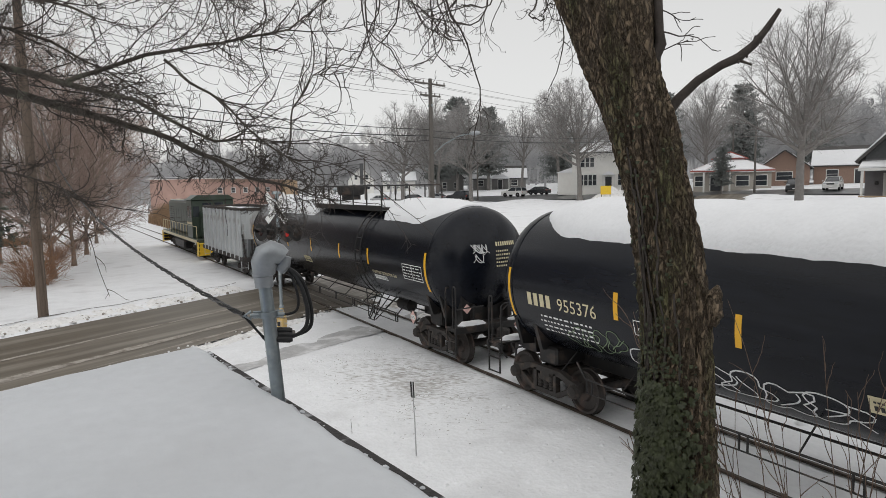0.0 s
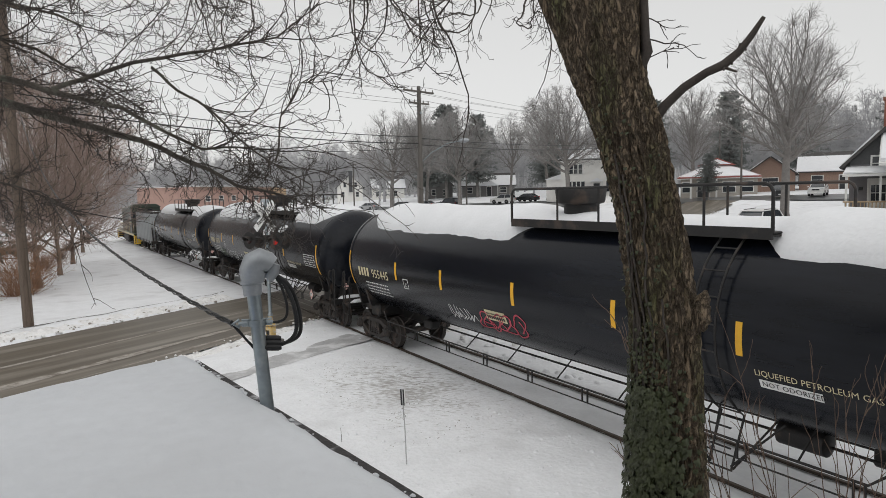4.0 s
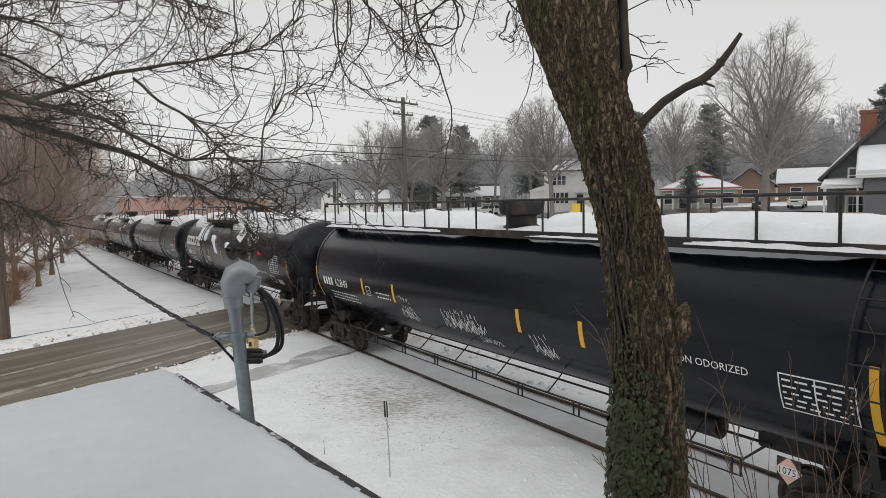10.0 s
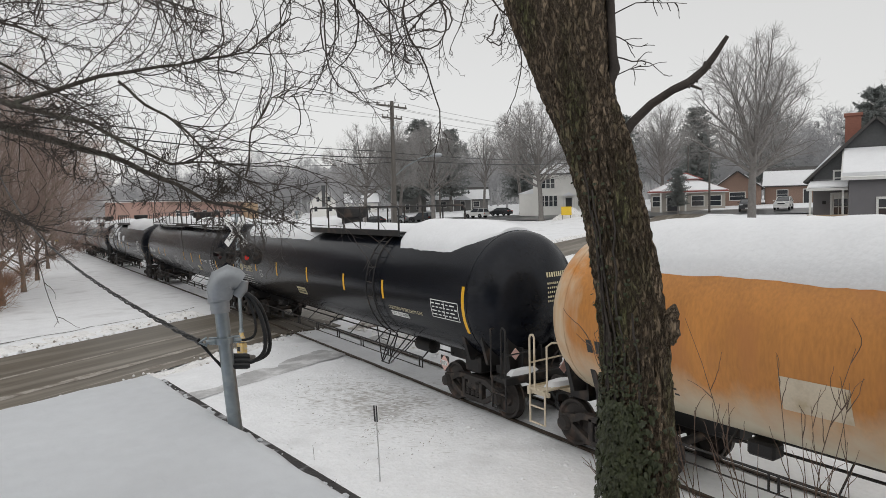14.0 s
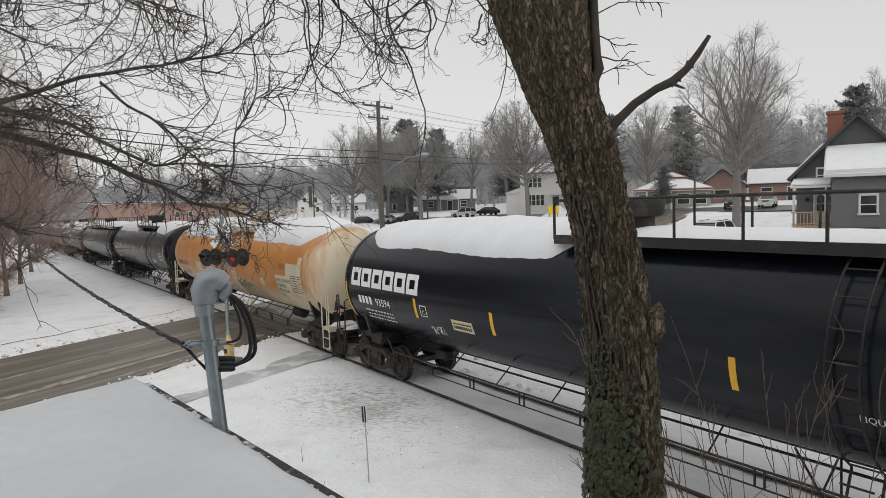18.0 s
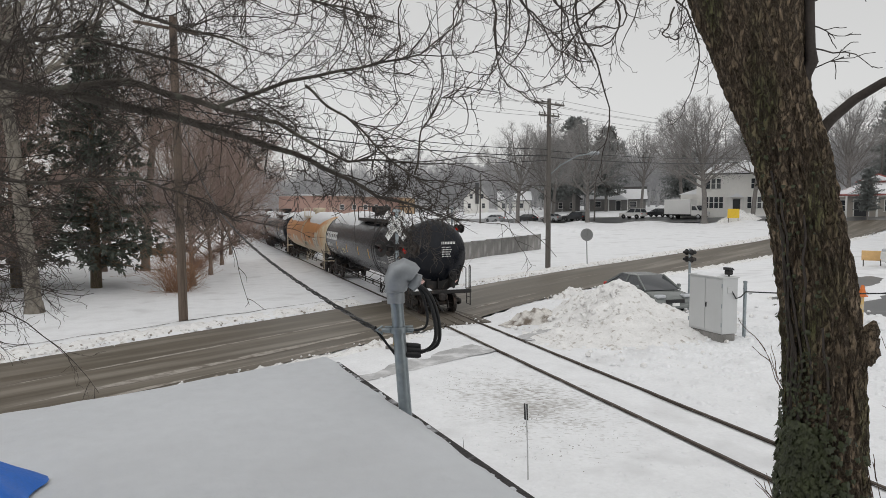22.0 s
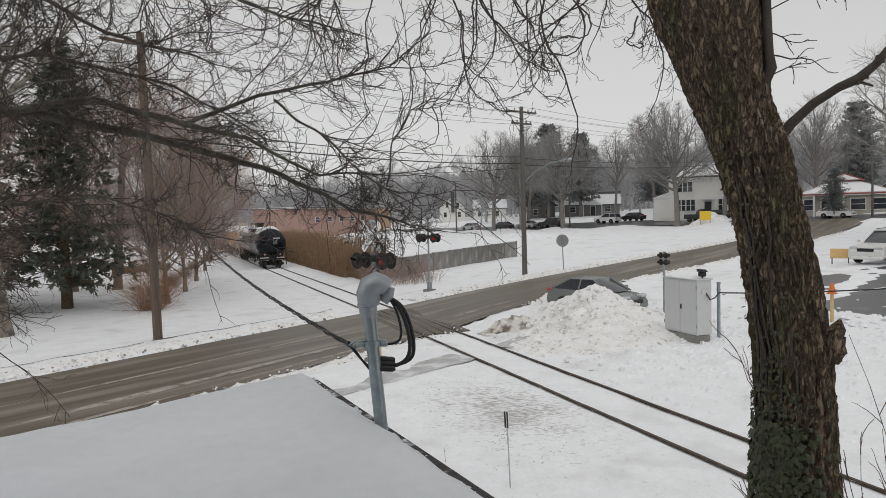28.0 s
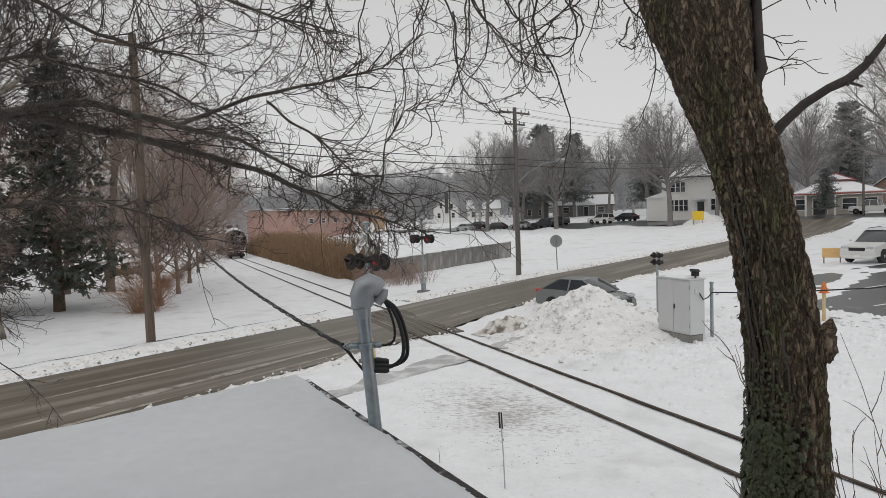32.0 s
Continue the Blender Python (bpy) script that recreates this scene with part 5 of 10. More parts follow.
def snow_flow(car, u, pts, width=0.16):
    """A rounded tongue of snow that slid down the tank's side."""
    vs, fs, n, m = [], [], 9, 18
    for i in range(m + 1):
        q = i / m
        s_ = q * (len(pts) - 1)
        k = min(int(s_), len(pts) - 2)
        a = pts[k][0] + (pts[k + 1][0] - pts[k][0]) * (s_ - k)
        b = pts[k][1] + (pts[k + 1][1] - pts[k][1]) * (s_ - k)
        full = max(0.0, 1 - abs(2 * q - 1) ** 5) ** 0.5
        w0 = width * full * (1 + 0.35 * fbm(a * 3 + u, b * 3, 1.3))
        w1 = width * full * (1 + 0.35 * fbm(a * 3 + u, b * 3 + 7, 1.3))
        for j in range(n):
            t = 2 * j / (n - 1) - 1
            swell = 0.10 * full * max(0.0, 1 - t ** 4) ** 0.6 * (1 + 0.3 * fbm(a * 5 + t, b * 5, 2.0))
            vs.append(wrap(u + a + t * (w0 if t < 0 else w1), b, -0.012 + swell))
    fs = [(i * n + j, i * n + j + 1, (i + 1) * n + j + 1, (i + 1) * n + j) for i in range(m) for j in range(n - 1)]
    part("snow_tongue", Shape().add(vs, fs), SNOW_ROOF, car, angle=70)


def dress_block_snowy(car, rnd):
    dress_block(car, rnd, "35632", (-8.9, -5.3, -3.3, -0.7, 2.6, 8.85), -0.22, 0.05, -8.5)
    snow_flow(car, -5.2, [(0, 1.35), (0.05, 0.95), (0.05, 0.6), (0.05, 0.33)], 0.46)
    snow_flow(car, -4.2, [(-0.1, 1.4), (-0.1, 1.1), (0.05, 0.7), (0.1, 0.36)], 0.26)
    snow_flow(car, -2.35, [(-0.1, 0.78), (0.0, 0.6), (0.05, 0.36)], 0.3)
    snow_flow(car, -2.1, [(-0.05, 0.42), (0.15, 0.25), (0.4, 0.05), (0.68, -0.2)], 0.1)
    snow_flow(car, 0.5, [(-0.05, 0.5), (0.0, 0.28), (0.05, 0.06)], 0.26)


def dress_union_snowy(car, rnd):
    dress_union(YELLOW, "955376", -1.5)(car, rnd)
    snow_flow(car, 2.45, [(0.1, 0.8), (0.0, 0.6), (0.25, 0.32)], 0.4)
    snow_flow(car, 4.5, [(0.2, 1.0), (0.0, 0.82), (-0.15, 0.62)], 0.3)


def box_hopper():
    """Short two-bay covered hopper with ribbed sides."""
    car = thing("hopper_car", pose(0, 0, 0), "short grey two-bay hopper car with ribbed sides and snow inside", "hopper car")
    h = 4.9
    s = Shape()
    for sx in (-1, 1):
        s.box((sx * 1.42, -h, 1.15), (sx * 1.36, h, 3.72), 0.01)
    for sy in (-1, 1):
        s.prism([(-1.4, sy * h, 3.7), (1.4, sy * h, 3.7), (1.4, sy * h, 2.2), (-1.4, sy * h, 2.2)], (0, -sy * 0.05, 0))
        s.prism([(-1.36, sy * h, 2.2), (1.36, sy * h, 2.2), (1.36, sy * 2.6, 0.9), (-1.36, sy * 2.6, 0.9)], (0, 0, -0.06))
    part("body", s, HOPPERM, car)
    me = Shape().box((-0.07, -0.06, 1.0), (0.07, 0.06, 3.7), 0.02).mesh("rib", HOPPERM)
    for sx in (-1, 1):
        for k in range(10):
            part("rib", me, HOPPERM, car, m=pose(sx * 1.46, -h + 0.25 + k * (2 * h - 0.5) / 9, 0))
    t = Shape()
    for sx in (-1, 1):
        t.box((sx * 1.5, -h - 0.05, 3.66), (sx * 1.34, h + 0.05, 3.82), 0.02)
        t.box((sx * 1.5, -h - 0.6, 0.95), (sx * 1.36, h + 0.6, 1.18), 0.02)
    for sy in (-1, 1):
        t.box((-1.5, sy * h - 0.06, 3.66), (1.5, sy * h + 0.06, 3.82), 0.02)
        t.box((-1.45, sy * (h + 0.55), 0.95), (1.45, sy * (h + 0.65), 1.2), 0.02)
        for x in (-1.35, -0.5, 0.5, 1.35):
            t.tube([(x, sy * (h + 0.55), 1.1), (x, sy * h, 2.4)], 0.05, 6)
        part("coupler", coupler_shape(sy, h + 0.35), TRUCKM, car)
        truck(car, sy * 3.75)
    t.box((-0.2, -h - 0.5, 0.78), (0.2, h + 0.5, 1.05), 0.02)
    part("frame", t, TRUCKM, car)
    g = Shape()
    for sx in (-1, 1):
        for y in (-h - 0.1, h + 0.1):
            for dx in (0, 0.35):
                g.tube([(sx * (1.48 - dx), y, 0.5), (sx * (1.48 - dx), y, 3.7)], 0.02, 5)
            for k in range(8):
                g.tube([(sx * 1.48, y, 0.6 + 0.4 * k), (sx * 1.13, y, 0.6 + 0.4 * k)], 0.015, 5)
    part("ladder", g, HOPPERM, car)
    sn = Shape()
    vs = [(x, y, 3.45 + 0.22 * math.cos(x) + 0.06 * fbm(x, y, 1.0)) for y in np.linspace(-h + 0.06, h - 0.06, 24) for x in np.linspace(-1.34, 1.34, 9)]
    sn.add(vs, [(j * 9 + i, j * 9 + i + 1, (j + 1) * 9 + i + 1, (j + 1) * 9 + i) for j in range(23) for i in range(8)])
    part("snow_load", sn, SNOW_ROOF, car)
    return car


def locomotive():
    """Four-axle hood-unit locomotive, cab towards the hopper."""
    car = thing("locomotive", pose(0, 0, 0), "dark green diesel locomotive with a long hood and yellow end steps", "locomotive")
    s = Shape().box((-1.5, -8.3, 1.15), (1.5, 8.3, 1.45), 0.03).box((-0.6, -8.5, 0.8), (0.6, 8.5, 1.2), 0.04)
    part("deck_frame", s, GREENLOCO, car)
    part("hood", Shape().box((-0.98, -4.6, 1.45), (0.98, 7.6, 4.05), 0.14).box((-0.8, -3.9, 4.05), (0.8, -1.0, 4.2), 0.04), GREENLOCO, car)
    part("short_hood", Shape().box((-0.98, -7.6, 1.45), (0.98, -6.6, 3.4), 0.14), GREENLOCO, car)
    cab = part("cab", Shape().box((-1.48, -6.7, 1.45), (1.48, -4.6, 4.2), 0.05), GREENLOCO, car)
    roof = Shape().prism([(-1.6, -6.85, 4.2), (-1.1, -6.85, 4.55), (1.1, -6.85, 4.55), (1.6, -6.85, 4.2)], (0, 2.4, 0))
    part("cab_roof", roof, GREENLOCO, cab)
    for sx in (-1, 1):
        for y in (-6.2, -5.3):
            part("cab_window", Shape().box((sx * 1.49, y - 0.32, 2.9), (sx * 1.47, y + 0.32, 3.75), 0.006), GLASS, cab)
        h = Shape().tube([(sx * 1.46, -8.1, 2.35), (sx * 1.46, 8.1, 2.35)], 0.025, 6)
        for y in np.arange(-8.1, 8.2, 1.35):
            if not -6.9 < y < -4.5:
                h.tube([(sx * 1.46, y, 1.4), (sx * 1.46, y, 2.35)], 0.022, 5)
        part("handrail", h, PALEYEL, car)
        part("sill_stripe", Shape().box((sx * 1.515, -8.2, 1.2), (sx * 1.5, 8.2, 1.4), 0.003), PALEYEL, car)
        for k in range(9):
            d = Shape().box((sx * 0.985, -4.0 + k * 1.25, 1.7), (sx * 1.0, -3.0 + k * 1.25, 3.4), 0.006)
            part("hood_door", d, GREENLOCO, car)
        for sy in (-1, 1):
            part("step_frame", Shape().box((sx * 1.52, sy * 8.18, 0.3), (sx * 1.47, sy * 8.8, 1.3), 0.01), SAFETY, car)
            for k in range(4):
                part("step", Shape().box((sx * 1.46, sy * 8.2, 0.35 + k * 0.27), (sx * 1.0, sy * 8.75, 0.40 + k * 0.27), 0.01), SAFETY, car)
        part("fuel_tank_side", Shape().box((sx * 1.4, -2.2, 0.35), (sx * 0.7, 2.2, 1.1), 0.12), BLACK2, car)
    for sy, y in ((-1, -6.715), (1, -4.585)):
        for x in (-1.18, 1.18):
            part("end_window", Shape().box((x - 0.22, y - 0.01, 3.0), (x + 0.22, y + 0.01, 3.75), 0.006), GLASS, cab)
    for x in (-0.42, 0.42):
        part("front_window", Shape().box((x - 0.3, -6.725, 3.45), (x + 0.3, -6.705, 4.0), 0.006), GLASS, cab)
    part("cab_stripe", Shape().box((-1.495, -6.66, 2.45), (-1.482, -4.64, 2.62), 0.003), PALEYEL, cab)
    for x in (-0.12, 0.12):
        part("headlamp", Shape().lathe([(0, 0.09), (0.06, 0.1), (0.08, 0.06), (0.085, 0.01)], (x, -7.6, 3.15), (0, -1, 0), 14), HEADLAMP, car)
    part("number_board", Shape().box((-0.62, -7.63, 3.0), (-0.26, -7.605, 3.2), 0.004), WHITE, car)
    louvre = Shape().box((-0.02, -0.5, -0.02), (0.02, 0.5, 0.02), 0.006).mesh("louvre", BLACK2)
    for sx in (-1, 1):
        for k in range(6):
            for y in (5.2, 6.5):
                part("louvre", louvre, BLACK2, car, m=pose(sx * 1.0, y, 2.5 + 0.2 * k))
        part("hood_rail", Shape().tube([(sx * 0.86, -4.4, 4.16), (sx * 0.86, 7.3, 4.16)], 0.02, 5), PALEYEL, car)
    part("roof_snow", Shape().box((-0.85, 1.6, 4.05), (0.85, 7.4, 4.15), 0.06), SNOW_ROOF, car)
    for y in (1.0, 3.0, 5.0):
        part("roof_fan", Shape().lathe([(0, 0.5), (0.12, 0.52), (0.14, 0.3)], (0, y, 4.04), (0, 0, 1), 20), BLACK2, car)
    part("exhaust_stack", Shape().box((-0.3, -1.6, 4.2), (0.3, -0.6, 4.45), 0.04), BLACK2, car)
    for sy in (-1, 1):
        part("coupler", coupler_shape(sy, 8.2), TRUCKM, car)
        part("pilot", Shape().box((-1.4, sy * 8.6, 0.35), (1.4, sy * 8.68, 1.2), 0.02), SAFETY if sy < 0 else BLACK2, car)
        truck(car, sy * 5.3)
    return car


# car by car, from the head of the train; the number is the place of each middle at the start
TRAIN = []


def build_train():
    TRAIN.append((locomotive(), 57.0))
    TRAIN.append((box_hopper(), 41.15))
    TRAIN.append((tank_car("black tank car under deep snow with yellow strips", BLACK, 1, extras=dress_union(WHITE, "", end_tag=True)), 24.3))
    TRAIN.append((tank_car("black tank car under deep snow with a white scrawl", BLACK, 2, extras=dress_union_snowy), 2.8))
    TRAIN.append((tank_car("black tank car under deep snow with a red scrawl", BLACK, 3, extras=dress_union(YELLOW, "955445", -3.2, True)), -17.98))
    TRAIN.append((tank_car("black tank car with squared white name shapes and slipped snow", BLACK, 4, plat=(-0.9, 5.1), dome_y=0.1, ladder_y=4.35, extras=dress_block_snowy, snow_bare=((0.3, 4.7),), bare_w=0.7, bare_d=0.95, snow_depth=0.38), -39.04))
    TRAIN.append((tank_car("black tank car with a long top walkway and white scrawl", BLACK, 5, plat=(-9.0, 9.1), dome_y=-0.1, ladder_y=-8.45, extras=dress_gatx, snow_bare=((-1.2, 1.0),), bare_w=0.1, bare_d=0.9, snow_half=0.62, snow_depth=0.36), -59.86))
    TRAIN.append((tank_car("black tank car under deep snow with yellow reporting marks", BLACK, 6, extras=dress_union(YELLOW, "955385")), -80.25))
    TRAIN.append((tank_car("faded orange tank car with cream frame and stained sides", ORANGE, 7, plat=(-2.6, 0.4), dome_y=-0.6, ladder_y=-1.5, extras=dress_orange, dome_mat=CREAM, white_frame=True, snow_bare=((-2.4, 0.2),), snow_half=0.9, snow_depth=0.38), -101.02))
    TRAIN.append((tank_car("black tank car with squared white name shapes, last in line", BLACK, 8, extras=dress_block), -121.65))


build_train()


def train_motions():
    for car, y0 in TRAIN:
        rows = []
        for t in range(0, 33, 4):
            y = y0 + SPEED * t
            rows.append((t, pose(TRACK_X, y, track_z(y))))
        walk(car, rows)


# ---- plants: growing helpers ----
def grow(shape, rnd, start, way, length, r0, r1, n=4, segs=8, wander=0.2, droop=0.0, lift=0.0):
    """One branch: a tapering line that wanders, droops and lifts at its tip. Returns its points."""
    p, d = Vector(start), Vector(way).normalized()
    pts, step = [p.copy()], length / segs
    for i in range(segs):
        q = i / segs
        d = d + Vector((rnd.gauss(0, wander), rnd.gauss(0, wander), rnd.gauss(0, wander) - droop * (1 - q) + lift * q))
        d.normalize()
        p = p + d * step
        pts.append(p.copy())
    radii = [r0 + (r1 - r0) * i / segs for i in range(segs + 1)]
    shape.tube(pts, radii, n, caps=False)
    return pts


def side_way(rnd, d, spread):
    d = Vector(d).normalized()
    o = d.orthogonal().normalized()
    o.rotate(Matrix.Rotation(rnd.uniform(0, 2 * math.pi), 3, d))
    return (d * math.cos(spread) + o * math.sin(spread)).normalized()


def twigs_along(shape, rnd, pts, count, length, r0, n=3, droop=0.05, lift=0.0, depth=1, q0=0.15, spread=(0.5, 1.1), minr=0.0022, wander=0.16):
    for _ in range(count):
        q = rnd.uniform(q0, 1.0) * (len(pts) - 1)
        i = min(int(q), len(pts) - 2)
        base = pts[i].lerp(pts[i + 1], q - i)
        ln = length * rnd.uniform(0.45, 1.15) * (1.1 - 0.5 * q / (len(pts) - 1))
        line = grow(shape, rnd, base, side_way(rnd, pts[i + 1] - pts[i], rnd.uniform(*spread)), ln, r0, max(minr, r0 * 0.3), n, 7, wander, droop, lift)
        if depth > 1:
            twigs_along(shape, rnd, line, max(3, int(count * 0.45)), ln * 0.5, max(minr, r0 * 0.55), n, droop, lift, depth - 1, 0.2, spread, minr, wander)


def bare_tree(label, height, seed, bark, twig, spread=0.55, trunk_r=0.28, clear=0.25, limbs=7, fine=9, minr=0.012, name="tree", twig_len=0.06, group="", low_angle=70):
    """A leafless tree that branches four times inside a domed crown: trunk and boughs in one part, the fine crown in another."""
    rnd = random.Random(seed)
    tree = thing(name, pose(0, 0, 0), label, "tree", group)
    wood, crown = Shape(), Shape()
    fork = height * clear
    wide, mid = 0.6 * spread * height, fork + (height - fork) * 0.42
    lump = [rnd.uniform(0, 6) for _ in range(3)]

    def room(p, d):
        """How far a shoot may run from p along d before it leaves the dome."""
        q = 0.0
        while q < height:
            w = p + d * q
            az = math.atan2(w.y, w.x)
            swell = 1 + 0.10 * math.sin(2 * az + lump[0]) + 0.08 * math.sin(3 * az + 2.3 * w.z / height * 3 + lump[1]) + 0.05 * math.sin(5 * az + lump[2])
            z = (w.z - mid) / ((height - mid) if w.z > mid else (mid - fork * 0.8))
            if (w.x * w.x + w.y * w.y) / (wide * swell) ** 2 + z * z / swell ** 2 > 1:
                break
            q += height * 0.02
        return max(q, height * 0.02)

    def shoot(shape, p, d, length, r0, r1, n, segs, wob, up):
        pts, ways = [p.copy()], [d.copy()]
        for i in range(segs):
            d = (d + Vector((rnd.gauss(0, wob), rnd.gauss(0, wob), rnd.gauss(0, wob) + up))).normalized()
            p = p + d * (length / segs)
            pts.append(p.copy())
            ways.append(d.copy())
        shape.tube(pts, [r0 + (r1 - r0) * (i / segs) ** 0.85 for i in range(segs + 1)], n, caps=False)
        return pts, ways

    def fork_off(line, q, spread_angle, turn):
        pts, ways = line
        k = q * (len(pts) - 1)
        i = min(int(k), len(pts) - 2)
        d = ways[i + 1]
        o = d.orthogonal().normalized()
        o.rotate(Matrix.Rotation(turn, 3, d))
        return pts[i].lerp(pts[i + 1], k - i), (d * math.cos(spread_angle) + o * math.sin(spread_angle)).normalized()

    top = fork + (height - fork) * 0.30
    trunk = shoot(wood, Vector((0, 0, -0.3)), Vector((rnd.uniform(-0.03, 0.03), rnd.uniform(-0.03, 0.03), 1)).normalized(), top + 0.3, trunk_r, trunk_r * 0.62, 10, 8, 0.025, 0.03)
    wood.lathe([(-0.3, trunk_r * 1.6), (0.1, trunk_r * 1.22), (0.6, trunk_r * 0.98)], (0, 0, 0), (0, 0, 1), 10)
    for k in range(limbs):
        g = (k + rnd.random() * 0.6) / limbs
        q0 = min(1.0, (fork / top) + (1 - fork / top) * g ** 0.8)
        i = min(7, int(q0 * 8))
        base = trunk[0][i].lerp(trunk[0][i + 1], q0 * 8 - i)
        th, az = radians(low_angle - (low_angle - 8) * g + rnd.uniform(-7, 7)), 2.4 * k + rnd.uniform(-0.35, 0.35)
        d = Vector((math.sin(th) * math.cos(az), math.sin(th) * math.sin(az), math.cos(th)))
        ln = room(base, d) * rnd.uniform(0.9, 1.02)
        r = trunk_r * (0.42 - 0.1 * g + 0.1 * rnd.random())
        limb = shoot(wood, base, d, ln, r, minr * 1.4, 7, 10, 0.07, 0.02)
        for j in range(fine + 3):
            q1 = 0.16 + 0.82 * (j + rnd.random()) / (fine + 3)
            b1, d1 = fork_off(limb, q1, radians(rnd.uniform(26, 52)), 2.4 * j + rnd.uniform(-0.5, 0.5))
            d1 = (d1 + Vector((0, 0, 0.12))).normalized()
            l1 = min(room(b1, d1) * rnd.uniform(0.8, 1.02), ln * (0.72 - 0.36 * q1) * rnd.uniform(0.75, 1.2))
            sec = shoot(wood, b1, d1, l1, max(minr * 1.5, r * 0.5 * (1 - 0.72 * q1)), minr, 5, 6, 0.10, 0.04)
            for m in range(fine):
                q2 = 0.15 + 0.84 * (m + rnd.random()) / fine
                b2, d2 = fork_off(sec, q2, radians(rnd.uniform(24, 55)), 2.4 * m + rnd.uniform(-0.6, 0.6))
                l2 = min(room(b2, d2) * 1.02, max(height * 0.03, l1 * (0.5 - 0.2 * q2) * rnd.uniform(0.7, 1.25)))
                ter = shoot(crown, b2, d2, l2, minr * 0.95, minr * 0.55, 3, 4, 0.13, 0.03)
                for w in range(5):
                    b3, d3 = fork_off(ter, 0.2 + 0.78 * (w + rnd.random()) / 5, radians(rnd.uniform(24, 58)), 2.4 * w + rnd.uniform(-0.6, 0.6))
                    shoot(crown, b3, d3, height * twig_len * rnd.uniform(0.4, 1.0), minr * 0.6, minr * 0.35, 3, 3, 0.15, 0.02)
    part("trunk", wood, bark, tree)
    part("crown", crown, twig, tree, smooth=False)
    return tree


def conifer(label, height, seed, needle, bark, radius=3.0, bare=0.12, name="conifer", dense=1.0, group="", broad=False):
    """Tiers of drooping boughs, each feathered with many small needle sprays."""
    rnd = random.Random(seed)
    tree = thing(name, pose(0, 0, 0), label, "tree", group)
    wood, crown = Shape(), Shape()
    wood.tube([(0, 0, -0.2), (0.04, 0, height * 0.5), (0, 0.03, height)], [height * 0.017 + 0.06, height * 0.011 + 0.02, 0.015], 8)
    z = height * bare
    while z < height * 0.985:
        q = (z / height - bare) / (1 - bare)
        reach = radius * ((1 - q) ** 0.5 * min(1.0, 0.6 + 1.1 * q) * rnd.uniform(0.6, 1.12) if broad else (1 - q) ** 0.8 * rnd.uniform(0.75, 1.12)) + 0.15
        for k in range(int(5 * dense) + 2):
            a = rnd.uniform(0, 2 * math.pi)
            ln = reach * rnd.uniform(0.6, 1.1)
            bough = grow(wood, rnd, (0, 0, z), (math.cos(a), math.sin(a), 0.15 + 0.3 * q), ln, 0.03 + 0.015 * (1 - q), 0.008, 4, 6, 0.07, 0.06, 0.06)
            for _ in range(int(9 * dense * (0.5 + ln / radius))):
                t = rnd.uniform(0.12, 1.0) * 6
                i = min(int(t), 5)
                b = bough[i].lerp(bough[i + 1], t - i)
                d = side_way(rnd, bough[i + 1] - bough[i], rnd.uniform(0.3, 1.1)) + Vector((0, 0, -0.25))
                d.normalize()
                sl = rnd.uniform(0.25, 0.55) * (0.5 + 0.5 * radius / 3)
                for _ in range(5):
                    w = side_way(rnd, d, rnd.uniform(0.1, 0.6))
                    o = w.orthogonal().normalized() * sl * rnd.uniform(0.06, 0.13)
                    o.rotate(Matrix.Rotation(rnd.uniform(0, 3.14), 3, w))
                    tip = b + w * sl * rnd.uniform(0.6, 1.0)
                    m = b + w * sl * 0.45
                    crown.add([b, m + o, tip, m - o], [(0, 1, 2), (0, 2, 3)])
        z += height * 0.028 * rnd.uniform(0.7, 1.3) / dense ** 0.5
    part("trunk", wood, bark, tree)
    part("crown", crown, needle, tree, smooth=False)
    return tree


# ---- near things: the big tree, the roof below the window, the service mast ----
def furrowed(pts, radii, seed, sides=96, step=0.022, depth=0.026):
    """A trunk skin with bark ridges."""
    pts = [Vector(p) for p in pts]
    d = [0.0]
    for a, b in zip(pts, pts[1:]):
        d.append(d[-1] + (b - a).length)
    s = np.arange(0, d[-1], step)
    cx = [np.interp(s, d, [p[i] for p in pts]) for i in range(3)]
    for c in cx:
        k = np.ones(9) / 9
        c[4:-4] = np.convolve(c, k, "valid")
    rr = np.interp(s, d, radii)
    vs, fs = [], []
    for i in range(len(s)):
        j0, j1 = max(0, i - 2), min(len(s) - 1, i + 2)
        t = Vector((cx[0][j1] - cx[0][j0], cx[1][j1] - cx[1][j0], cx[2][j1] - cx[2][j0])).normalized()
        u = (Vector((1, 0, 0)) - t * t.x).normalized()
        w = t.cross(u)
        for k in range(sides):
            a = 2 * math.pi * k / sides
            sx, sy = math.cos(a), math.sin(a)
            z = s[i]
            warp = 0.5 * noise.noise((sx * 2, sy * 2, z * 1.3 + seed))
            ridge = abs(noise.noise((sx * 8.5 + warp, sy * 8.5 + warp, z * 4.0 + seed)))
            ridge2 = abs(noise.noise((sx * 17, sy * 17, z * 15.0 + seed + 5)))
            big = noise.noise((sx * 1.2, sy * 1.2, z * 0.8 + seed))
            r = rr[i] * (1 + 0.06 * big) + depth * (min(1, ridge * 2.6) - 0.6) + depth * 0.45 * (min(1, ridge2 * 2.5) - 0.6)
            vs.append(Vector((cx[0][i], cx[1][i], cx[2][i])) + (u * sx + w * sy) * r)
    for i in range(len(s) - 1):
        for k in range(sides):
            k2 = (k + 1) % sides
            fs.append((i * sides + k, i * sides + k2, (i + 1) * sides + k2, (i + 1) * sides + k))
    return Shape().add(vs, fs)


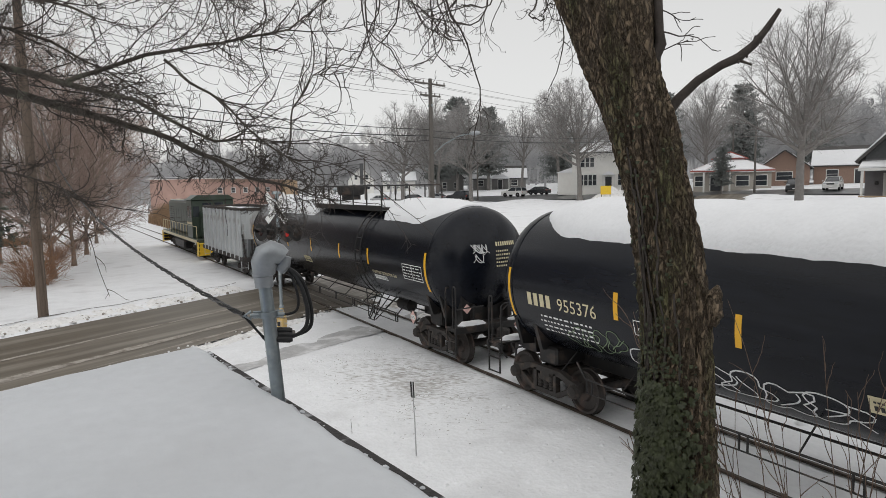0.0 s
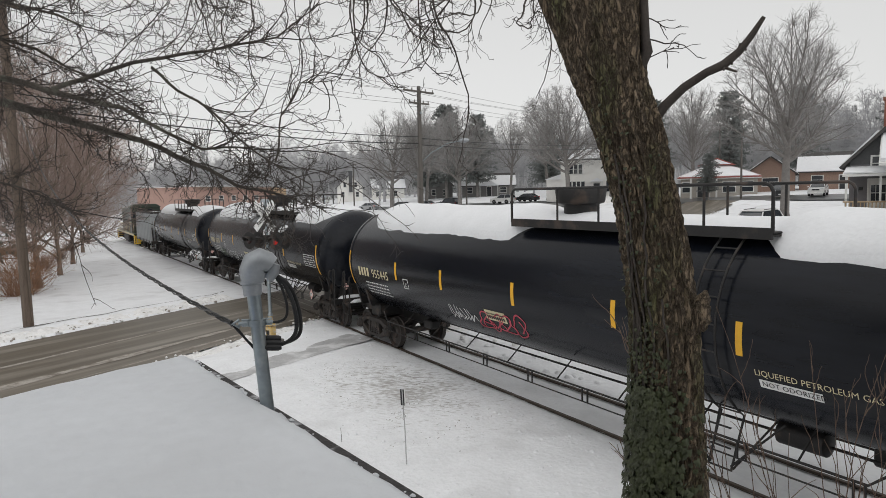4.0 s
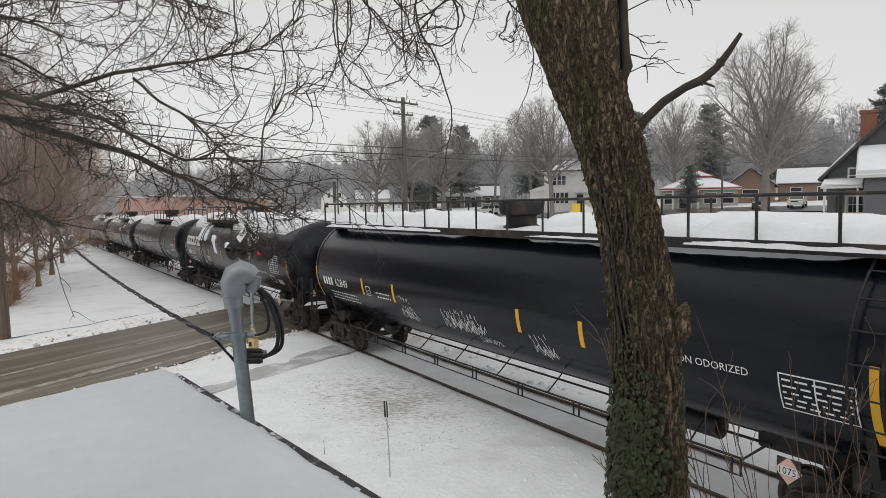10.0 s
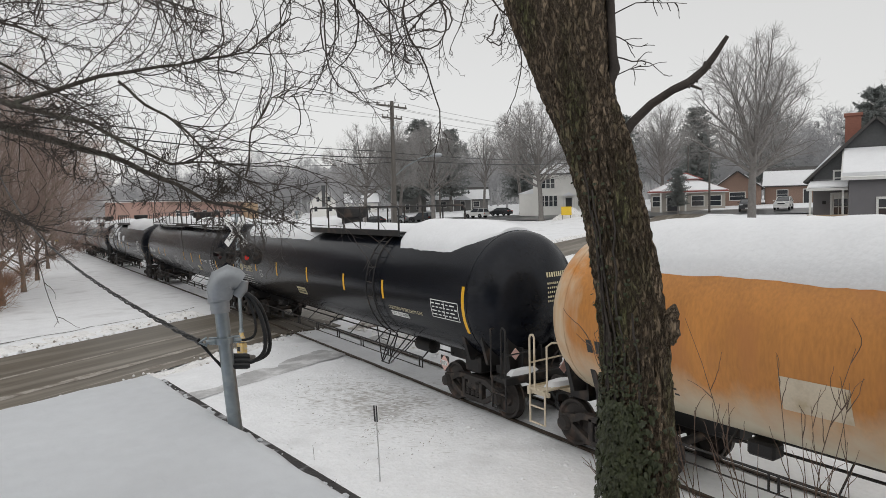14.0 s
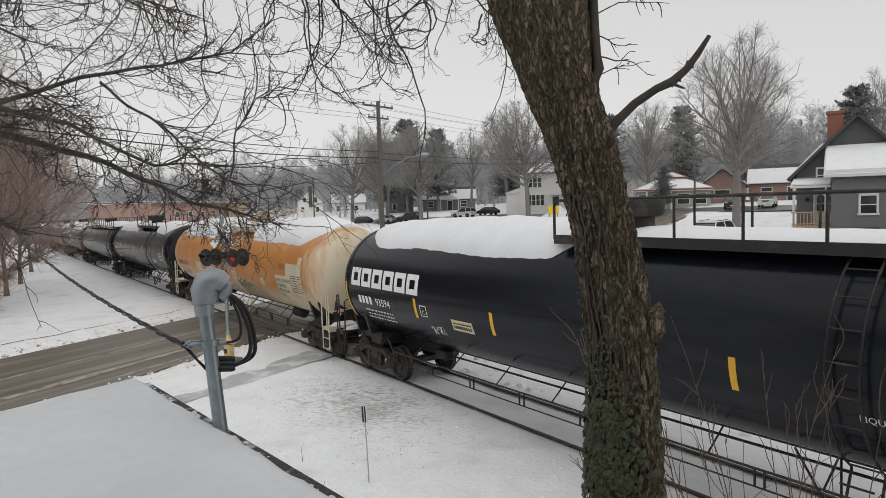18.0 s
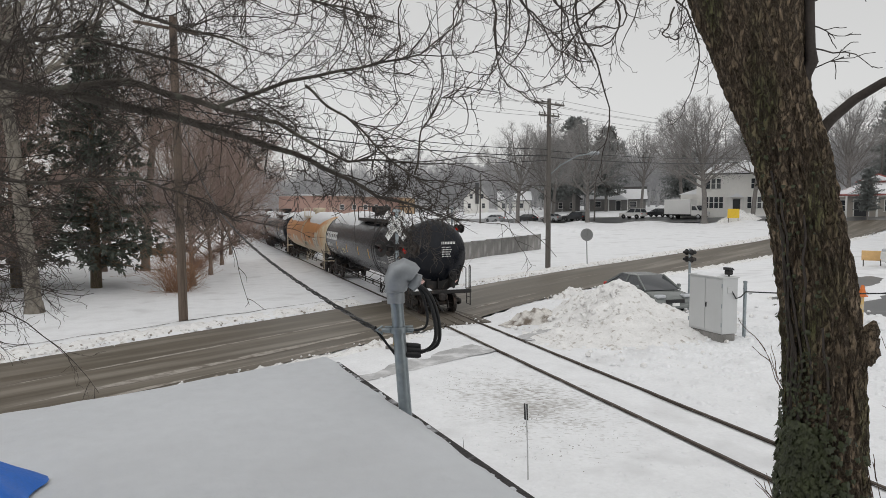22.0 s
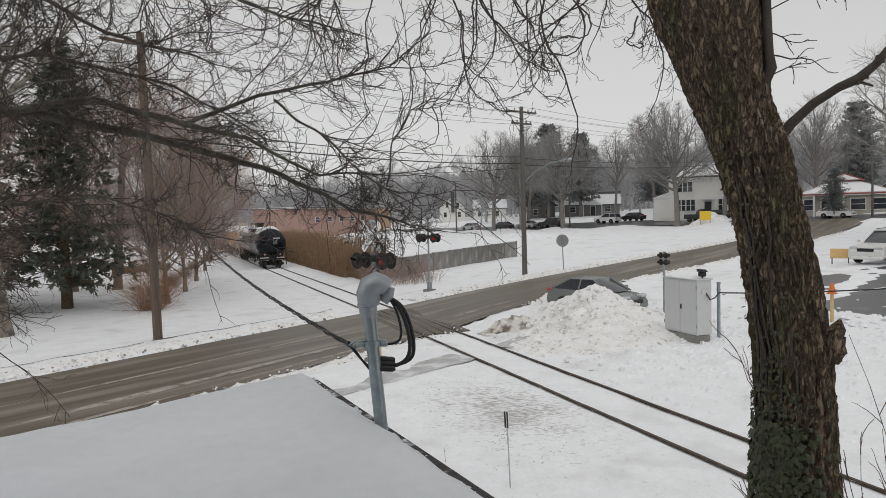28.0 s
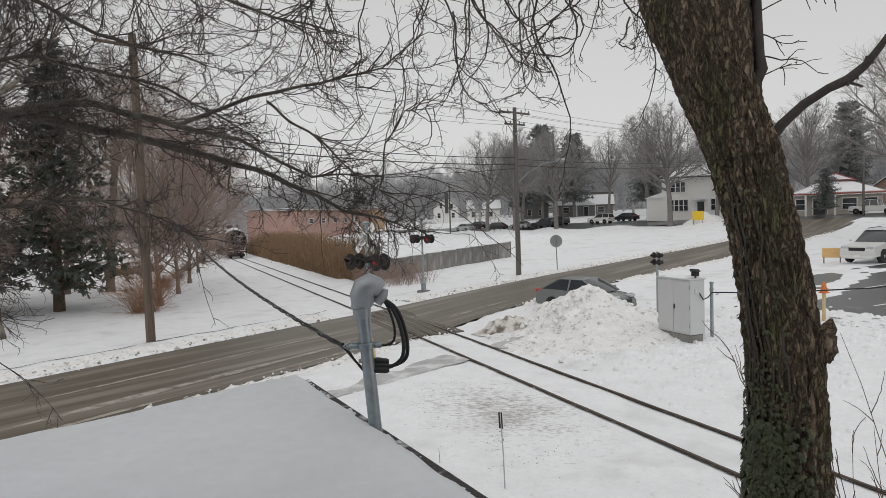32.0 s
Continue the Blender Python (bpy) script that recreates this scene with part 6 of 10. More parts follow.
TRUNK = [(3.42, 2.66, -0.2), (3.40, 2.68, 0.3), (3.38, 2.70, 1.2), (3.35, 2.72, 2.4), (3.33, 2.73, 2.92), (3.32, 2.74, 3.39), (3.31, 2.76, 3.92), (3.28, 2.79, 4.27), (3.24, 2.83, 4.61), (3.19, 2.89, 4.99), (3.10, 2.99, 5.41), (2.94, 3.14, 5.99), (2.83, 3.24, 6.4), (2.6, 3.45, 7.4), (2.3, 3.7, 8.6)]
TRUNK_R = [0.42, 0.30, 0.25, 0.235, 0.222, 0.208, 0.198, 0.19, 0.178, 0.185, 0.2, 0.215, 0.19, 0.16, 0.1]


def build_big_tree():
    rnd = random.Random(21)
    tree = thing("tree", pose(0, 0, 0), "leaning furrowed bare tree with ivy climbing its trunk", "tree")
    part("trunk", furrowed(TRUNK, TRUNK_R, 1.0), BARK, tree, angle=70)
    part("limb", furrowed([(3.16, 2.92, 4.85), (3.15, 2.94, 5.2), (3.13, 2.96, 5.55), (3.115, 2.96, 5.9), (3.11, 2.96, 6.5), (3.2, 2.9, 7.6), (3.3, 2.8, 9.0)], [0.1, 0.14, 0.155, 0.145, 0.14, 0.12, 0.06], 7.0, 36), BARK, tree, "second stem rising from the fork", angle=70)
    s = Shape().tube([(3.14, 2.90, 5.38), (3.18, 2.84, 5.46), (3.205, 2.81, 5.55), (3.19, 2.81, 5.62), (3.19, 2.82, 5.78), (3.18, 2.83, 6.14), (3.2, 2.8, 6.9)], [0.035, 0.034, 0.034, 0.027, 0.026, 0.026, 0.018], 10)
    for k in range(7):
        b = Vector((3.19, 2.81, 5.5 + 0.12 * k))
        line = grow(s, rnd, b, (rnd.uniform(0.2, 0.6), -rnd.uniform(0.2, 0.6), rnd.uniform(-0.4, 0.5)), rnd.uniform(0.2, 0.45), 0.005, 0.002, 4, 6, 0.25, 0.1)
        twigs_along(s, rnd, line, 4, 0.15, 0.003, 3, 0.0, 0.0, 1, 0.3)
    part("thin_stem", s, TWIG, tree)
    s = Shape().tube([(3.2, 2.86, 5.05), (3.245, 2.82, 5.13), (3.30, 2.76, 5.235), (3.37, 2.68, 5.335), (3.445, 2.585, 5.41), (3.50, 2.515, 5.445), (3.545, 2.45, 5.51), (3.58, 2.40, 5.59), (3.615, 2.35, 5.685)], [0.058, 0.036, 0.029, 0.026, 0.024, 0.027, 0.022, 0.019, 0.012], 10)
    s.tube([(3.47, 2.56, 5.44), (3.5, 2.5, 5.425), (3.54, 2.46, 5.4)], [0.012, 0.009, 0.006], 6)
    for k in range(9):
        q = rnd.uniform(0.3, 1)
        b = Vector((3.445, 2.585, 5.41)).lerp(Vector((3.50, 2.515, 5.445)), q / 0.4) if q < 0.4 else Vector((3.50, 2.515, 5.445)).lerp(Vector((3.58, 2.40, 5.59)), (q - 0.4) / 0.6)
        s.tube([b, b + Vector((rnd.uniform(-0.03, 0.03), rnd.uniform(-0.03, 0.03), rnd.uniform(-0.05, 0.03)))], [0.012, 0.006], 5)
    part("dead_branch", s, TWIG, tree, "broken dark side branch")
    knot = Shape()
    vs, fs = [], []
    for j in range(13):
        for k in range(20):
            th, ph = math.pi * j / 12, 2 * math.pi * k / 20
            n_ = Vector((math.sin(th) * math.cos(ph), math.sin(th) * math.sin(ph), math.cos(th)))
            r = 0.078 * (1 + 0.4 * noise.noise(n_ * 3.5))
            vs.append(Vector((3.40, 2.60, 4.0)) + Vector((n_.x * r, n_.y * r, n_.z * r * 1.25)))
    for j in range(12):
        for k in range(20):
            fs.append((j * 20 + k, j * 20 + (k + 1) % 20, (j + 1) * 20 + (k + 1) % 20, (j + 1) * 20 + k))
    knot.add(vs, fs)
    knot.tube([(3.37, 2.63, 3.94), (3.405, 2.595, 4.04), (3.43, 2.57, 4.11), (3.435, 2.565, 4.155)], [0.07, 0.058, 0.04, 0.008], 9)
    knot.tube([(3.36, 2.63, 4.02), (3.375, 2.61, 4.10), (3.385, 2.60, 4.13)], [0.05, 0.026, 0.005], 7)
    part("knot", knot, BARK, tree, "torn stub of a lost limb", angle=70)
    # ivy: lobed leaves over the camera-facing flank, thicker towards the ground
    leaf = [(0, 0), (0.28, -0.12), (0.5, 0.05), (0.34, 0.3), (0.42, 0.62), (0.14, 0.62), (0, 1.0), (-0.14, 0.62), (-0.42, 0.62), (-0.34, 0.3), (-0.5, 0.05), (-0.28, -0.12)]
    ivy = Shape()
    zs = np.array([p[2] for p in TRUNK])
    for _ in range(7500):
        z = rnd.uniform(1.9, 5.25)
        dens = min(1.0, max(0.07, (4.05 - z) / 0.65))
        face = rnd.gauss(-0.65 if z < 3.9 else -0.5, 0.5)
        if rnd.random() > dens * (0.9 if z < 3.5 else 0.6):
            continue
        c = Vector((np.interp(z, zs, [p[0] for p in TRUNK]), np.interp(z, zs, [p[1] for p in TRUNK]), z))
        to_cam = Vector((-c.x, -c.y, 0)).normalized()
        right = Vector((-to_cam.y, to_cam.x, 0))
        n_ = (to_cam * math.cos(face) - right * math.sin(face) * -1).normalized()
        thick = 0.012 + max(0, 3.7 - z) * 0.055 * rnd.random()
        r = float(np.interp(z, zs, TRUNK_R)) + 0.008 + thick
        o = c + n_ * r
        size = rnd.uniform(0.024, 0.046) * (1.15 if z < 3.6 else 0.6)
        up = Vector((rnd.gauss(0, 0.35), rnd.gauss(0, 0.35), -1)).normalized()
        tilt = (n_ + Vector((rnd.gauss(0, 0.35), rnd.gauss(0, 0.35), rnd.gauss(0.2, 0.3)))).normalized()
        up = (up - tilt * up.dot(tilt)).normalized()
        sd = tilt.cross(up)
        pts = [o + (sd * x + up * y) * size + tilt * (-0.25 * size * abs(x)) for x, y in leaf]
        k = len(pts)
        ivy.add(pts + [o + up * 0.35 * size + tilt * 0.06 * size], [(i, (i + 1) % k, k) for i in range(k)])
    tagged(part("ivy", ivy, IVY, tree, "dark green ivy leaves", smooth=False), kind="stuff")
    vines = Shape()
    for k in range(7):
        a = rnd.uniform(-1.1, 0.2)
        line = []
        for z in np.arange(1.6, rnd.uniform(3.9, 5.0), 0.12):
            c = Vector((np.interp(z, zs, [p[0] for p in TRUNK]), np.interp(z, zs, [p[1] for p in TRUNK]), z))
            to_cam = Vector((-c.x, -c.y, 0)).normalized()
            right = Vector((-to_cam.y, to_cam.x, 0))
            a += rnd.gauss(0, 0.08)
            line.append(c + (to_cam * math.cos(a) + right * math.sin(a)) * (float(np.interp(z, zs, TRUNK_R)) + 0.006))
        vines.tube(line, 0.007, 5)
    part("ivy_stem", vines, TWIG, tree)


def build_overhang():
    """Bare limbs that reach in from a tree beside the window, and the twigs that hang from above."""
    rnd = random.Random(5)
    tree = thing("tree", pose(0, 0, 0), "bare tree whose dark limbs and hanging twigs overhang the street", "tree")
    wood = furrowed([(-4.0, 7.9, -0.2), (-3.7, 8.2, 1.2), (-3.1, 8.55, 2.9), (-2.65, 8.7, 3.79), (-2.34, 8.8, 4.6), (-2.3, 8.4, 5.6), (-2.4, 7.6, 6.6), (-2.3, 6.9, 7.6)], [0.3, 0.24, 0.19, 0.15, 0.13, 0.13, 0.12, 0.1], 3.0, 30)
    part("trunk", wood, BARK, tree, angle=70)
    limbs = [
        ([(-2.4, 8.5, 5.35), (-2.37, 7.2, 5.45), (-1.85, 6.34, 5.64), (-1.39, 6.46, 5.77), (-0.83, 6.56, 5.71), (-0.03, 6.62, 5.54), (0.69, 6.59, 5.36), (1.11, 6.53, 5.2), (1.74, 6.39, 4.87), (2.22, 6.24, 4.72)], 0.085, 0.012),
        ([(-1.02, 6.5, 5.74), (-0.44, 6.4, 5.82), (0.27, 6.41, 5.65), (0.77, 6.38, 5.53), (1.39, 6.27, 5.18), (1.85, 6.15, 5.21)], 0.045, 0.008),
        ([(0.27, 6.41, 5.65), (0.89, 6.36, 5.91), (1.5, 6.25, 6.05), (2.06, 6.09, 6.19), (2.43, 5.95, 6.49)], 0.026, 0.005),
        ([(-2.35, 7.4, 6.2), (-2.02, 5.75, 5.73), (-1.69, 5.86, 5.97), (-1.47, 5.92, 6.18), (-1.28, 5.97, 6.4), (-0.6, 5.9, 6.9)], 0.1, 0.03),
        ([(1.97, 6.01, 5.07), (2.05, 5.98, 5.46), (2.22, 5.92, 5.78), (2.51, 5.81, 5.8)], 0.012, 0.004),
        ([(1.0, 6.2, 5.85), (1.37, 6.17, 5.59), (1.67, 6.1, 5.28), (2.02, 5.99, 5.01), (2.29, 5.9, 4.84)], 0.016, 0.007),
        ([(-0.6, 5.9, 6.9), (0.2, 5.8, 6.75), (0.9, 5.7, 6.5), (1.5, 5.6, 6.35)], 0.03, 0.008),
        ([(-2.3, 6.9, 7.6), (-1.2, 6.6, 7.4), (0.2, 6.2, 7.35), (1.6, 5.6, 7.2), (2.8, 5.0, 7.1)], 0.06, 0.015),
        ([(-2.3, 6.9, 7.4), (-2.0, 6.2, 6.9), (-1.2, 6.0, 6.75), (-0.3, 6.0, 6.3), (0.5, 6.0, 6.1)], 0.04, 0.01),
    ]
    limbs += [
        ([(-2.3, 8.0, 6.0), (-1.6, 7.4, 6.3), (-0.9, 7.2, 6.35), (-0.1, 7.1, 6.2), (0.6, 7.0, 5.9), (1.0, 6.9, 5.6)], 0.035, 0.007),
        ([(-2.4, 8.5, 4.9), (-1.8, 7.7, 5.05), (-1.2, 7.5, 5.0), (-0.5, 7.4, 5.05), (0.1, 7.3, 4.85), (0.5, 7.2, 4.6)], 0.03, 0.006),
    ]
    fine = Shape()
    for pts, a, b in limbs:
        pts = [Vector(p) for p in pts]
        dense = []
        for p, q in zip(pts, pts[1:]):
            for k in range(5):
                w = p.lerp(q, k / 5)
                dense.append(w + Vector((noise.noise(w * 3), noise.noise(w * 3 + Vector((5, 5, 5))), noise.noise(w * 3 + Vector((9, 1, 4))))) * 0.035)
        dense.append(pts[-1])
        rad = [a + (b - a) * i / (len(dense) - 1) for i in range(len(dense))]
        part("limb", Shape().tube(dense, [0.8 * v for v in rad], 9), LIMBM, tree)
        long = sum((q - p).length for p, q in zip(pts, pts[1:]))
        twigs_along(fine, rnd, dense, int(5 * long), 1.0, 0.0065, 4, 0.03, 0.05, 1, 0.1, (0.5, 1.2), 0.0022, 0.3)
        twigs_along(fine, rnd, dense, int(10.5 * long), 0.95, 0.0052, 4, 0.04, 0.07, 2, 0.1, (0.5, 1.2), 0.0016, 0.31)
        # long arching shoots with short spurs
        for _ in range(int(1.6 * long)):
            q = rnd.uniform(0.15, 1.0) * (len(dense) - 1)
            i = min(int(q), len(dense) - 2)
            way = side_way(rnd, dense[i + 1] - dense[i], rnd.uniform(0.4, 1.0)) + Vector((0.25, 0, 0.3))
            arch = grow(fine, rnd, dense[i].lerp(dense[i + 1], q - i), way, rnd.uniform(1.0, 1.9), 0.007, 0.002, 4, 18, 0.12, -0.05, -0.16)
            twigs_along(fine, rnd, arch, 13, 0.34, 0.0032, 3, 0.02, -0.03, 1, 0.12, (0.5, 1.1), 0.0014, 0.13)
    # low sprays at the far left, before the lawn
    for k in range(34):
        b = Vector((-2.6 + rnd.uniform(-0.4, 0.5), 8.2 + rnd.uniform(-0.8, 0.4), 4.2 + rnd.uniform(-0.5, 1.4)))
        line = grow(fine, rnd, b, (1, -0.3 + rnd.uniform(-0.5, 0.3), -0.25 + rnd.uniform(-0.4, 0.4)), rnd.uniform(0.8, 1.8), 0.009, 0.003, 4, 8, 0.12, 0.05, 0.08)
        twigs_along(fine, rnd, line, 8, 0.6, 0.004, 3, 0.06, 0.06, 2, 0.2, (0.4, 1.0), 0.0018, 0.24)
    tagged(part("twig_tangle", fine, TWIG, tree, "tangle of fine dark twigs", smooth=False), kind="stuff")
    # hanging twigs from limbs above the view
    hang = Shape()
    for k in range(86):
        q = rnd.uniform(0.0, 0.6) if k < 60 else rnd.uniform(0.66, 0.92)
        x = -1.9 + 6.4 * q
        y = 6.6 - 2.2 * q + rnd.uniform(-0.7, 0.9)
        z = (7.15 if k < 60 else 6.75) + rnd.uniform(-0.15, 0.6) - 0.15 * q
        ln = rnd.uniform(0.9, 2.0) if k < 60 else rnd.uniform(0.8, 1.7)
        line = grow(hang, rnd, (x, y, z), (rnd.uniform(-0.3, 0.4), rnd.uniform(-0.3, 0.2), -1), ln, 0.009, 0.003, 4, 14, 0.27 if k < 60 else 0.24, 0.12, 0.08)
        twigs_along(hang, rnd, line, 9, 0.40, 0.0036, 3, 0.10, 0.16, 2, 0.25, (0.35, 1.0), 0.0017, 0.24)
    tagged(part("twig_curtain", hang, TWIG, tree, "thin hanging twigs with upturned tips", smooth=False), kind="stuff")


def build_brush():
    rnd = random.Random(31)
    bush = thing("bush", pose(4.75, 2.2, 0), "thin reddish leafless shrub beside the track", "bush")
    for k in range(64):
        s = Shape()
        a = rnd.uniform(0, 6.28)
        x, y = 0.7 * rnd.random() * math.cos(a), 0.7 * rnd.random() * math.sin(a)
        h = rnd.uniform(2.5, 3.6) if k % 6 else rnd.uniform(3.7, 4.3)
        line = grow(s, rnd, (x, y, -0.1), (0.22 * math.cos(a) + rnd.uniform(-0.1, 0.12), 0.22 * math.sin(a) + rnd.uniform(-0.12, 0.1), 1), h, 0.009, 0.002, 5, 10, 0.06)
        twigs_along(s, rnd, line, 5, 0.55, 0.004, 4, -0.05, 0.0, 1, 0.5, (0.3, 0.6), 0.0018)
        part("stem", s, BRUSHM, bush)


ROOF_Z = 3.73


def build_porch_roof():
    roof = thing("porch_roof", pose(0, 0, 0), "low porch roof under smooth snow with a dark ragged edge", "roof")
    # outline: far corner, far edge to the left, house wall, right edge
    far_l, corner, near_r = Vector((-3.3, 2.98)), Vector((0.95, 4.78)), Vector((1.40, 0.35))
    near_l = Vector((-3.3, 0.35))
    nu, nv = 70, 70
    vs, fs = [], []
    for j in range(nv + 1):
        for i in range(nu + 1):
            u, v = i / nu, j / nv
            a, b = near_l.lerp(near_r, u), far_l.lerp(corner, u)
            p = a.lerp(b, v)
            edge = min((1 - u) * 4.4, (1 - v) * 4.0)
            # ragged right margin
            p.x -= 0.022 * (1 + fbm(p.y, 3.0, 5.0, 3)) * max(0, 1 - (1 - u) * nu / 2)
            z = ROOF_Z - 0.055 * max(0, 1 - edge / 0.14) ** 2 + 0.012 * fbm(p.x, p.y, 0.9) + 0.004 * fbm(p.x, p.y, 4)
            vs.append((p.x, p.y, z))
    w = nu + 1
    fs = [(j * w + i, j * w + i + 1, (j + 1) * w + i + 1, (j + 1) * w + i) for j in range(nv) for i in range(nu)]
    k = len(vs)
    rim = [i for i in range(w)] + [j * w + nu for j in range(1, nv + 1)] + [nv * w + i for i in range(nu - 1, -1, -1)] + [j * w for j in range(nv - 1, 0, -1)]
    low = [(vs[i][0], vs[i][1], ROOF_Z - 0.085) for i in rim]
    m = len(rim)
    fs += [(rim[i], k + i, k + (i + 1) % m, rim[(i + 1) % m]) for i in range(m)]
    part("snow_layer", Shape().add(vs + low, fs), PORCH_SNOW, roof, "even layer of snow", angle=60)
    s = Shape().prism([(1.447, 0.35, ROOF_Z - 0.13), (1.002, 4.795, ROOF_Z - 0.13), (-3.3, 3.0, ROOF_Z - 0.13), (-3.3, 0.35, ROOF_Z - 0.13)], (0, 0, 0.045))
    part("roof_deck", s, SHINGLE, roof, "dark shingled roof edge", smooth=False)
    f = Shape().prism([(1.38, 0.35, ROOF_Z - 0.32), (0.945, 4.735, ROOF_Z - 0.32), (0.915, 4.72, ROOF_Z - 0.32), (1.35, 0.35, ROOF_Z - 0.32)], (0, 0, 0.187))
    f.prism([(0.945, 4.735, ROOF_Z - 0.32), (-3.3, 2.97, ROOF_Z - 0.32), (-3.3, 2.94, ROOF_Z - 0.32), (0.94, 4.70, ROOF_Z - 0.32)], (0, 0, 0.187))
    part("fascia", f, SIDING_W, roof, smooth=False)
    bits = Shape()
    rnd = random.Random(6)
    for _ in range(50):
        q = rnd.random()
        p = Vector((1.41, 0.45)).lerp(Vector((0.975, 4.74)), q)
        r = rnd.uniform(0.006, 0.02)
        bits.lathe([(0, r * 0.6), (r * 0.5, r), (r, r * 0.5)], (p.x + rnd.uniform(-0.025, 0.012), p.y, ROOF_Z - 0.09), (rnd.uniform(-0.3, 0.3), 0, 1), 6)
    tagged(part("edge_crumbs", bits, PORCH_SNOW, roof), kind="stuff")
    # tarp with a raised crumpled fold
    vs, fs, n = [], [], 34
    for j in range(n):
        for i in range(n):
            u, v = i / (n - 1), j / (n - 1)
            x = -2.2 + 1.69 * u + 0.09 * fbm(v * 3, 1.0, 1.5)
            y = 1.7 + 1.62 * v - 0.38 * u * v + 0.06 * fbm(u * 3, 4.0, 1.6)
            e = min(u, 1 - u, v, 1 - v)
            z = ROOF_Z + 0.012 + 0.13 * min(1, e * 7) + 0.035 * abs(fbm(x * 3, y * 1.2, 1.2)) * min(1, e * 8) + 0.05 * math.exp(-((v - 0.86) / 0.09) ** 2) * min(1, e * 9)
            vs.append((x, y, z))
    fs = [(j * n + i, j * n + i + 1, (j + 1) * n + i + 1, (j + 1) * n + i) for j in range(n - 1) for i in range(n - 1)]
    tarp = tagged(part("tarp", Shape().add(vs, fs), TARP, angle=50), "bright blue plastic tarp crumpled on the snowy roof", "tarp")
    # white slivers laid on as highlights near the tarp's fold
    glints = Shape()
    for _ in range(26):
        i, j = rnd.randrange(3, n - 4), rnd.randrange(24, n - 4)
        a, b = Vector(vs[j * n + i]), Vector(vs[j * n + i + 2])
        o = Vector((0, 0.012 * rnd.uniform(0.4, 1.2), 0.0))
        up = Vector((0, 0, 0.006))
        glints.add([a + up, b + up, b + o + up, a + o + up], [(0, 1, 2, 3)])
    part("glint_streaks", glints, PORCH_SNOW, tarp, smooth=False)


def build_own_house():
    """The house that the window belongs to: an unseen dark block behind the view and the porch under the low roof."""
    h = tagged(new("wall_own_house"), "unseen house block behind the window, dark for tank reflections", "wall", kind="structure")
    # unseen volume, its size and dark colour chosen to darken the tanks' reflections
    part("dark_house_block", Shape().box((-8, -11.0, -0.2), (2.4, -0.5, 7.6)), SIDING_D, h, smooth=False)
    part("porch_wall", Shape().prism([(1.2, -0.5, -0.2), (0.80, 4.5, -0.2), (-3.2, 2.8, -0.2), (-3.2, -0.5, -0.2)], (0, 0, ROOF_Z - 0.14)), SIDING_W, h, smooth=False)
    part("eave", Shape().box((-8.3, -11.3, 7.6), (2.8, 0.0, 7.75), 0.01), TRIM, h)


def catenary(a, b, sag, n=24):
    a, b = Vector(a), Vector(b)
    return [a.lerp(b, i / n) - Vector((0, 0, 4 * sag * (i / n) * (1 - i / n))) for i in range(n + 1)]


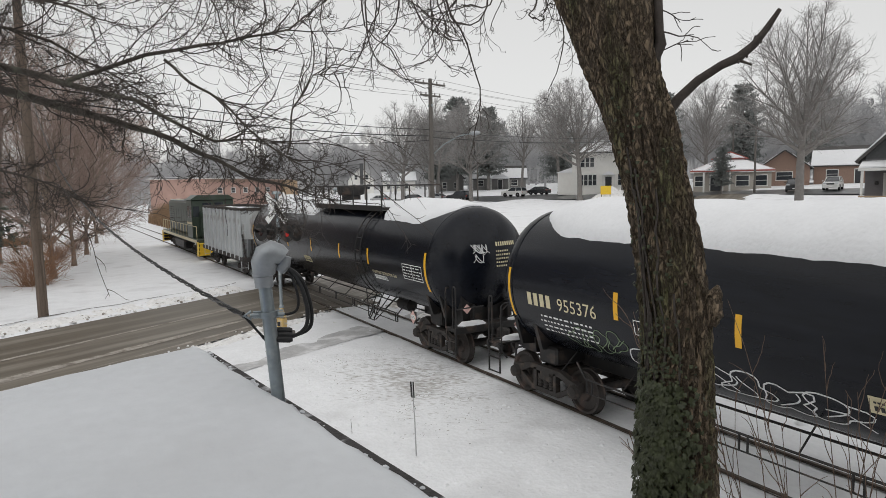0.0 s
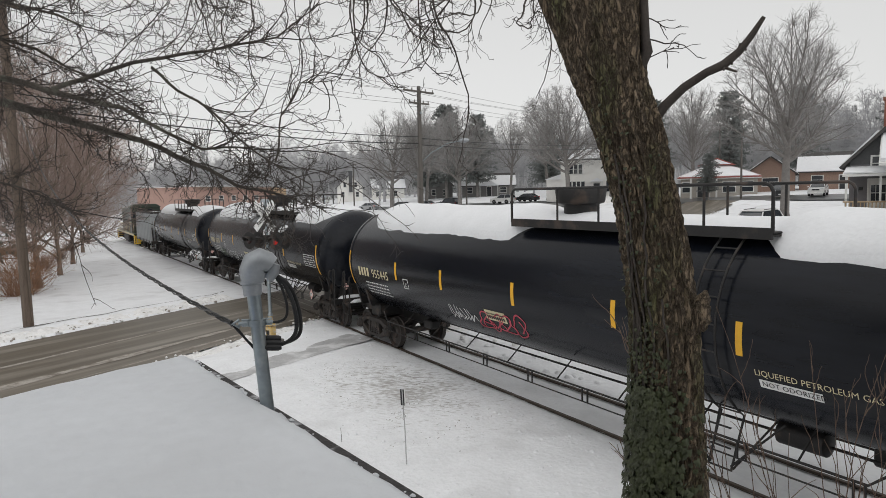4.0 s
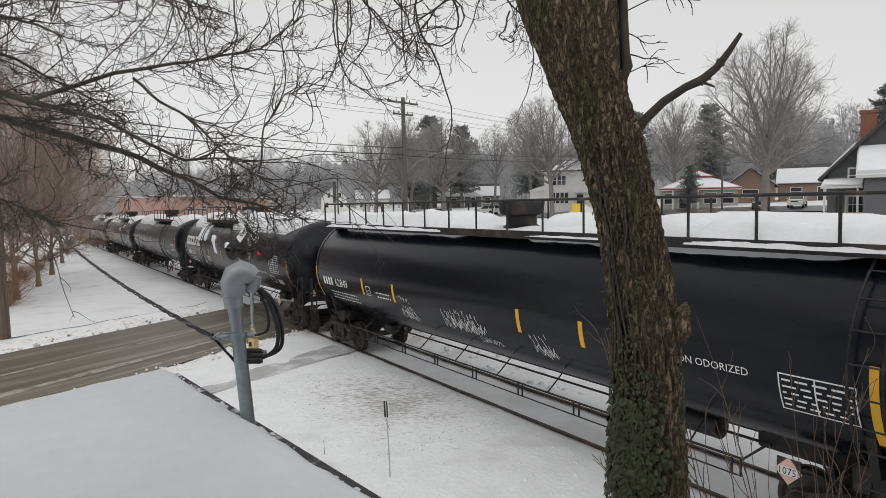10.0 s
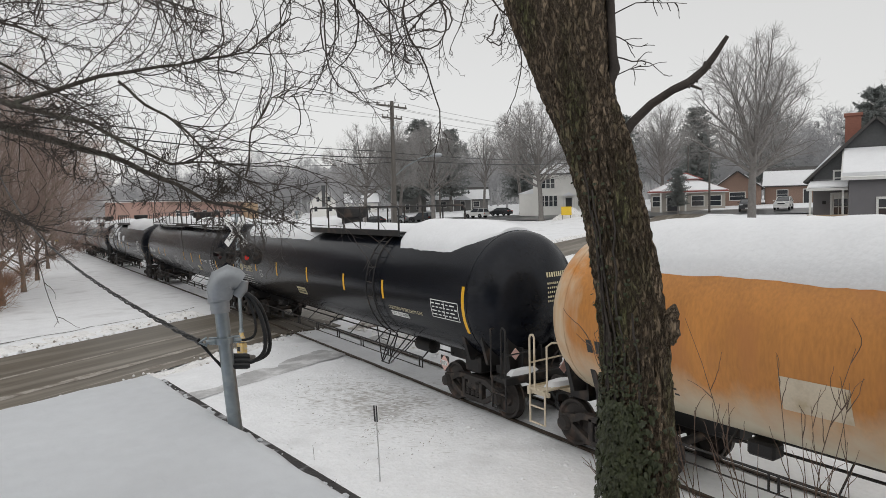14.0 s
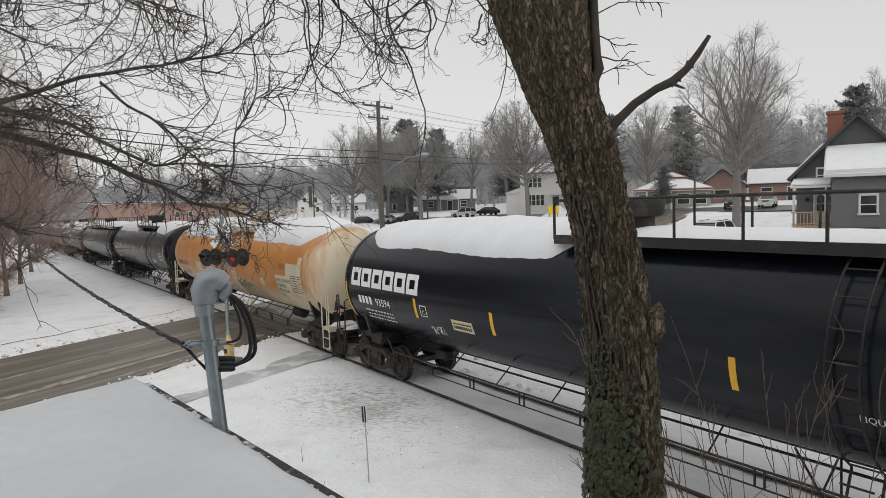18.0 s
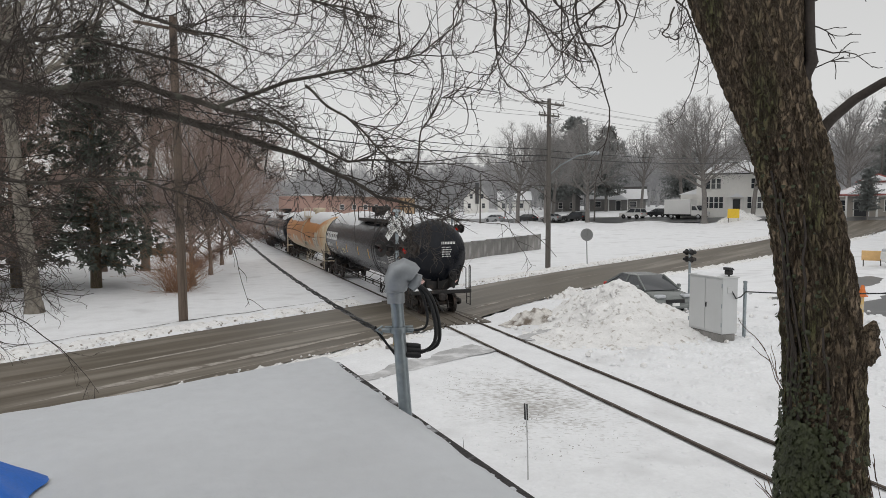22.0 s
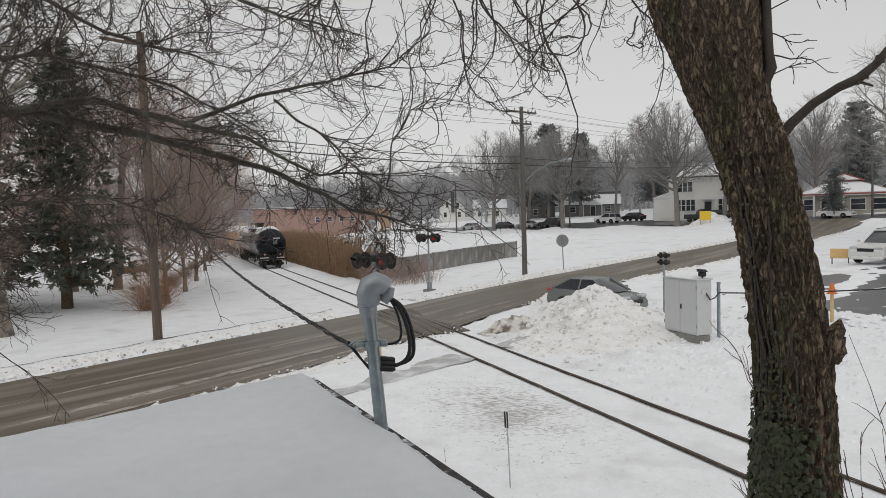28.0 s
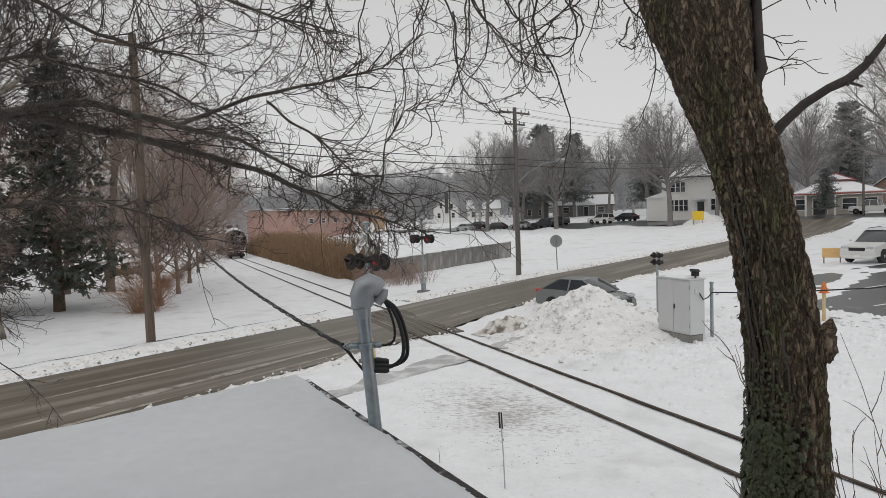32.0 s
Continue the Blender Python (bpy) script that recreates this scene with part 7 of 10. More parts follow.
def build_mast():
    mast = thing("service_mast", pose(0, 0, 0), "galvanized electric service mast with weatherhead and looped black cables", "service mast")
    base, top = Vector((1.075, 3.385, 3.58)), Vector((1.03, 3.42, 4.31))
    part("pipe", Shape().tube([base, base.lerp(top, 0.5), top], 0.034, 20), GALV, mast)
    # fitting collar and hood
    v = Vector((0.285, 0.955, 0))
    r = Vector((0.955, -0.285, 0))
    col = Shape().lathe([(0, 0.035), (0.0, 0.046), (0.055, 0.048), (0.06, 0.056), (0.075, 0.056), (0.08, 0.05)], top - Vector((0, 0, 0.05)), (-0.05, 0.05, 1), 20)
    part("collar", col, GALVCAP, mast)
    path = [top + Vector((0, 0, 0.02)), top + Vector((0, 0, 0.07)) + r * 0.004, top + Vector((0, 0, 0.105)) + r * 0.02, top + Vector((0, 0, 0.12)) + r * 0.05, top + Vector((0, 0, 0.112)) + r * 0.082, top + Vector((0, 0, 0.098)) + r * 0.1]
    hood = Shape().tube(path, [0.056, 0.068, 0.074, 0.07, 0.055, 0.045], 20)
    part("weatherhead", hood, GALVCAP, mast, "rounded grey cast weatherhead")
    lip = Shape().tube([top + Vector((0, 0, 0.03)) + r * 0.075, top + Vector((0, 0, 0.065)) + r * 0.10, top + Vector((0, 0, 0.105)) + r * 0.112], [0.03, 0.036, 0.03], 10)
    part("hood_lip", lip, GALVCAP, mast)
    clamp = Shape().lathe([(0, 0.036), (0.0, 0.047), (0.03, 0.047), (0.03, 0.036)], base.lerp(top, 0.72), (-0.05, 0.05, 1), 18)
    cp = base.lerp(top, 0.74)
    clamp.tube([cp - r * 0.09 - v * 0.01, cp - r * 0.03], 0.012, 6).tube([cp + r * 0.03, cp + r * 0.08], 0.010, 6).tube([cp - r * 0.085 + Vector((0, 0, 0.02)), cp - r * 0.12, cp - r * 0.085 - Vector((0, 0, 0.02))], 0.008, 6)
    for dz in (-0.012, 0.016):
        clamp.tube([cp - r * 0.075 + Vector((0, 0, dz)), cp + r * 0.075 + Vector((0, 0, dz))], 0.006, 6)
    part("clamp", clamp, GALV, mast, "bolted steel pipe clamp")
    # three leads leave the hood, drop in loops and meet at the splices
    for k, (o, dep, z0) in enumerate(((0.0, 0.0, 0.0), (0.018, 0.03, -0.015), (-0.014, -0.03, -0.03))):
        a = top + Vector((0, 0, 0.06 + z0 * 0.6)) + r * (0.105 + 0.004 * k)
        pts = [a, a + r * (0.045 + o) - Vector((0, 0, 0.05)), a + r * (0.085 + o) - Vector((0, 0, 0.14)) + v * dep, a + r * (0.105 + o) - Vector((0, 0, 0.25)) + v * dep, a + r * (0.092 + o) - Vector((0, 0, 0.33)) + v * dep,
               a + r * (0.03 + o * 0.5) - Vector((0, 0, 0.372 + z0 * 0.5)) + v * dep, a - r * 0.035 - Vector((0, 0, 0.362 + z0 * 0.4))]
        if k == 2:
            pts = [a, a + r * 0.03 - Vector((0, 0, 0.06)), a + r * 0.052 - Vector((0, 0, 0.15)), a + r * 0.045 - Vector((0, 0, 0.215)), a + r * 0.0 - Vector((0, 0, 0.237)), a - r * 0.06 - Vector((0, 0, 0.232))]
        curve = []
        for i in range(len(pts) - 1):
            p0, p1, p2, p3 = pts[max(i - 1, 0)], pts[i], pts[i + 1], pts[min(i + 2, len(pts) - 1)]
            for t in (0, 0.2, 0.4, 0.6, 0.8):
                curve.append(0.5 * ((2 * p1) + (p2 - p0) * t + (2 * p0 - 5 * p1 + 4 * p2 - p3) * t * t + (3 * p1 - p0 - 3 * p2 + p3) * t ** 3))
        curve.append(pts[-1])
        part("cable_loop", Shape().tube(curve, 0.0105 if k < 2 else 0.007, 8), CABLE, mast)
    sp = top + r * 0.075 - Vector((0, 0, 0.305))
    for k in range(3):
        q = Vector((0, 0, -0.02 + 0.02 * k)) + v * (0.015 * k - 0.015)
        part("splice", Shape().tube([sp + q + r * 0.055, sp + q + r * 0.04, sp + q - r * 0.03 + Vector((0, 0, 0.006)), sp + q - r * 0.045], [0.011, 0.017, 0.017, 0.011], 10), CABLE, mast, "taped black splice")
    # twisted service drop to the pole by the road
    a, b = cp - r * 0.12, Vector((-0.28, 29.25, 8.2))
    line = catenary(a, b, 1.0, 60)
    drop = tagged(new("service_drop"), "twisted service cable running to the brown pole", "cable")
    for ph, rad in ((0, 0.0065), (2.1, 0.0065), (4.2, 0.005)):
        tw = []
        for i in range(len(line) - 1):
            for t in (0, 0.34, 0.67):
                p = line[i].lerp(line[i + 1], t)
                ang = (i + t) * 4.2 + ph
                tw.append(p + Vector((math.cos(ang) * 0.010, 0.0, math.sin(ang) * 0.010)))
        part("strand", Shape().tube(tw, rad, 5), CABLE if ph < 4 else WIREM, drop)
    for dz in (0.0, 0.015):
        lead = [a + Vector((0, 0.02, dz)), a + r * 0.06 - Vector((0, 0, 0.08)), a + r * 0.13 - Vector((0, 0, 0.16 + dz)), sp - r * 0.045]
        part("lead", Shape().tube(lead, 0.006, 6), CABLE, drop)


build_own_house()
build_porch_roof()
build_big_tree()
build_overhang()
build_brush()
build_mast()


# ---- along the road and the track ----
def gz(x, y, dz=0.0):
    return snow_z(x, y) + dz


def crossing_signal(label, base_mat):
    """Flashing-light signal: mast, crossbuck, two back-to-back lamp pairs and a yellow base box. Faces local -x and +x."""
    sig = thing("crossing_signal", pose(0, 0, 0), label, "crossing signal", "crossing signals")
    part("mast", Shape().tube([(0, 0, 0.1), (0, 0, 4.5)], 0.055, 12).lathe([(0, 0.06), (0.06, 0.04), (0.08, 0.01)], (0, 0, 4.5), (0, 0, 1), 12), GALV, sig)
    part("foundation", Shape().box((-0.3, -0.3, -0.3), (0.3, 0.3, 0.12), 0.03), CONCRETE, sig)
    base = Shape().box((-0.125, -0.125, 0.1), (0.125, 0.125, 0.55), 0.03).lathe([(0, 0.17), (0.07, 0.12), (0.18, 0.075), (0.3, 0.06)], (0, 0, 0.6), (0, 0, 1), 14)
    part("base_box", base, base_mat, sig, "cast base box")
    part("base_collar", Shape().lathe([(0, 0.075), (0.05, 0.085), (0.09, 0.07)], (0, 0, 0.88), (0, 0, 1), 14), GALV, sig)
    part("base_label", Shape().box((-0.146, -0.06, 0.3), (-0.141, 0.06, 0.44), 0.001), CABLE, sig)
    for s in (-1, 1):
        arm = Shape().box((-0.07, -0.61, -0.115), (-0.055, 0.61, 0.115), 0.004, pose(0, 0, 4.08, s * 45, 0, 0))
        board = part("crossbuck_board", arm, WHITE, sig, "white crossbuck board with black words")
        vs, fs = lettering("CROSSING" if s > 0 else "RAIL ROAD", 0.17)
        m = pose(-0.075, 0, 4.08, s * 45, 0, 0)
        w = max(v[0] for v in vs)
        part("wording", Shape().add([m @ Vector((0, -(a - w / 2), b - 0.06)) for a, b, c in vs], fs), CABLE, board, smooth=False)
    part("crossarm", Shape().tube([(0, -0.62, 3.36), (0, 0.62, 3.36)], 0.035, 8).box((-0.09, -0.09, 3.26), (0.09, 0.09, 3.48), 0.02), BLACK2, sig)
    for y in (-0.58, 0.58):
        for sx in (-1, 1):
            lamp = Shape().lathe([(0, 0.10), (0.10, 0.13), (0.13, 0.14), (0.135, 0.275), (0.15, 0.275), (0.155, 0.15)], (sx * 0.05, y, 3.30), (sx, 0, 0), 24)
            ob = part("lamp", lamp, BLACK2, sig, "black lamp with a round backing plate")
            hood = Shape()
            n = 12
            vs = [(sx * (0.19 + 0.26 * q * (0.4 + 0.6 * math.sin(math.pi * k / n))), y + 0.14 * math.cos(math.pi * k / n), 3.30 + 0.14 * math.sin(math.pi * k / n)) for q in (0, 1) for k in range(n + 1)]
            hood.add(vs, [(k, k + 1, k + n + 2, k + n + 1) for k in range(n)])
            part("visor", hood, BLACK2, ob)
            part("lens", Shape().lathe([(0, 0.11), (0.02, 0.1), (0.035, 0.05), (0.04, 0.01)], (sx * 0.2, y, 3.30), (sx, 0, 0), 18), LAMPRED if (y < 0) == (sx < 0) else LAMPDARK, ob, "red glass lens")
    part("bell", Shape().lathe([(0, 0.02), (0.02, 0.12), (0.08, 0.15), (0.1, 0.15), (0.11, 0.03)], (0, 0.02, 4.62), (0, 0, -1), 16), GALV, sig)
    return sig


def build_signals():
    near = crossing_signal("crossing signal with crossbuck and red lamps before the road", BASEBOX)
    near.matrix_basis = pose(6.25, 20.9, gz(6.25, 20.9), 0, 0, 27)
    far = crossing_signal("crossing signal with crossbuck and dark lamps across the road", GALV)
    far.matrix_basis = pose(14.97, 38.3, gz(14.97, 38.3), 0, 0, 207)


def utility_pole(m, top, r0, r1, material, label, arms=True, lean=(0, 0)):
    p = thing("utility_pole", m, label, "utility pole")
    part("shaft", Shape().tube([(0, 0, -0.4), (lean[0] * 0.5, lean[1] * 0.5, top / 2), (lean[0], lean[1], top)], [r0, (r0 + r1) / 2, r1], 14), material, p)
    return p


def build_poles():
    zt = 12.1
    base = Vector((23.1, 40.7, gz(23.1, 40.7)))
    p = utility_pole(pose(*base), zt - base.z, 0.19, 0.13, POLEM, "weathered wooden utility pole with two crossarms and street lamp")
    road_way = Vector((0.9, 0.43, 0))
    across = Vector((-0.43, 0.9, 0))
    for z, ln in ((zt - 0.35 - base.z, 1.6), (zt - 1.15 - base.z, 1.05)):
        arm = Shape().tube([(-ln * 0.88, -ln * 0.25, z), (ln * 0.88, ln * 0.25, z)], 0.065, 6)
        a = part("crossarm", arm, POLEM, p)
        for q in (-0.95, -0.45, 0.45, 0.95):
            part("insulator", Shape().lathe([(0, 0.03), (0.05, 0.05), (0.09, 0.03), (0.13, 0.05), (0.17, 0.02)], (q * ln * 0.88, q * ln * 0.25, z + 0.05), (0, 0, 1), 10), CONCRETE, a)
    part("transformer_bracket", Shape().box((-0.05, -0.3, zt - 1.9 - base.z), (0.05, 0.3, zt - 1.75 - base.z), 0.01), GALV, p)
    zl = 7.2 - base.z
    arm = Shape().tube([(0.1, 0, zl - 0.3), (0.7, -0.4, zl + 0.35), (1.6, -1.1, zl + 0.95), (2.3, -1.6, zl + 1.1)], 0.04, 8)
    lamp = part("lamp_arm", arm, GALV, p, "curved steel lamp arm")
    part("lamp_head", Shape().lathe([(0, 0.06), (0.08, 0.13), (0.4, 0.16), (0.62, 0.11), (0.68, 0.04)], (2.25, -1.55, zl + 1.1), (0.8, -0.58, 0.05), 14), GALVCAP, lamp)
    # brown pole by the lawn
    b2 = Vector((-0.46, 29.4, gz(-0.46, 29.4)))
    q = utility_pole(pose(*b2), 12.4 - b2.z, 0.185, 0.15, POLEBROWN, "brown wooden utility pole at the lawn's edge", lean=(-0.1, 0.1))
    part("crossarm", Shape().tube([(-1.5, -0.5, 11.9), (0.8, 0.6, 11.9)], 0.065, 6), POLEBROWN, q)
    part("riser_pipe", Shape().tube([(0.14, -0.14, 0.1), (0.05, -0.13, 4.5)], 0.035, 8), POLEBROWN, q)
    # wires from pole to pole and on up the road
    tops = [(Vector((-0.8, 29.5, 12.1)), Vector((23.1, 40.7, zt - 0.25))), (Vector((23.1, 40.7, zt - 0.25)), Vector((62, 60.5, 13.6)))]
    for a, b in tops:
        for off, dz, r in ((-1.05, 0.0, 0.012), (0.5, 0.0, 0.012), (1.05, 0.05, 0.012), (-0.75, -0.85, 0.012), (0.75, -0.85, 0.012)):
            o = across * off
            tagged(part("wire", Shape().tube(catenary(a + o + Vector((0, 0, dz)), b + o + Vector((0, 0, dz)), 0.45, 20), r, 4), WIREM), "thin overhead power line between wooden poles", "wire", "overhead wires")
        for dz, r in ((-3.3, 0.022), (-3.75, 0.03)):
            tagged(part("wire", Shape().tube(catenary(a + Vector((0, 0, dz)), b + Vector((0, 0, dz + 0.1)), 0.35, 20), r, 5), CABLE), "thick black telephone cable between wooden poles", "wire", "overhead wires")
    tagged(part("wire", Shape().tube(catenary((23.1, 40.7, 7.9), (8.0, 62.0, 9.5), 0.5, 20), 0.02, 4), CABLE), "black cable running across the snowy field", "wire", "overhead wires")
    # cable from the cabinet's post up to the right
    cab = [(16.35, 16.88, 2.05), (16.45, 16.75, 1.75), (16.75, 16.85, 1.78), (17.05, 16.95, 1.92), (18.2, 15.6, 1.95), (19.8, 13.4, 2.18), (21.6, 10.6, 2.75), (23.4, 7.6, 3.6), (26.0, 3.0, 5.4)]
    tagged(part("cabinet_cable", Shape().tube([Vector(p) for p in cab], 0.022, 6), CABLE), "slack black cable from the cabinet's post", "cable")
    pole3 = utility_pole(pose(26.0, 3.0, gz(26, 3)), 7.5, 0.15, 0.12, POLEM, "plain wooden pole that holds the slack cable")
    for x, y, h in ((52, 118, 9.5), (66, 100, 9.0), (96, 70, 11.0), (80, 55, 8.0)):
        f = utility_pole(pose(x, y, ground_z(x, y)), h, 0.15, 0.11, POLEM, "slim wooden utility pole far along the street")
        part("crossarm", Shape().tube([(-0.9, -0.5, h - 0.4), (0.9, 0.5, h - 0.4)], 0.05, 6), POLEM, f)


def build_roadside():
    # round sign seen from behind
    x, y = 27.0, 41.8
    s = thing("road_sign", pose(x, y, gz(x, y), 3, -4, 0), "round grey sign seen from behind on a thin post", "road sign")
    part("post", Shape().box((-0.03, -0.03, -0.3), (0.03, 0.03, 2.55), 0.006), SIGNBACK, s)
    part("disc", Shape().lathe([(0, 0.455), (0.012, 0.46), (0.02, 0.455)], (0.03, 0.02, 2.15), (0.7, 0.7, 0), 28), SIGNBACK, s)
    part("brace", Shape().box((-0.01, -0.3, 2.1), (0.02, 0.3, 2.16), 0.004, pose(0, 0, 0, 0, 0, -45)), SIGNBACK, s)
    # concrete retaining wall in panels
    w = tagged(new("wall_concrete"), "low weathered concrete panel wall across the road", "wall", kind="structure")
    a, b = Vector((14.9, 48.5)), Vector((31.2, 56.6))
    n = 9
    ang = math.degrees(math.atan2(b.y - a.y, b.x - a.x))
    ln = (b - a).length / n
    me = Shape().box((0.03, -0.09, -0.4), (ln - 0.03, 0.09, 1.46), 0.02).mesh("panel", CONCRETE_DARK)
    mp = Shape().box((-0.06, -0.11, -0.4), (0.06, 0.11, 1.48), 0.02).mesh("pillar", CONCRETE_DARK)
    for k in range(n + 1):
        p = a.lerp(b, k / n)
        z = ground_z(p.x, p.y) - 0.02
        part("pillar", mp, CONCRETE_DARK, w, m=pose(p.x, p.y, z, 0, 0, ang))
        if k < n:
            part("panel", me, CONCRETE_DARK, w, m=pose(p.x, p.y, z, 0, 0, ang))
    cap = Shape()
    pts = [a.lerp(b, q / 30) for q in range(31)]
    cap.tube([Vector((p.x, p.y, ground_z(p.x, p.y) + 1.44)) for p in pts], 0.04, 8)
    part("snow_cap", cap, SNOW_ROOF, w)
    # stake marker with a small plate by the track
    st = thing("marker_stake", pose(5.45, 10.25, gz(5.45, 10.25), 0, -2, 0), "thin white marker stake with a small dark plate", "stake")
    part("stake", Shape().tube([(0, 0, -0.3), (0.01, 0, 0.6), (0, 0, 1.38)], [0.013, 0.012, 0.011], 7), WALKWAY, st)
    part("plate", Shape().box((-0.005, -0.032, 1.08), (0.012, 0.045, 1.37), 0.003, pose(0, 0, 0, 0, 0, 30)), CABLE, st)
    part("plate_edge", Shape().box((0.0, -0.05, 1.06), (0.012, -0.034, 1.37), 0.001, pose(0, 0, 0, 0, 0, 30)), TRIM, st)
    for x, y, h in ((4.9, 11.9, 0.35), (4.1, 9.2, 0.4), (6.6, 12.4, 0.22), (4.6, 10.4, 0.28)):
        rnd = random.Random(int(x * 100))
        sh = Shape()
        grow(sh, rnd, (0, 0, -0.05), (rnd.uniform(-0.2, 0.2), 0, 1), h, 0.006, 0.003, 5, 5, 0.1)
        tagged(part("dead_stem", sh, TWIG, m=pose(x, y, gz(x, y))), "single dry weed stem poking from the snow", "weed", "weed stems")
    # relay cabinet
    cx, cy = 16.0, 16.85
    z = gz(cx, cy) + 0.02
    c = thing("relay_cabinet", pose(cx, cy, z), "pale grey steel relay cabinet on a dark base", "cabinet")
    part("plinth", Shape().box((0.03, 0.03, -0.5), (0.59, 1.52, 0.26), 0.03), CONCRETE_DARK, c, "dark stained block base")
    part("body", Shape().box((0, 0, 0.26), (0.62, 1.55, 2.08), 0.015), CABINETM, c)
    part("roof_sheet", Shape().box((-0.035, -0.035, 2.08), (0.655, 1.585, 2.125), 0.012), CABINETM, c)
    for y0 in (0.03, 0.785):
        d = part("door", Shape().box((-0.022, y0, 0.32), (0.0, y0 + 0.735, 2.03), 0.008), CABINETM, c)
        for zz in (0.5, 1.12, 1.78):
            yh = 0.02 if y0 < 0.5 else 1.53
            part("hinge", Shape().tube([(-0.024, yh, zz), (-0.024, yh, zz + 0.13)], 0.016, 7), GALV, d)
        if y0 < 0.5:
            part("handle", Shape().box((-0.05, 0.69, 1.08), (-0.02, 0.74, 1.24), 0.008), CABLE, d, "black door latch")
    part("vent_plate", Shape().box((0.18, -0.02, 1.6), (0.44, 0.0, 1.8), 0.005), CABINETM, c)
    vs, fs, nx, ny = [], [], 8, 14
    for j in range(ny):
        for i in range(nx):
            u, v = i / (nx - 1), j / (ny - 1)
            e = min(1, 5 * min(u, 1 - u), 7 * min(v, 1 - v))
            vs.append((0.02 + 0.58 * u, 0.35 + 0.95 * v, 2.123 + 0.07 * max(0, e) ** 0.5 * (1 + 0.4 * fbm(u * 2, v * 3, 1.4))))
    fs = [(j * nx + i, j * nx + i + 1, (j + 1) * nx + i + 1, (j + 1) * nx + i) for j in range(ny - 1) for i in range(nx - 1)]
    part("snow_cap", Shape().add(vs, fs), SNOW_ROOF, c, "thin snow on the cabinet roof")
    lampb = part("roof_lamp", Shape().tube([(0.42, 0.2, 2.12), (0.42, 0.2, 2.2)], 0.03, 8).box((0.32, 0.08, 2.18), (0.5, 0.32, 2.34), 0.03), CABLE, c, "black lamp box on the cabinet roof")
    part("lamp_hood", Shape().prism([(0.30, 0.05, 2.34), (0.52, 0.05, 2.34), (0.47, 0.1, 2.42), (0.34, 0.1, 2.42)], (0, 0.28, 0)), CABLE, lampb)
    # side-road signal head standing behind it
    h = thing("signal_head", pose(18.6, 21.4, gz(18.6, 21.4)), "cluster of black signal lamps on a short mast", "signal")
    part("mast", Shape().tube([(0, 0, -0.3), (0, 0, 2.55)], 0.05, 8), GALV, h)
    for dy, dz in ((-0.14, 2.4), (0.14, 2.4), (-0.14, 2.12), (0.14, 2.12)):
        part("lamp", Shape().lathe([(0, 0.04), (0.1, 0.08), (0.15, 0.085), (0.16, 0.125), (0.175, 0.125), (0.18, 0.09), (0.33, 0.08), (0.335, 0.02)], (-0.2, dy, dz), (1, 0.2 * dy, 0), 16), BLACK2, h)
    post = thing("steel_post", pose(17.07, 17.0, gz(17.07, 17.0)), "galvanized steel post with cable straps beside the cabinet", "post")
    part("pipe", Shape().tube([(0, 0, -0.3), (0, 0, 1.9)], 0.055, 12), GALV, post)
    for zz in (1.62, 1.84):
        part("strap", Shape().lathe([(0, 0.057), (0.0, 0.067), (0.05, 0.067), (0.05, 0.057)], (0, 0, zz), (0, 0, 1), 14), GALV, post)
    # bollards topped with cones at the lot's edge
    for x, y, hh, coat in ((23.0, 11.8, 0.85, SAFETY), (20.8, 15.7, 0.95, BASEBOX)):
        bl = thing("bollard", pose(x, y, gz(x, y)), "yellow bollard post with an orange cone on its top", "bollard", "bollards")
        part("post", Shape().tube([(0, 0, -0.2), (0, 0, hh)], 0.055, 14), coat, bl)
        part("cone", Shape().lathe([(0, 0.17), (0.03, 0.17), (0.04, 0.12), (0.2, 0.085), (0.36, 0.045), (0.38, 0.02)], (0, 0, hh), (0, 0, 1), 16), CONEM, bl, "faded orange plastic cone")


def heap(name, label, cx, cy, yaw, rx, ry, h, seed, material, rough=0.26):
    """A lumpy snow heap with broken blocks on its flanks."""
    vs, n, m = [], 64, 30
    c, s = math.cos(radians(yaw)), math.sin(radians(yaw))
    base = ground_z(cx, cy)
    for j in range(m + 1):
        q = j / m
        for k in range(n):
            a = 2 * math.pi * k / n
            wob = 1 + 0.16 * noise.noise((math.cos(a) * 1.5 + seed, math.sin(a) * 1.5, 0.3))
            lx, ly = rx * q * wob * math.cos(a), ry * q * wob * math.sin(a)
            x, y = cx + c * lx - s * ly, cy + s * lx + c * ly
            prof = (1 - q) ** 1.15 * (1 + 0.25 * q)
            bump = rough * (fbm(x + seed, y, 1.0) + 0.6 * abs(fbm(x, y + seed, 2.6)) + 0.25 * fbm(x, y, 7.0)) * min(1, (1 - q) * 4) * min(1, 0.4 + h)
            vs.append((x, y, ground_z(x, y) - 0.08 + h * prof + bump))
    fs = [(j * n + k, j * n + (k + 1) % n, (j + 1) * n + (k + 1) % n, (j + 1) * n + k) for j in range(m) for k in range(n)]
    return tagged(part(name, Shape().add(vs, fs), material, angle=75), label, "snow mound")


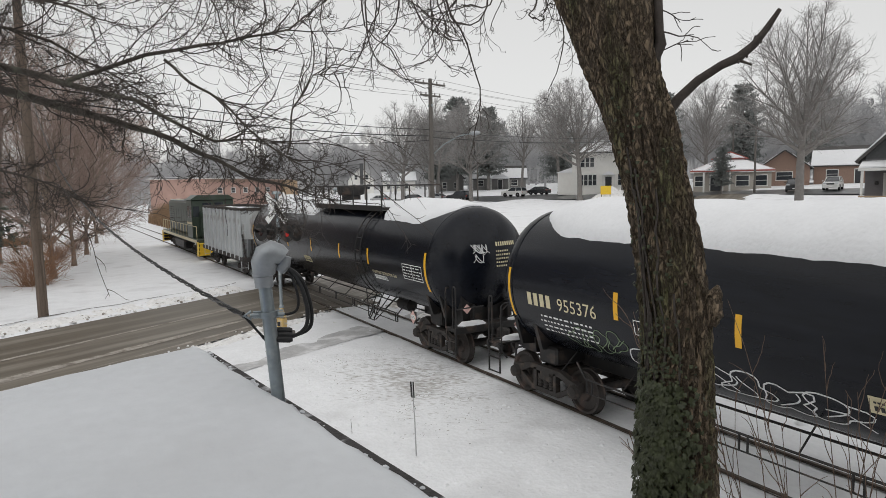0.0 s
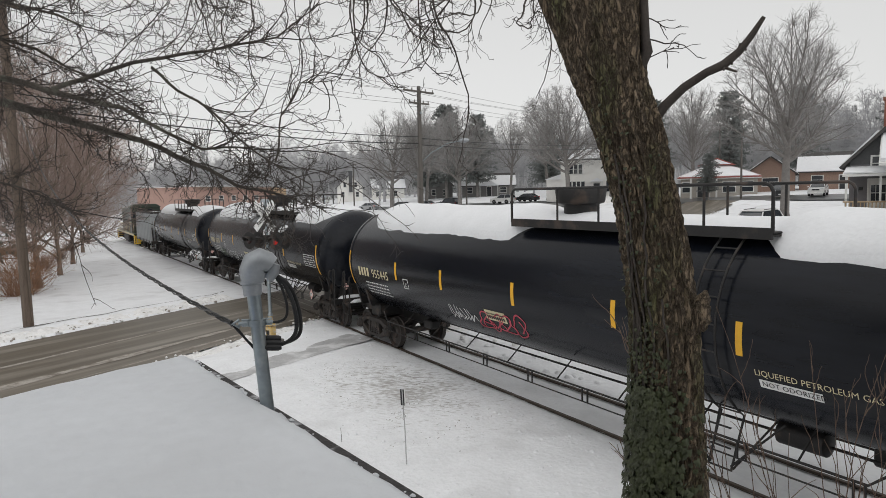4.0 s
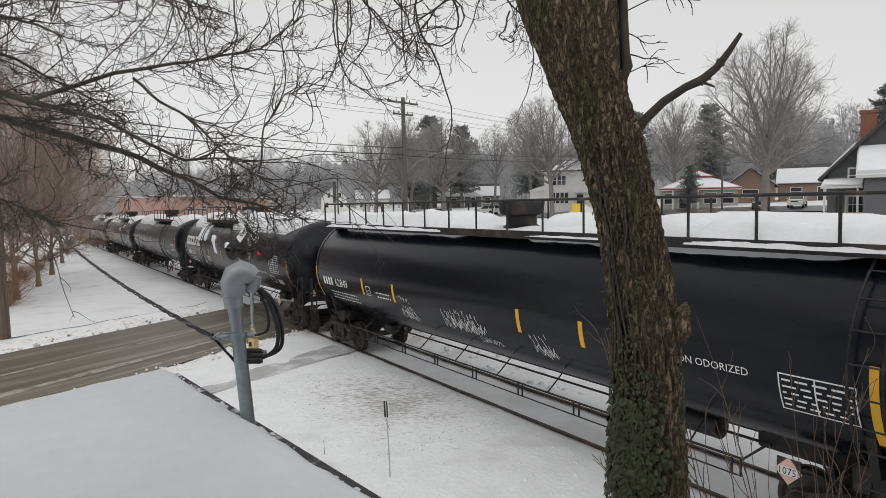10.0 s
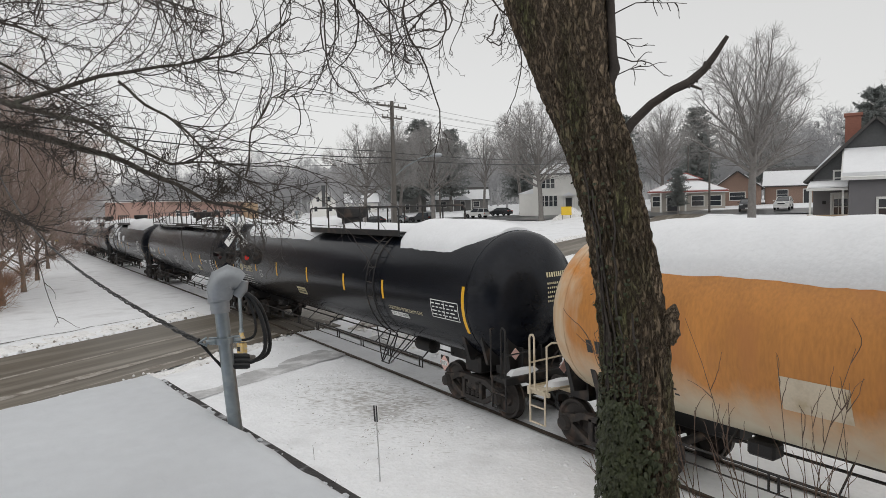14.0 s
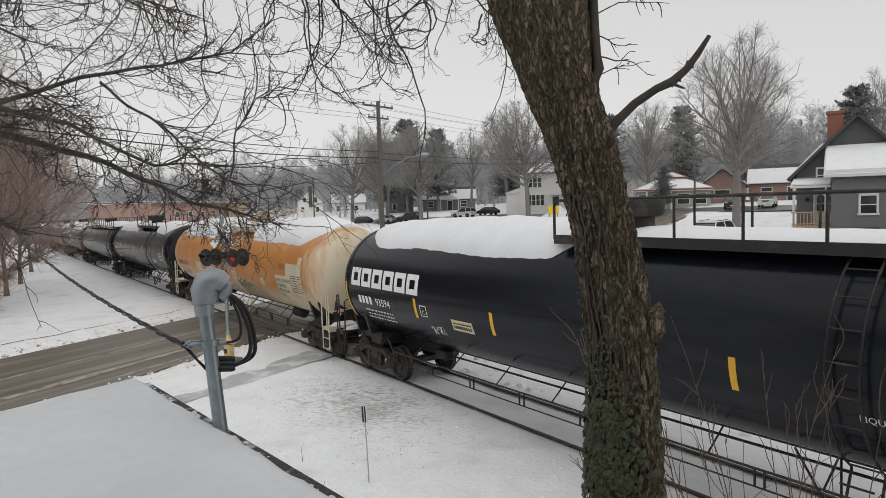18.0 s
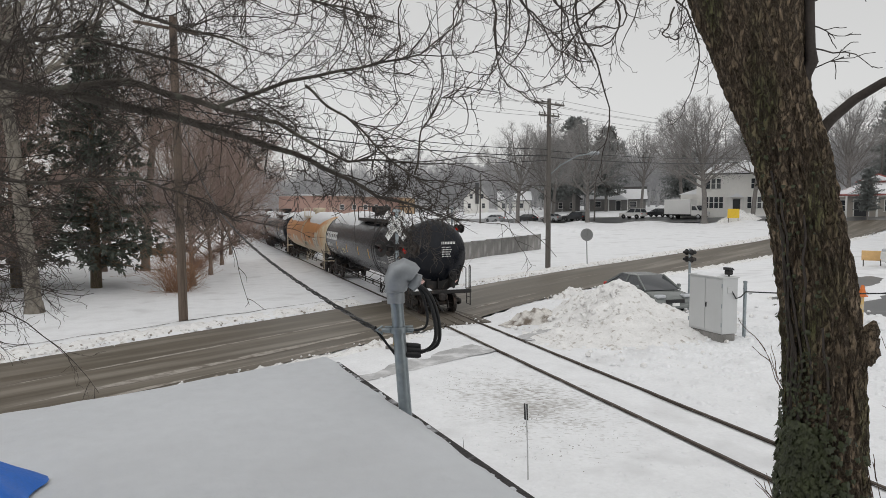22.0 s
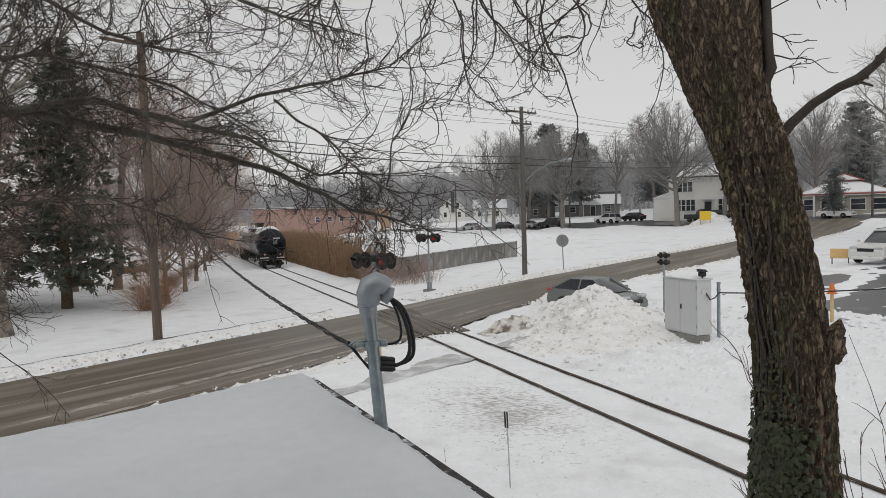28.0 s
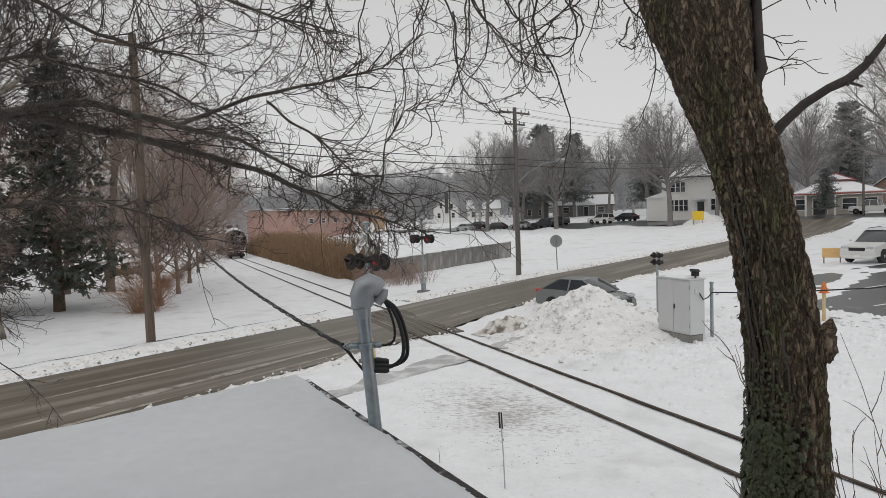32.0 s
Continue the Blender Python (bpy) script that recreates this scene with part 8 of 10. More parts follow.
def build_heaps():
    heap("snow_mound", "tall ploughed snow pile with grimy lumps", 15.55, 22.1, -37, 3.3, 2.3, 1.62, 3.0, SNOW_DIRTY, 0.22)
    heap("snow_mound", "broad trampled skirt of the ploughed snow pile", 14.6, 20.2, -30, 3.9, 2.9, 0.5, 6.0, SNOW_DIRTY, 0.27)
    heap("snow_mound", "low crumbled heap of dirty ploughed snow", 13.4, 23.5, -12, 2.1, 0.75, 0.5, 8.0, SNOW_GRIMY, 0.34)
    heap("snow_mound", "low snow ridge beside the road's edge", 17.2, 28.1, 27, 1.6, 0.7, 0.45, 5.0, SNOW_DIRTY, 0.3)
    heap("snow_mound", "long low snow ridge at the parking lot's edge", 29.0, 24.6, 35, 4.5, 1.3, 0.6, 12.0, SNOW_DIRTY, 0.15)
    heap("snow_mound", "rounded snow heap behind the yellow sign", 72.5, 73.5, 20, 5.0, 2.5, 1.6, 15.0, SNOW_DIRTY)
    heap("snow_mound", "low lumpy snow ridge along the side street", 47.0, 82.0, 120, 9.0, 1.6, 0.8, 17.0, SNOW)
    # broken clods strewn round the tall pile and grit on the trodden snow
    rnd = random.Random(9)
    clods, grit = Shape(), Shape()
    for _ in range(900):
        a, r = rnd.uniform(0, 6.28), abs(rnd.gauss(0, 1.0))
        x, y = 15.2 + 3.0 * r * math.cos(a), 20.6 + 2.6 * r * math.sin(a)
        if abs(x - TRACK_X) < 1.5:
            continue
        z = ground_z(x, y) - 0.07
        q = math.hypot((x - 15.55) / 3.3, (y - 22.1) / 2.3)
        z += max(0, 1.6 * max(0, 1 - q) ** 1.15 * 0.97) if q < 1 else 0
        s = rnd.uniform(0.025, 0.11)
        clods.lathe([(0, s * 0.7), (s * 0.5, s), (s * 1.1, s * 0.7), (s * 1.3, s * 0.2)], (x, y, z), (rnd.uniform(-0.5, 0.5), rnd.uniform(-0.5, 0.5), 1), 6)
    tagged(part("snow_clods", clods, SNOW_DIRTY, smooth=False), "small broken clods of snow round the pile", "snow clods", kind="stuff")
    # low lumps and trodden dents of snow round the cabinet, the lot's edge and the stake
    lumps = Shape()
    for _ in range(2600):
        u = rnd.random()
        if u < 0.55:
            x, y = rnd.gauss(15.5, 2.6), rnd.gauss(16.5, 3.4)
        elif u < 0.8:
            x, y = rnd.gauss(20.3, 0.9), rnd.uniform(5, 17)
        else:
            x, y = rnd.uniform(4.5, 9.0), rnd.uniform(7.5, 18)
        if abs(x - TRACK_X) < 1.1 or off_road(x, y) < ROAD_W / 2 + 0.4 or in_lot(x, y):
            continue
        r = rnd.uniform(0.05, 0.16) if u < 0.8 else rnd.uniform(0.03, 0.07)
        hh = r * rnd.uniform(0.3, 0.75)
        z, k0, n = snow_z(x, y) - 0.015, rnd.uniform(0, 6), 7
        ring = [(x + r * rnd.uniform(0.7, 1.2) * math.cos(k0 + 6.283 * k / n), y + r * rnd.uniform(0.7, 1.2) * math.sin(k0 + 6.283 * k / n), z) for k in range(n)]
        mid = [((p[0] + x) / 2, (p[1] + y) / 2, z + hh * rnd.uniform(0.7, 1.0)) for p in ring]
        lumps.add(ring + mid + [(x, y, z + hh)], [(k, (k + 1) % n, n + (k + 1) % n, n + k) for k in range(n)] + [(n + k, n + (k + 1) % n, 2 * n) for k in range(n)])
    tagged(part("snow_lumps", lumps, SNOW, angle=70), "low lumps of disturbed snow", "snow lumps", kind="stuff")
    for _ in range(900):
        if rnd.random() < 0.86:
            q, w = rnd.random(), rnd.gauss(0, 0.9)
            x, y = 5.9 + 2.3 * rnd.random() + 0.3 * w, 11.2 + 6.4 * q ** 1.2 + 0.5 * w
            if fbm(x, y, 1.1) < rnd.uniform(-0.35, 0.2):
                continue
        else:
            x, y = rnd.uniform(3, 15), rnd.uniform(9, 26)
        if abs(x - TRACK_X) < 1.0 or off_road(x, y) < ROAD_W / 2 + 0.3:
            continue
        s = rnd.uniform(0.006, 0.02) if rnd.random() < 0.93 else rnd.uniform(0.02, 0.035)
        z = snow_z(x, y) + 0.004
        grit.add([(x - s * 1.6, y - s * 0.5, z - 0.006), (x + s * 0.7, y - s * 0.8, z - 0.006), (x + s * 1.1, y + s * 0.7, z - 0.006), (x, y, z + s * 0.3)], [(0, 1, 3), (1, 2, 3), (2, 0, 3)])
    tagged(part("grit", grit, GRITM, smooth=False), "dark grit scattered over trodden snow", "grit", kind="stuff")


def car(name, label, kind, paint, m, lights_front=True):
    """A road vehicle, nose towards local +y, standing on z = 0."""
    v = thing(name, m, label, "car")
    if kind == "sedan":
        L, W, H = 4.2, 1.74, 1.44
        low = [(-L / 2, 0.45), (-L / 2 + 0.05, 0.85), (-L / 2 + 0.35, 0.98), (-0.9, 0.98), (0.9, 0.93), (1.6, 0.86), (L / 2 - 0.15, 0.74), (L / 2, 0.55), (L / 2 - 0.06, 0.28), (-L / 2 + 0.1, 0.28)]
        top = [(-1.75, 0.97), (-0.95, 1.40), (-0.3, H), (0.35, 1.44), (1.25, 0.93)]
    elif kind == "suv":
        L, W, H = 4.6, 1.84, 1.72
        low = [(-L / 2, 0.5), (-L / 2, 1.05), (-2.0, 1.12), (0.9, 1.08), (1.2, 1.05), (L / 2 - 0.12, 0.98), (L / 2, 0.75), (L / 2 - 0.03, 0.42), (-L / 2 + 0.05, 0.42)]
        top = [(-2.22, 1.1), (-2.0, 1.62), (-1.7, H), (-0.1, H), (0.15, 1.66), (0.85, 1.07)]
    else:
        L, W, H = 5.4, 1.95, 1.85
        low = [(-L / 2, 0.55), (-L / 2, 1.12), (-0.6, 1.14), (1.1, 1.12), (L / 2 - 0.12, 1.06), (L / 2, 0.8), (L / 2 - 0.04, 0.45), (-L / 2 + 0.05, 0.45)]
        top = [(-0.75, 1.13), (-0.6, 1.7), (-0.3, H), (0.5, H), (0.75, 1.78), (1.3, 1.12)]

    def loft(profile, w0, inset):
        """A side outline given width, narrowing towards its top."""
        zs = [p[1] for p in profile]
        z0, z1 = min(zs), max(zs)
        vs, k = [], len(profile)
        for sx, e in ((-1, 0.07), (-1, 0), (1, 0), (1, 0.07)):
            for y, z in profile:
                half = w0 / 2 - inset * (z - z0) / (z1 - z0)
                cy = y * (1 - 0.02 * (e > 0))
                vs.append((sx * (half if e else half - 0.06), cy, z if not e else z - 0.015 * (z > z0)))
        rows = (1, 0, 3, 2)
        order = [1, 0, 3, 2]
        fs = []
        seq = [0, 1, 2, 3]
        # outer skins, shoulders and the band between
        ring = lambda r: [r * k + i for i in range(k)]
        a, b, c, d = ring(0), ring(1), ring(2), ring(3)
        fs.append(tuple(a))
        fs.append(tuple(reversed(d)))
        for p, q in ((b, a), (c, b), (d, c)):
            for i in range(k):
                fs.append((p[i], p[(i + 1) % k], q[(i + 1) % k], q[i]))
        return Shape().add(vs, fs)

    part("body", loft(low, W, 0.07), paint, v, angle=30)
    cab = part("cabin", loft(top, W - 0.12, 0.22), GLASS, v, "dark window glass", angle=30)
    roof = Shape()
    tops = [p for p in top if p[1] > H - 0.13]
    y0, y1 = min(p[0] for p in tops), max(p[0] for p in tops)
    hw = (W - 0.12) / 2 - 0.2
    part("roof", Shape().box((-hw, y0, H - 0.035), (hw, y1, H + 0.012), 0.03), paint, v)
    for sx in (-1, 1):
        for k, (a, b) in enumerate(((top[0], top[1]), (top[-1], top[-2]))):
            za, zb = a[1], b[1]
            wa, wb = (W - 0.12) / 2, (W - 0.12) / 2 - 0.2
            part("pillar", Shape().tube([(sx * wa, a[0], za), (sx * wb, b[0], zb)], 0.04, 6), paint, v)
        mid = (y0 + y1) / 2
        part("pillar", Shape().tube([(sx * ((W - 0.12) / 2), mid, top[0][1] - 0.02), (sx * ((W - 0.12) / 2 - 0.21), mid, H - 0.02)], 0.04, 6), paint, v)
        part("mirror", Shape().box((sx * (W / 2 + 0.02), 0.85, top[0][1] + 0.02), (sx * (W / 2 + 0.17), 0.98, top[0][1] + 0.15), 0.03), paint, v)
        for y in (-L / 2 + 0.95, L / 2 - 0.95):
            r = 0.33 if kind == "sedan" else 0.39
            ty = part("tyre", Shape().lathe([(0, r * 0.7), (0.0, r * 0.95), (0.03, r), (0.19, r), (0.22, r * 0.95), (0.22, r * 0.7)], (sx * (W / 2 - 0.2), y, r), (sx, 0, 0), 22), RUBBER, v)
            part("rim", Shape().lathe([(0, r * 0.72), (0.02, r * 0.66), (0.025, r * 0.2), (0.045, r * 0.15), (0.05, 0.01)], (sx * (W / 2 - 0.005), y, r), (sx, 0, 0), 18), ALLOY, ty)
        zf = low[-4][1] if kind == "sedan" else 0.92
        part("headlight", Shape().box((sx * (W / 2 - 0.08), L / 2 - 0.32, zf - 0.03 if kind == "sedan" else 0.82), (sx * (W / 2 - 0.48), L / 2 - 0.03, zf + 0.1 if kind == "sedan" else 0.98), 0.04), HEADLAMP, v)
        part("tail_light", Shape().box((sx * (W / 2 - 0.06), -L / 2 - 0.015, 0.78), (sx * (W / 2 - 0.4), -L / 2 + 0.1, 0.95), 0.03), REDSIGN, v)
    part("grille", Shape().box((-0.42, L / 2 - 0.06, 0.5 if kind == "sedan" else 0.72), (0.42, L / 2 + 0.015, 0.66 if kind == "sedan" else 0.9), 0.02), CABLE, v)
    part("bumper", Shape().box((-W / 2 + 0.08, L / 2 - 0.1, 0.3), (W / 2 - 0.08, L / 2 + 0.03, 0.46), 0.04), paint, v)
    part("number_plate", Shape().box((-0.16, L / 2 + 0.018, 0.4), (0.16, L / 2 + 0.035, 0.52), 0.004), WHITE, v)
    return v


MOVERS = {}


def box_truck(label, m):
    """A white box truck, nose towards local +y."""
    v = thing("box_truck", m, label, "truck")
    box = part("cargo_box", Shape().box((-1.15, -3.4, 0.75), (1.15, 1.3, 3.1), 0.04), CAR_WHITE, v)
    part("rear_door", Shape().box((-1.0, -3.43, 0.85), (1.0, -3.4, 2.95), 0.01), CABINETM, box)
    cab = part("cab", Shape().prism([(-0.98, 1.35, 0.55), (-0.98, 3.35, 0.55), (-0.98, 3.4, 1.2), (-0.98, 2.6, 1.35), (-0.98, 2.1, 2.15), (-0.98, 1.35, 2.2)], (1.96, 0, 0)), CAR_WHITE, v, smooth=False)
    for sx in (-1, 1):
        part("side_window", Shape().prism([(sx * 0.985, 1.5, 1.4), (sx * 0.985, 2.45, 1.4), (sx * 0.985, 2.05, 2.02), (sx * 0.985, 1.5, 2.05)], (sx * 0.012, 0, 0)), GLASS, cab, smooth=False)
        part("headlight", Shape().box((sx * 0.6, 3.36, 0.85), (sx * 0.9, 3.42, 1.05), 0.02), HEADLAMP, cab)
        for y in (-2.2, 2.6):
            ty = part("tyre", Shape().lathe([(0, 0.28), (0, 0.37), (0.03, 0.4), (0.22, 0.4), (0.25, 0.37), (0.25, 0.28)], (sx * 0.78, y, 0.4), (sx, 0, 0), 20), RUBBER, v)
            part("rim", Shape().lathe([(0, 0.29), (0.03, 0.25), (0.04, 0.06), (0.05, 0.01)], (sx * 1.02, y, 0.4), (sx, 0, 0), 16), ALLOY, ty)
    part("windscreen", Shape().prism([(-0.86, 2.62, 1.4), (0.86, 2.62, 1.4), (0.8, 2.16, 2.1), (-0.8, 2.16, 2.1)], (0, 0.03, 0.02)), GLASS, cab, smooth=False)
    part("chassis", Shape().box((-0.45, -3.2, 0.5), (0.45, 3.2, 0.74), 0.02), BLACK2, v)
    return v


def build_cars():
    MOVERS["sedan"] = car("sedan", "dark grey sedan backing out behind the snow pile", "sedan", CAR_GREY, pose(18.0, 23.2, ground_z(18, 23.2), 0, 0, -127))
    x, y = 36.6, 24.3
    s = car("suv", "white sport utility car parked in the wet lot", "suv", CAR_WHITE, pose(x, y, ground_z(x, y) - 0.05, -2, 0, 98))
    part("roof_rack", Shape().tube([(-0.6, -1.6, 1.78), (-0.6, -0.1, 1.78)], 0.02, 6).tube([(0.6, -1.6, 1.78), (0.6, -0.1, 1.78)], 0.02, 6), CABLE, s)
    rows = [("suv", CAR_WHITE, 71.5, 96.5, 18, "white car parked on the side street"), ("sedan", CAR_BLACK, 75.5, 94.5, 18, "dark car parked on the side street"), ("suv", CAR_BLACK, 64.5, 104, 20, "dark car parked before the low house"),
            ("sedan", CAR_SILVER, 62.0, 108, 20, "silver car parked before the low house"), ("sedan", CAR_BLACK, 59.0, 112, 24, "black car parked far down the street"), ("suv", CAR_WHITE, 84.0, 47.0, 112, "white car parked beside the shop"),
            ("suv", CAR_BLACK, 81.5, 50.5, 121, "dark car parked beside the shop"), ("suv", CAR_SILVER, 88.0, 44.0, 298, "silver van parked before the brick house"), ("sedan", CAR_SILVER, 56.0, 120, 20, "pale car parked far down the street")]
    for kind, paint, x, y, yaw, lab in rows:
        car("parked_car", lab, kind, paint, pose(x, y, ground_z(x, y) - 0.03, 0, 0, yaw))
    MOVERS["far_truck"] = box_truck("white box truck driving along the side street", pose(45, 166, ground_z(45, 166)))
    MOVERS["far_black"] = car("passing_car", "black pickup driving along the side street", "pickup", CAR_BLACK, pose(75, 78, ground_z(75, 78)))
    MOVERS["far_dark"] = car("passing_car", "dark grey sedan driving along the side street", "sedan", CAR_BLACK, pose(98, -40, ground_z(98, -40)))
    MOVERS["far_suv"] = car("passing_car", "dark tall car driving along the side street", "suv", CAR_BLACK, pose(97, -30, ground_z(97, -30)))
    MOVERS["far_white"] = car("passing_car", "white sedan driving along the side street", "sedan", CAR_WHITE, pose(84, 45, ground_z(84, 45)))
    MOVERS["far_pickup"] = car("passing_car", "white pickup driving along the side street", "pickup", CAR_WHITE, pose(90, 20, ground_z(90, 20)))
    # yellow board sign on legs
    sg = thing("board_sign", pose(69.2, 71.2, ground_z(69.2, 71.2) - 0.05, 0, 0, -44), "yellow board sign standing on two legs", "sign")
    part("board", Shape().box((-0.75, -0.04, 0.75), (0.75, 0.04, 2.0), 0.02), SAFETY, sg)
    for x in (-0.6, 0.6):
        part("leg", Shape().box((x - 0.05, -0.05, -0.2), (x + 0.05, 0.05, 0.76), 0.01), POLEM, sg)
    s2 = thing("board_sign", pose(35.0, 25.9, ground_z(35.0, 25.9) - 0.05, 0, 0, 128), "small faded orange board sign beside the lot", "sign")
    part("board", Shape().box((-0.5, -0.03, 0.3), (0.5, 0.03, 0.85), 0.02), FADEDSIGN, s2)
    for x in (-0.4, 0.4):
        part("leg", Shape().box((x - 0.03, -0.03, -0.2), (x + 0.03, 0.03, 0.36), 0.01), POLEM, s2)


build_signals()
build_poles()
build_roadside()
build_heaps()
build_cars()


def car_motions():
    def at(x, y, yaw):
        return pose(x, y, ground_z(x, y) - 0.04, 0, 0, yaw)

    walk(MOVERS["sedan"], [(0, at(17.8, 23.1, -185)), (20, at(17.8, 23.1, -185)), (24.5, at(17.8, 23.1, -184)), (26.5, at(17.5, 23.75, -170)), (27.5, at(17.3, 24.1, -164)), (29, at(17.2, 24.3, -161)), (30.5, at(17.13, 24.45, -160)), (32, at(17.15, 24.42, -160))])
    # cars on the side street, towards the crossing road (yaw near 195) or away from it (yaw near 15)
    far = {"far_truck": ((0, 39.5, 188, 198), (18, 39.5, 188, 198), (21, 68.1, 102.3, 196), (21.5, 70.3, 95.1, 196), (22, 73.2, 85.0, 196), (22.5, 75.7, 76.4, 196), (24, 83.8, 48.4, 194), (28, 96.5, -20, 189), (32, 97.5, -30, 189)),
           "far_black": ((0, 45.5, 166, 198), (20, 45.5, 166, 198), (25, 61, 117, 198), (27, 69.6, 91.8, 196), (27.5, 71.8, 84.4, 196), (28, 74.0, 76.5, 196), (29, 78.2, 60.4, 195), (29.5, 79.7, 55.0, 195), (32, 87.0, 24, 191)),
           "far_white": ((0, 48.5, 157, 198), (20, 48.5, 157, 198), (24.5, 64.5, 108, 197), (26.5, 72.9, 80.3, 196), (28, 78.7, 58.8, 195), (32, 92, -2, 190)),
           "far_dark": ((0, 98.5, -40, 8), (22, 98.5, -40, 8), (26.5, 85.5, 45, 14), (28.5, 74.9, 85.8, 16), (29, 72.8, 93.2, 17), (29.5, 71.2, 98.9, 18), (32, 62, 126, 19)),
           "far_suv": ((0, 97.4, -30, 8), (24, 97.4, -30, 8), (28.5, 82.3, 57, 15), (30, 77.3, 77.2, 16), (30.5, 75.3, 84.5, 16), (31, 73.1, 92.4, 17), (31.5, 70.9, 99.6, 18), (32, 68.7, 106, 18)),
           "far_pickup": ((0, 99.5, -50, 8), (26, 99.5, -50, 8), (30, 92, 15, 12), (32, 83.2, 55.8, 15))}
    for key in far:
        walk(MOVERS[key], [(t, at(x, y, yaw)) for t, x, y, yaw in far[key]])


# ---- houses ----
def house(label, x, y, z, yaw, w, d, eave, ridge, wall_mat, windows, roof="gable", doors=(), snow=0.75, roof_mat=None, lap=True, name="house", chimney=None, along="x", trim=None):
    """A house with its front on local -y: walls, roof with snow, windows, doors. Windows: (centre x, sill z, width, height, shutters)."""
    h = thing(name, pose(x, y, z, 0, 0, yaw), label, "house")
    roof_mat, trim = roof_mat or ROOFDARK, trim or TRIM
    t = 0.2
    s = Shape()
    gable_z = ridge
    if roof == "gable" and along == "y":
        front = [(-w / 2, 0, -0.8), (w / 2, 0, -0.8), (w / 2, 0, eave), (0, 0, ridge), (-w / 2, 0, eave)]
        s.prism(front, (0, t, 0))
        s.prism([(p[0], d, p[2]) for p in front], (0, -t, 0))
        s.box((-w / 2, t, -0.8), (-w / 2 + t, d - t, eave)).box((w / 2 - t, t, -0.8), (w / 2, d - t, eave))
    else:
        s.box((-w / 2, 0, -0.8), (w / 2, t, eave)).box((-w / 2, d - t, -0.8), (w / 2, d, eave))
        for sx in (-1, 1):
            if roof == "gable":
                s.prism([(sx * w / 2, t, -0.8), (sx * w / 2, d - t, -0.8), (sx * w / 2, d - t, eave), (sx * w / 2, d / 2, ridge), (sx * w / 2, t, eave)], (-sx * t, 0, 0))
            else:
                s.box((sx * w / 2, t, -0.8), (sx * (w / 2 - t), d - t, eave))
    part("wall", s, wall_mat, h, smooth=False)
    if lap:
        me = Shape().box((-w / 2 - 0.012, -0.022, 0), (w / 2 + 0.012, 0.0, 0.03)).mesh("clapboard", wall_mat, False)
        for k in range(int((eave - 0.1) / 0.3)):
            part("clapboard", me, wall_mat, h, m=pose(0, 0, 0.3 * k + 0.02))
    o = 0.45

    def slab(poly, thick, material, nm, lift=0.0, lab=""):
        a, b, c = (Vector(p) for p in poly[:3])
        n_ = (b - a).cross(c - a).normalized()
        if n_.z < 0:
            n_ = -n_
        return part(nm, Shape().prism([Vector(p) + n_ * lift for p in poly], n_ * thick), material, h, lab, smooth=False)

    if roof == "gable" and along == "y":
        k = (ridge - eave) / (w / 2)
        for sx in (-1, 1):
            poly = [(sx * (w / 2 + o), -o, eave - o * k), (sx * (w / 2 + o), d + o, eave - o * k), (0, d + o, ridge), (0, -o, ridge)]
            slab(poly, 0.16, roof_mat, "roof")
            q = 1 - snow
            sp = [(sx * (w / 2 + o) * 0.97, -o * 0.9, eave - o * k + 0.02), (sx * (w / 2 + o) * 0.97, d + o * 0.9, eave - o * k + 0.02), (sx * 0.03 + sx * q * w / 2, d + o * 0.9, ridge - q * (ridge - eave)), (sx * 0.03 + sx * q * w / 2, -o * 0.9, ridge - q * (ridge - eave))]
            slab(sp, 0.10, SNOW_ROOF, "roof_snow", 0.165, "snow on the roof")
    elif roof == "gable":
        k = (ridge - eave) / (d / 2)
        for sy, y0 in ((-1, 0), (1, d)):
            yo = y0 + sy * o
            poly = [(-w / 2 - o, yo, eave - o * k), (w / 2 + o, yo, eave - o * k), (w / 2 + o, d / 2, ridge), (-w / 2 - o, d / 2, ridge)]
            slab(poly, 0.16, roof_mat, "roof")
            q = 1 - snow
            sp = [(-w / 2 - o * 0.9, yo - sy * 0.06, eave - o * k + 0.03), (w / 2 + o * 0.9, yo - sy * 0.06, eave - o * k + 0.03), (w / 2 + o * 0.9, d / 2 + sy * 0.03 + sy * q * d / 2, ridge - q * (ridge - eave)), (-w / 2 - o * 0.9, d / 2 + sy * 0.03 + sy * q * d / 2, ridge - q * (ridge - eave))]
            slab(sp, 0.10, SNOW_ROOF, "roof_snow", 0.165, "snow on the roof")
    else:
        r = min(w, d) / 2 * 0.95
        A = [(-w / 2 - o, -o), (w / 2 + o, -o), (w / 2 + o, d + o), (-w / 2 - o, d + o)]
        top = [(-w / 2 + r, d / 2), (w / 2 - r, d / 2)]
        faces = [[A[0], A[1], top[1], top[0]], [A[1], A[2], top[1]], [A[2], A[3], top[0], top[1]], [A[3], A[0], top[0]]]
        for f in faces:
            poly = [(p[0], p[1], eave if p in A else ridge) for p in f]
            slab(poly, 0.14, roof_mat, "roof")
            cx, cy = sum(p[0] for p in poly) / len(poly), sum(p[1] for p in poly) / len(poly)
            cz = sum(p[2] for p in poly) / len(poly)
            sp = [(cx + (p[0] - cx) * snow ** 0.3, cy + (p[1] - cy) * snow ** 0.3, cz + (p[2] - cz) * snow ** 0.3) for p in poly]
            slab(sp, 0.09, SNOW_ROOF, "roof_snow", 0.145, "snow on the roof")
        part("soffit", Shape().box((-w / 2 - o, -o, eave - 0.12), (w / 2 + o, d + o, eave), 0.01), trim, h)
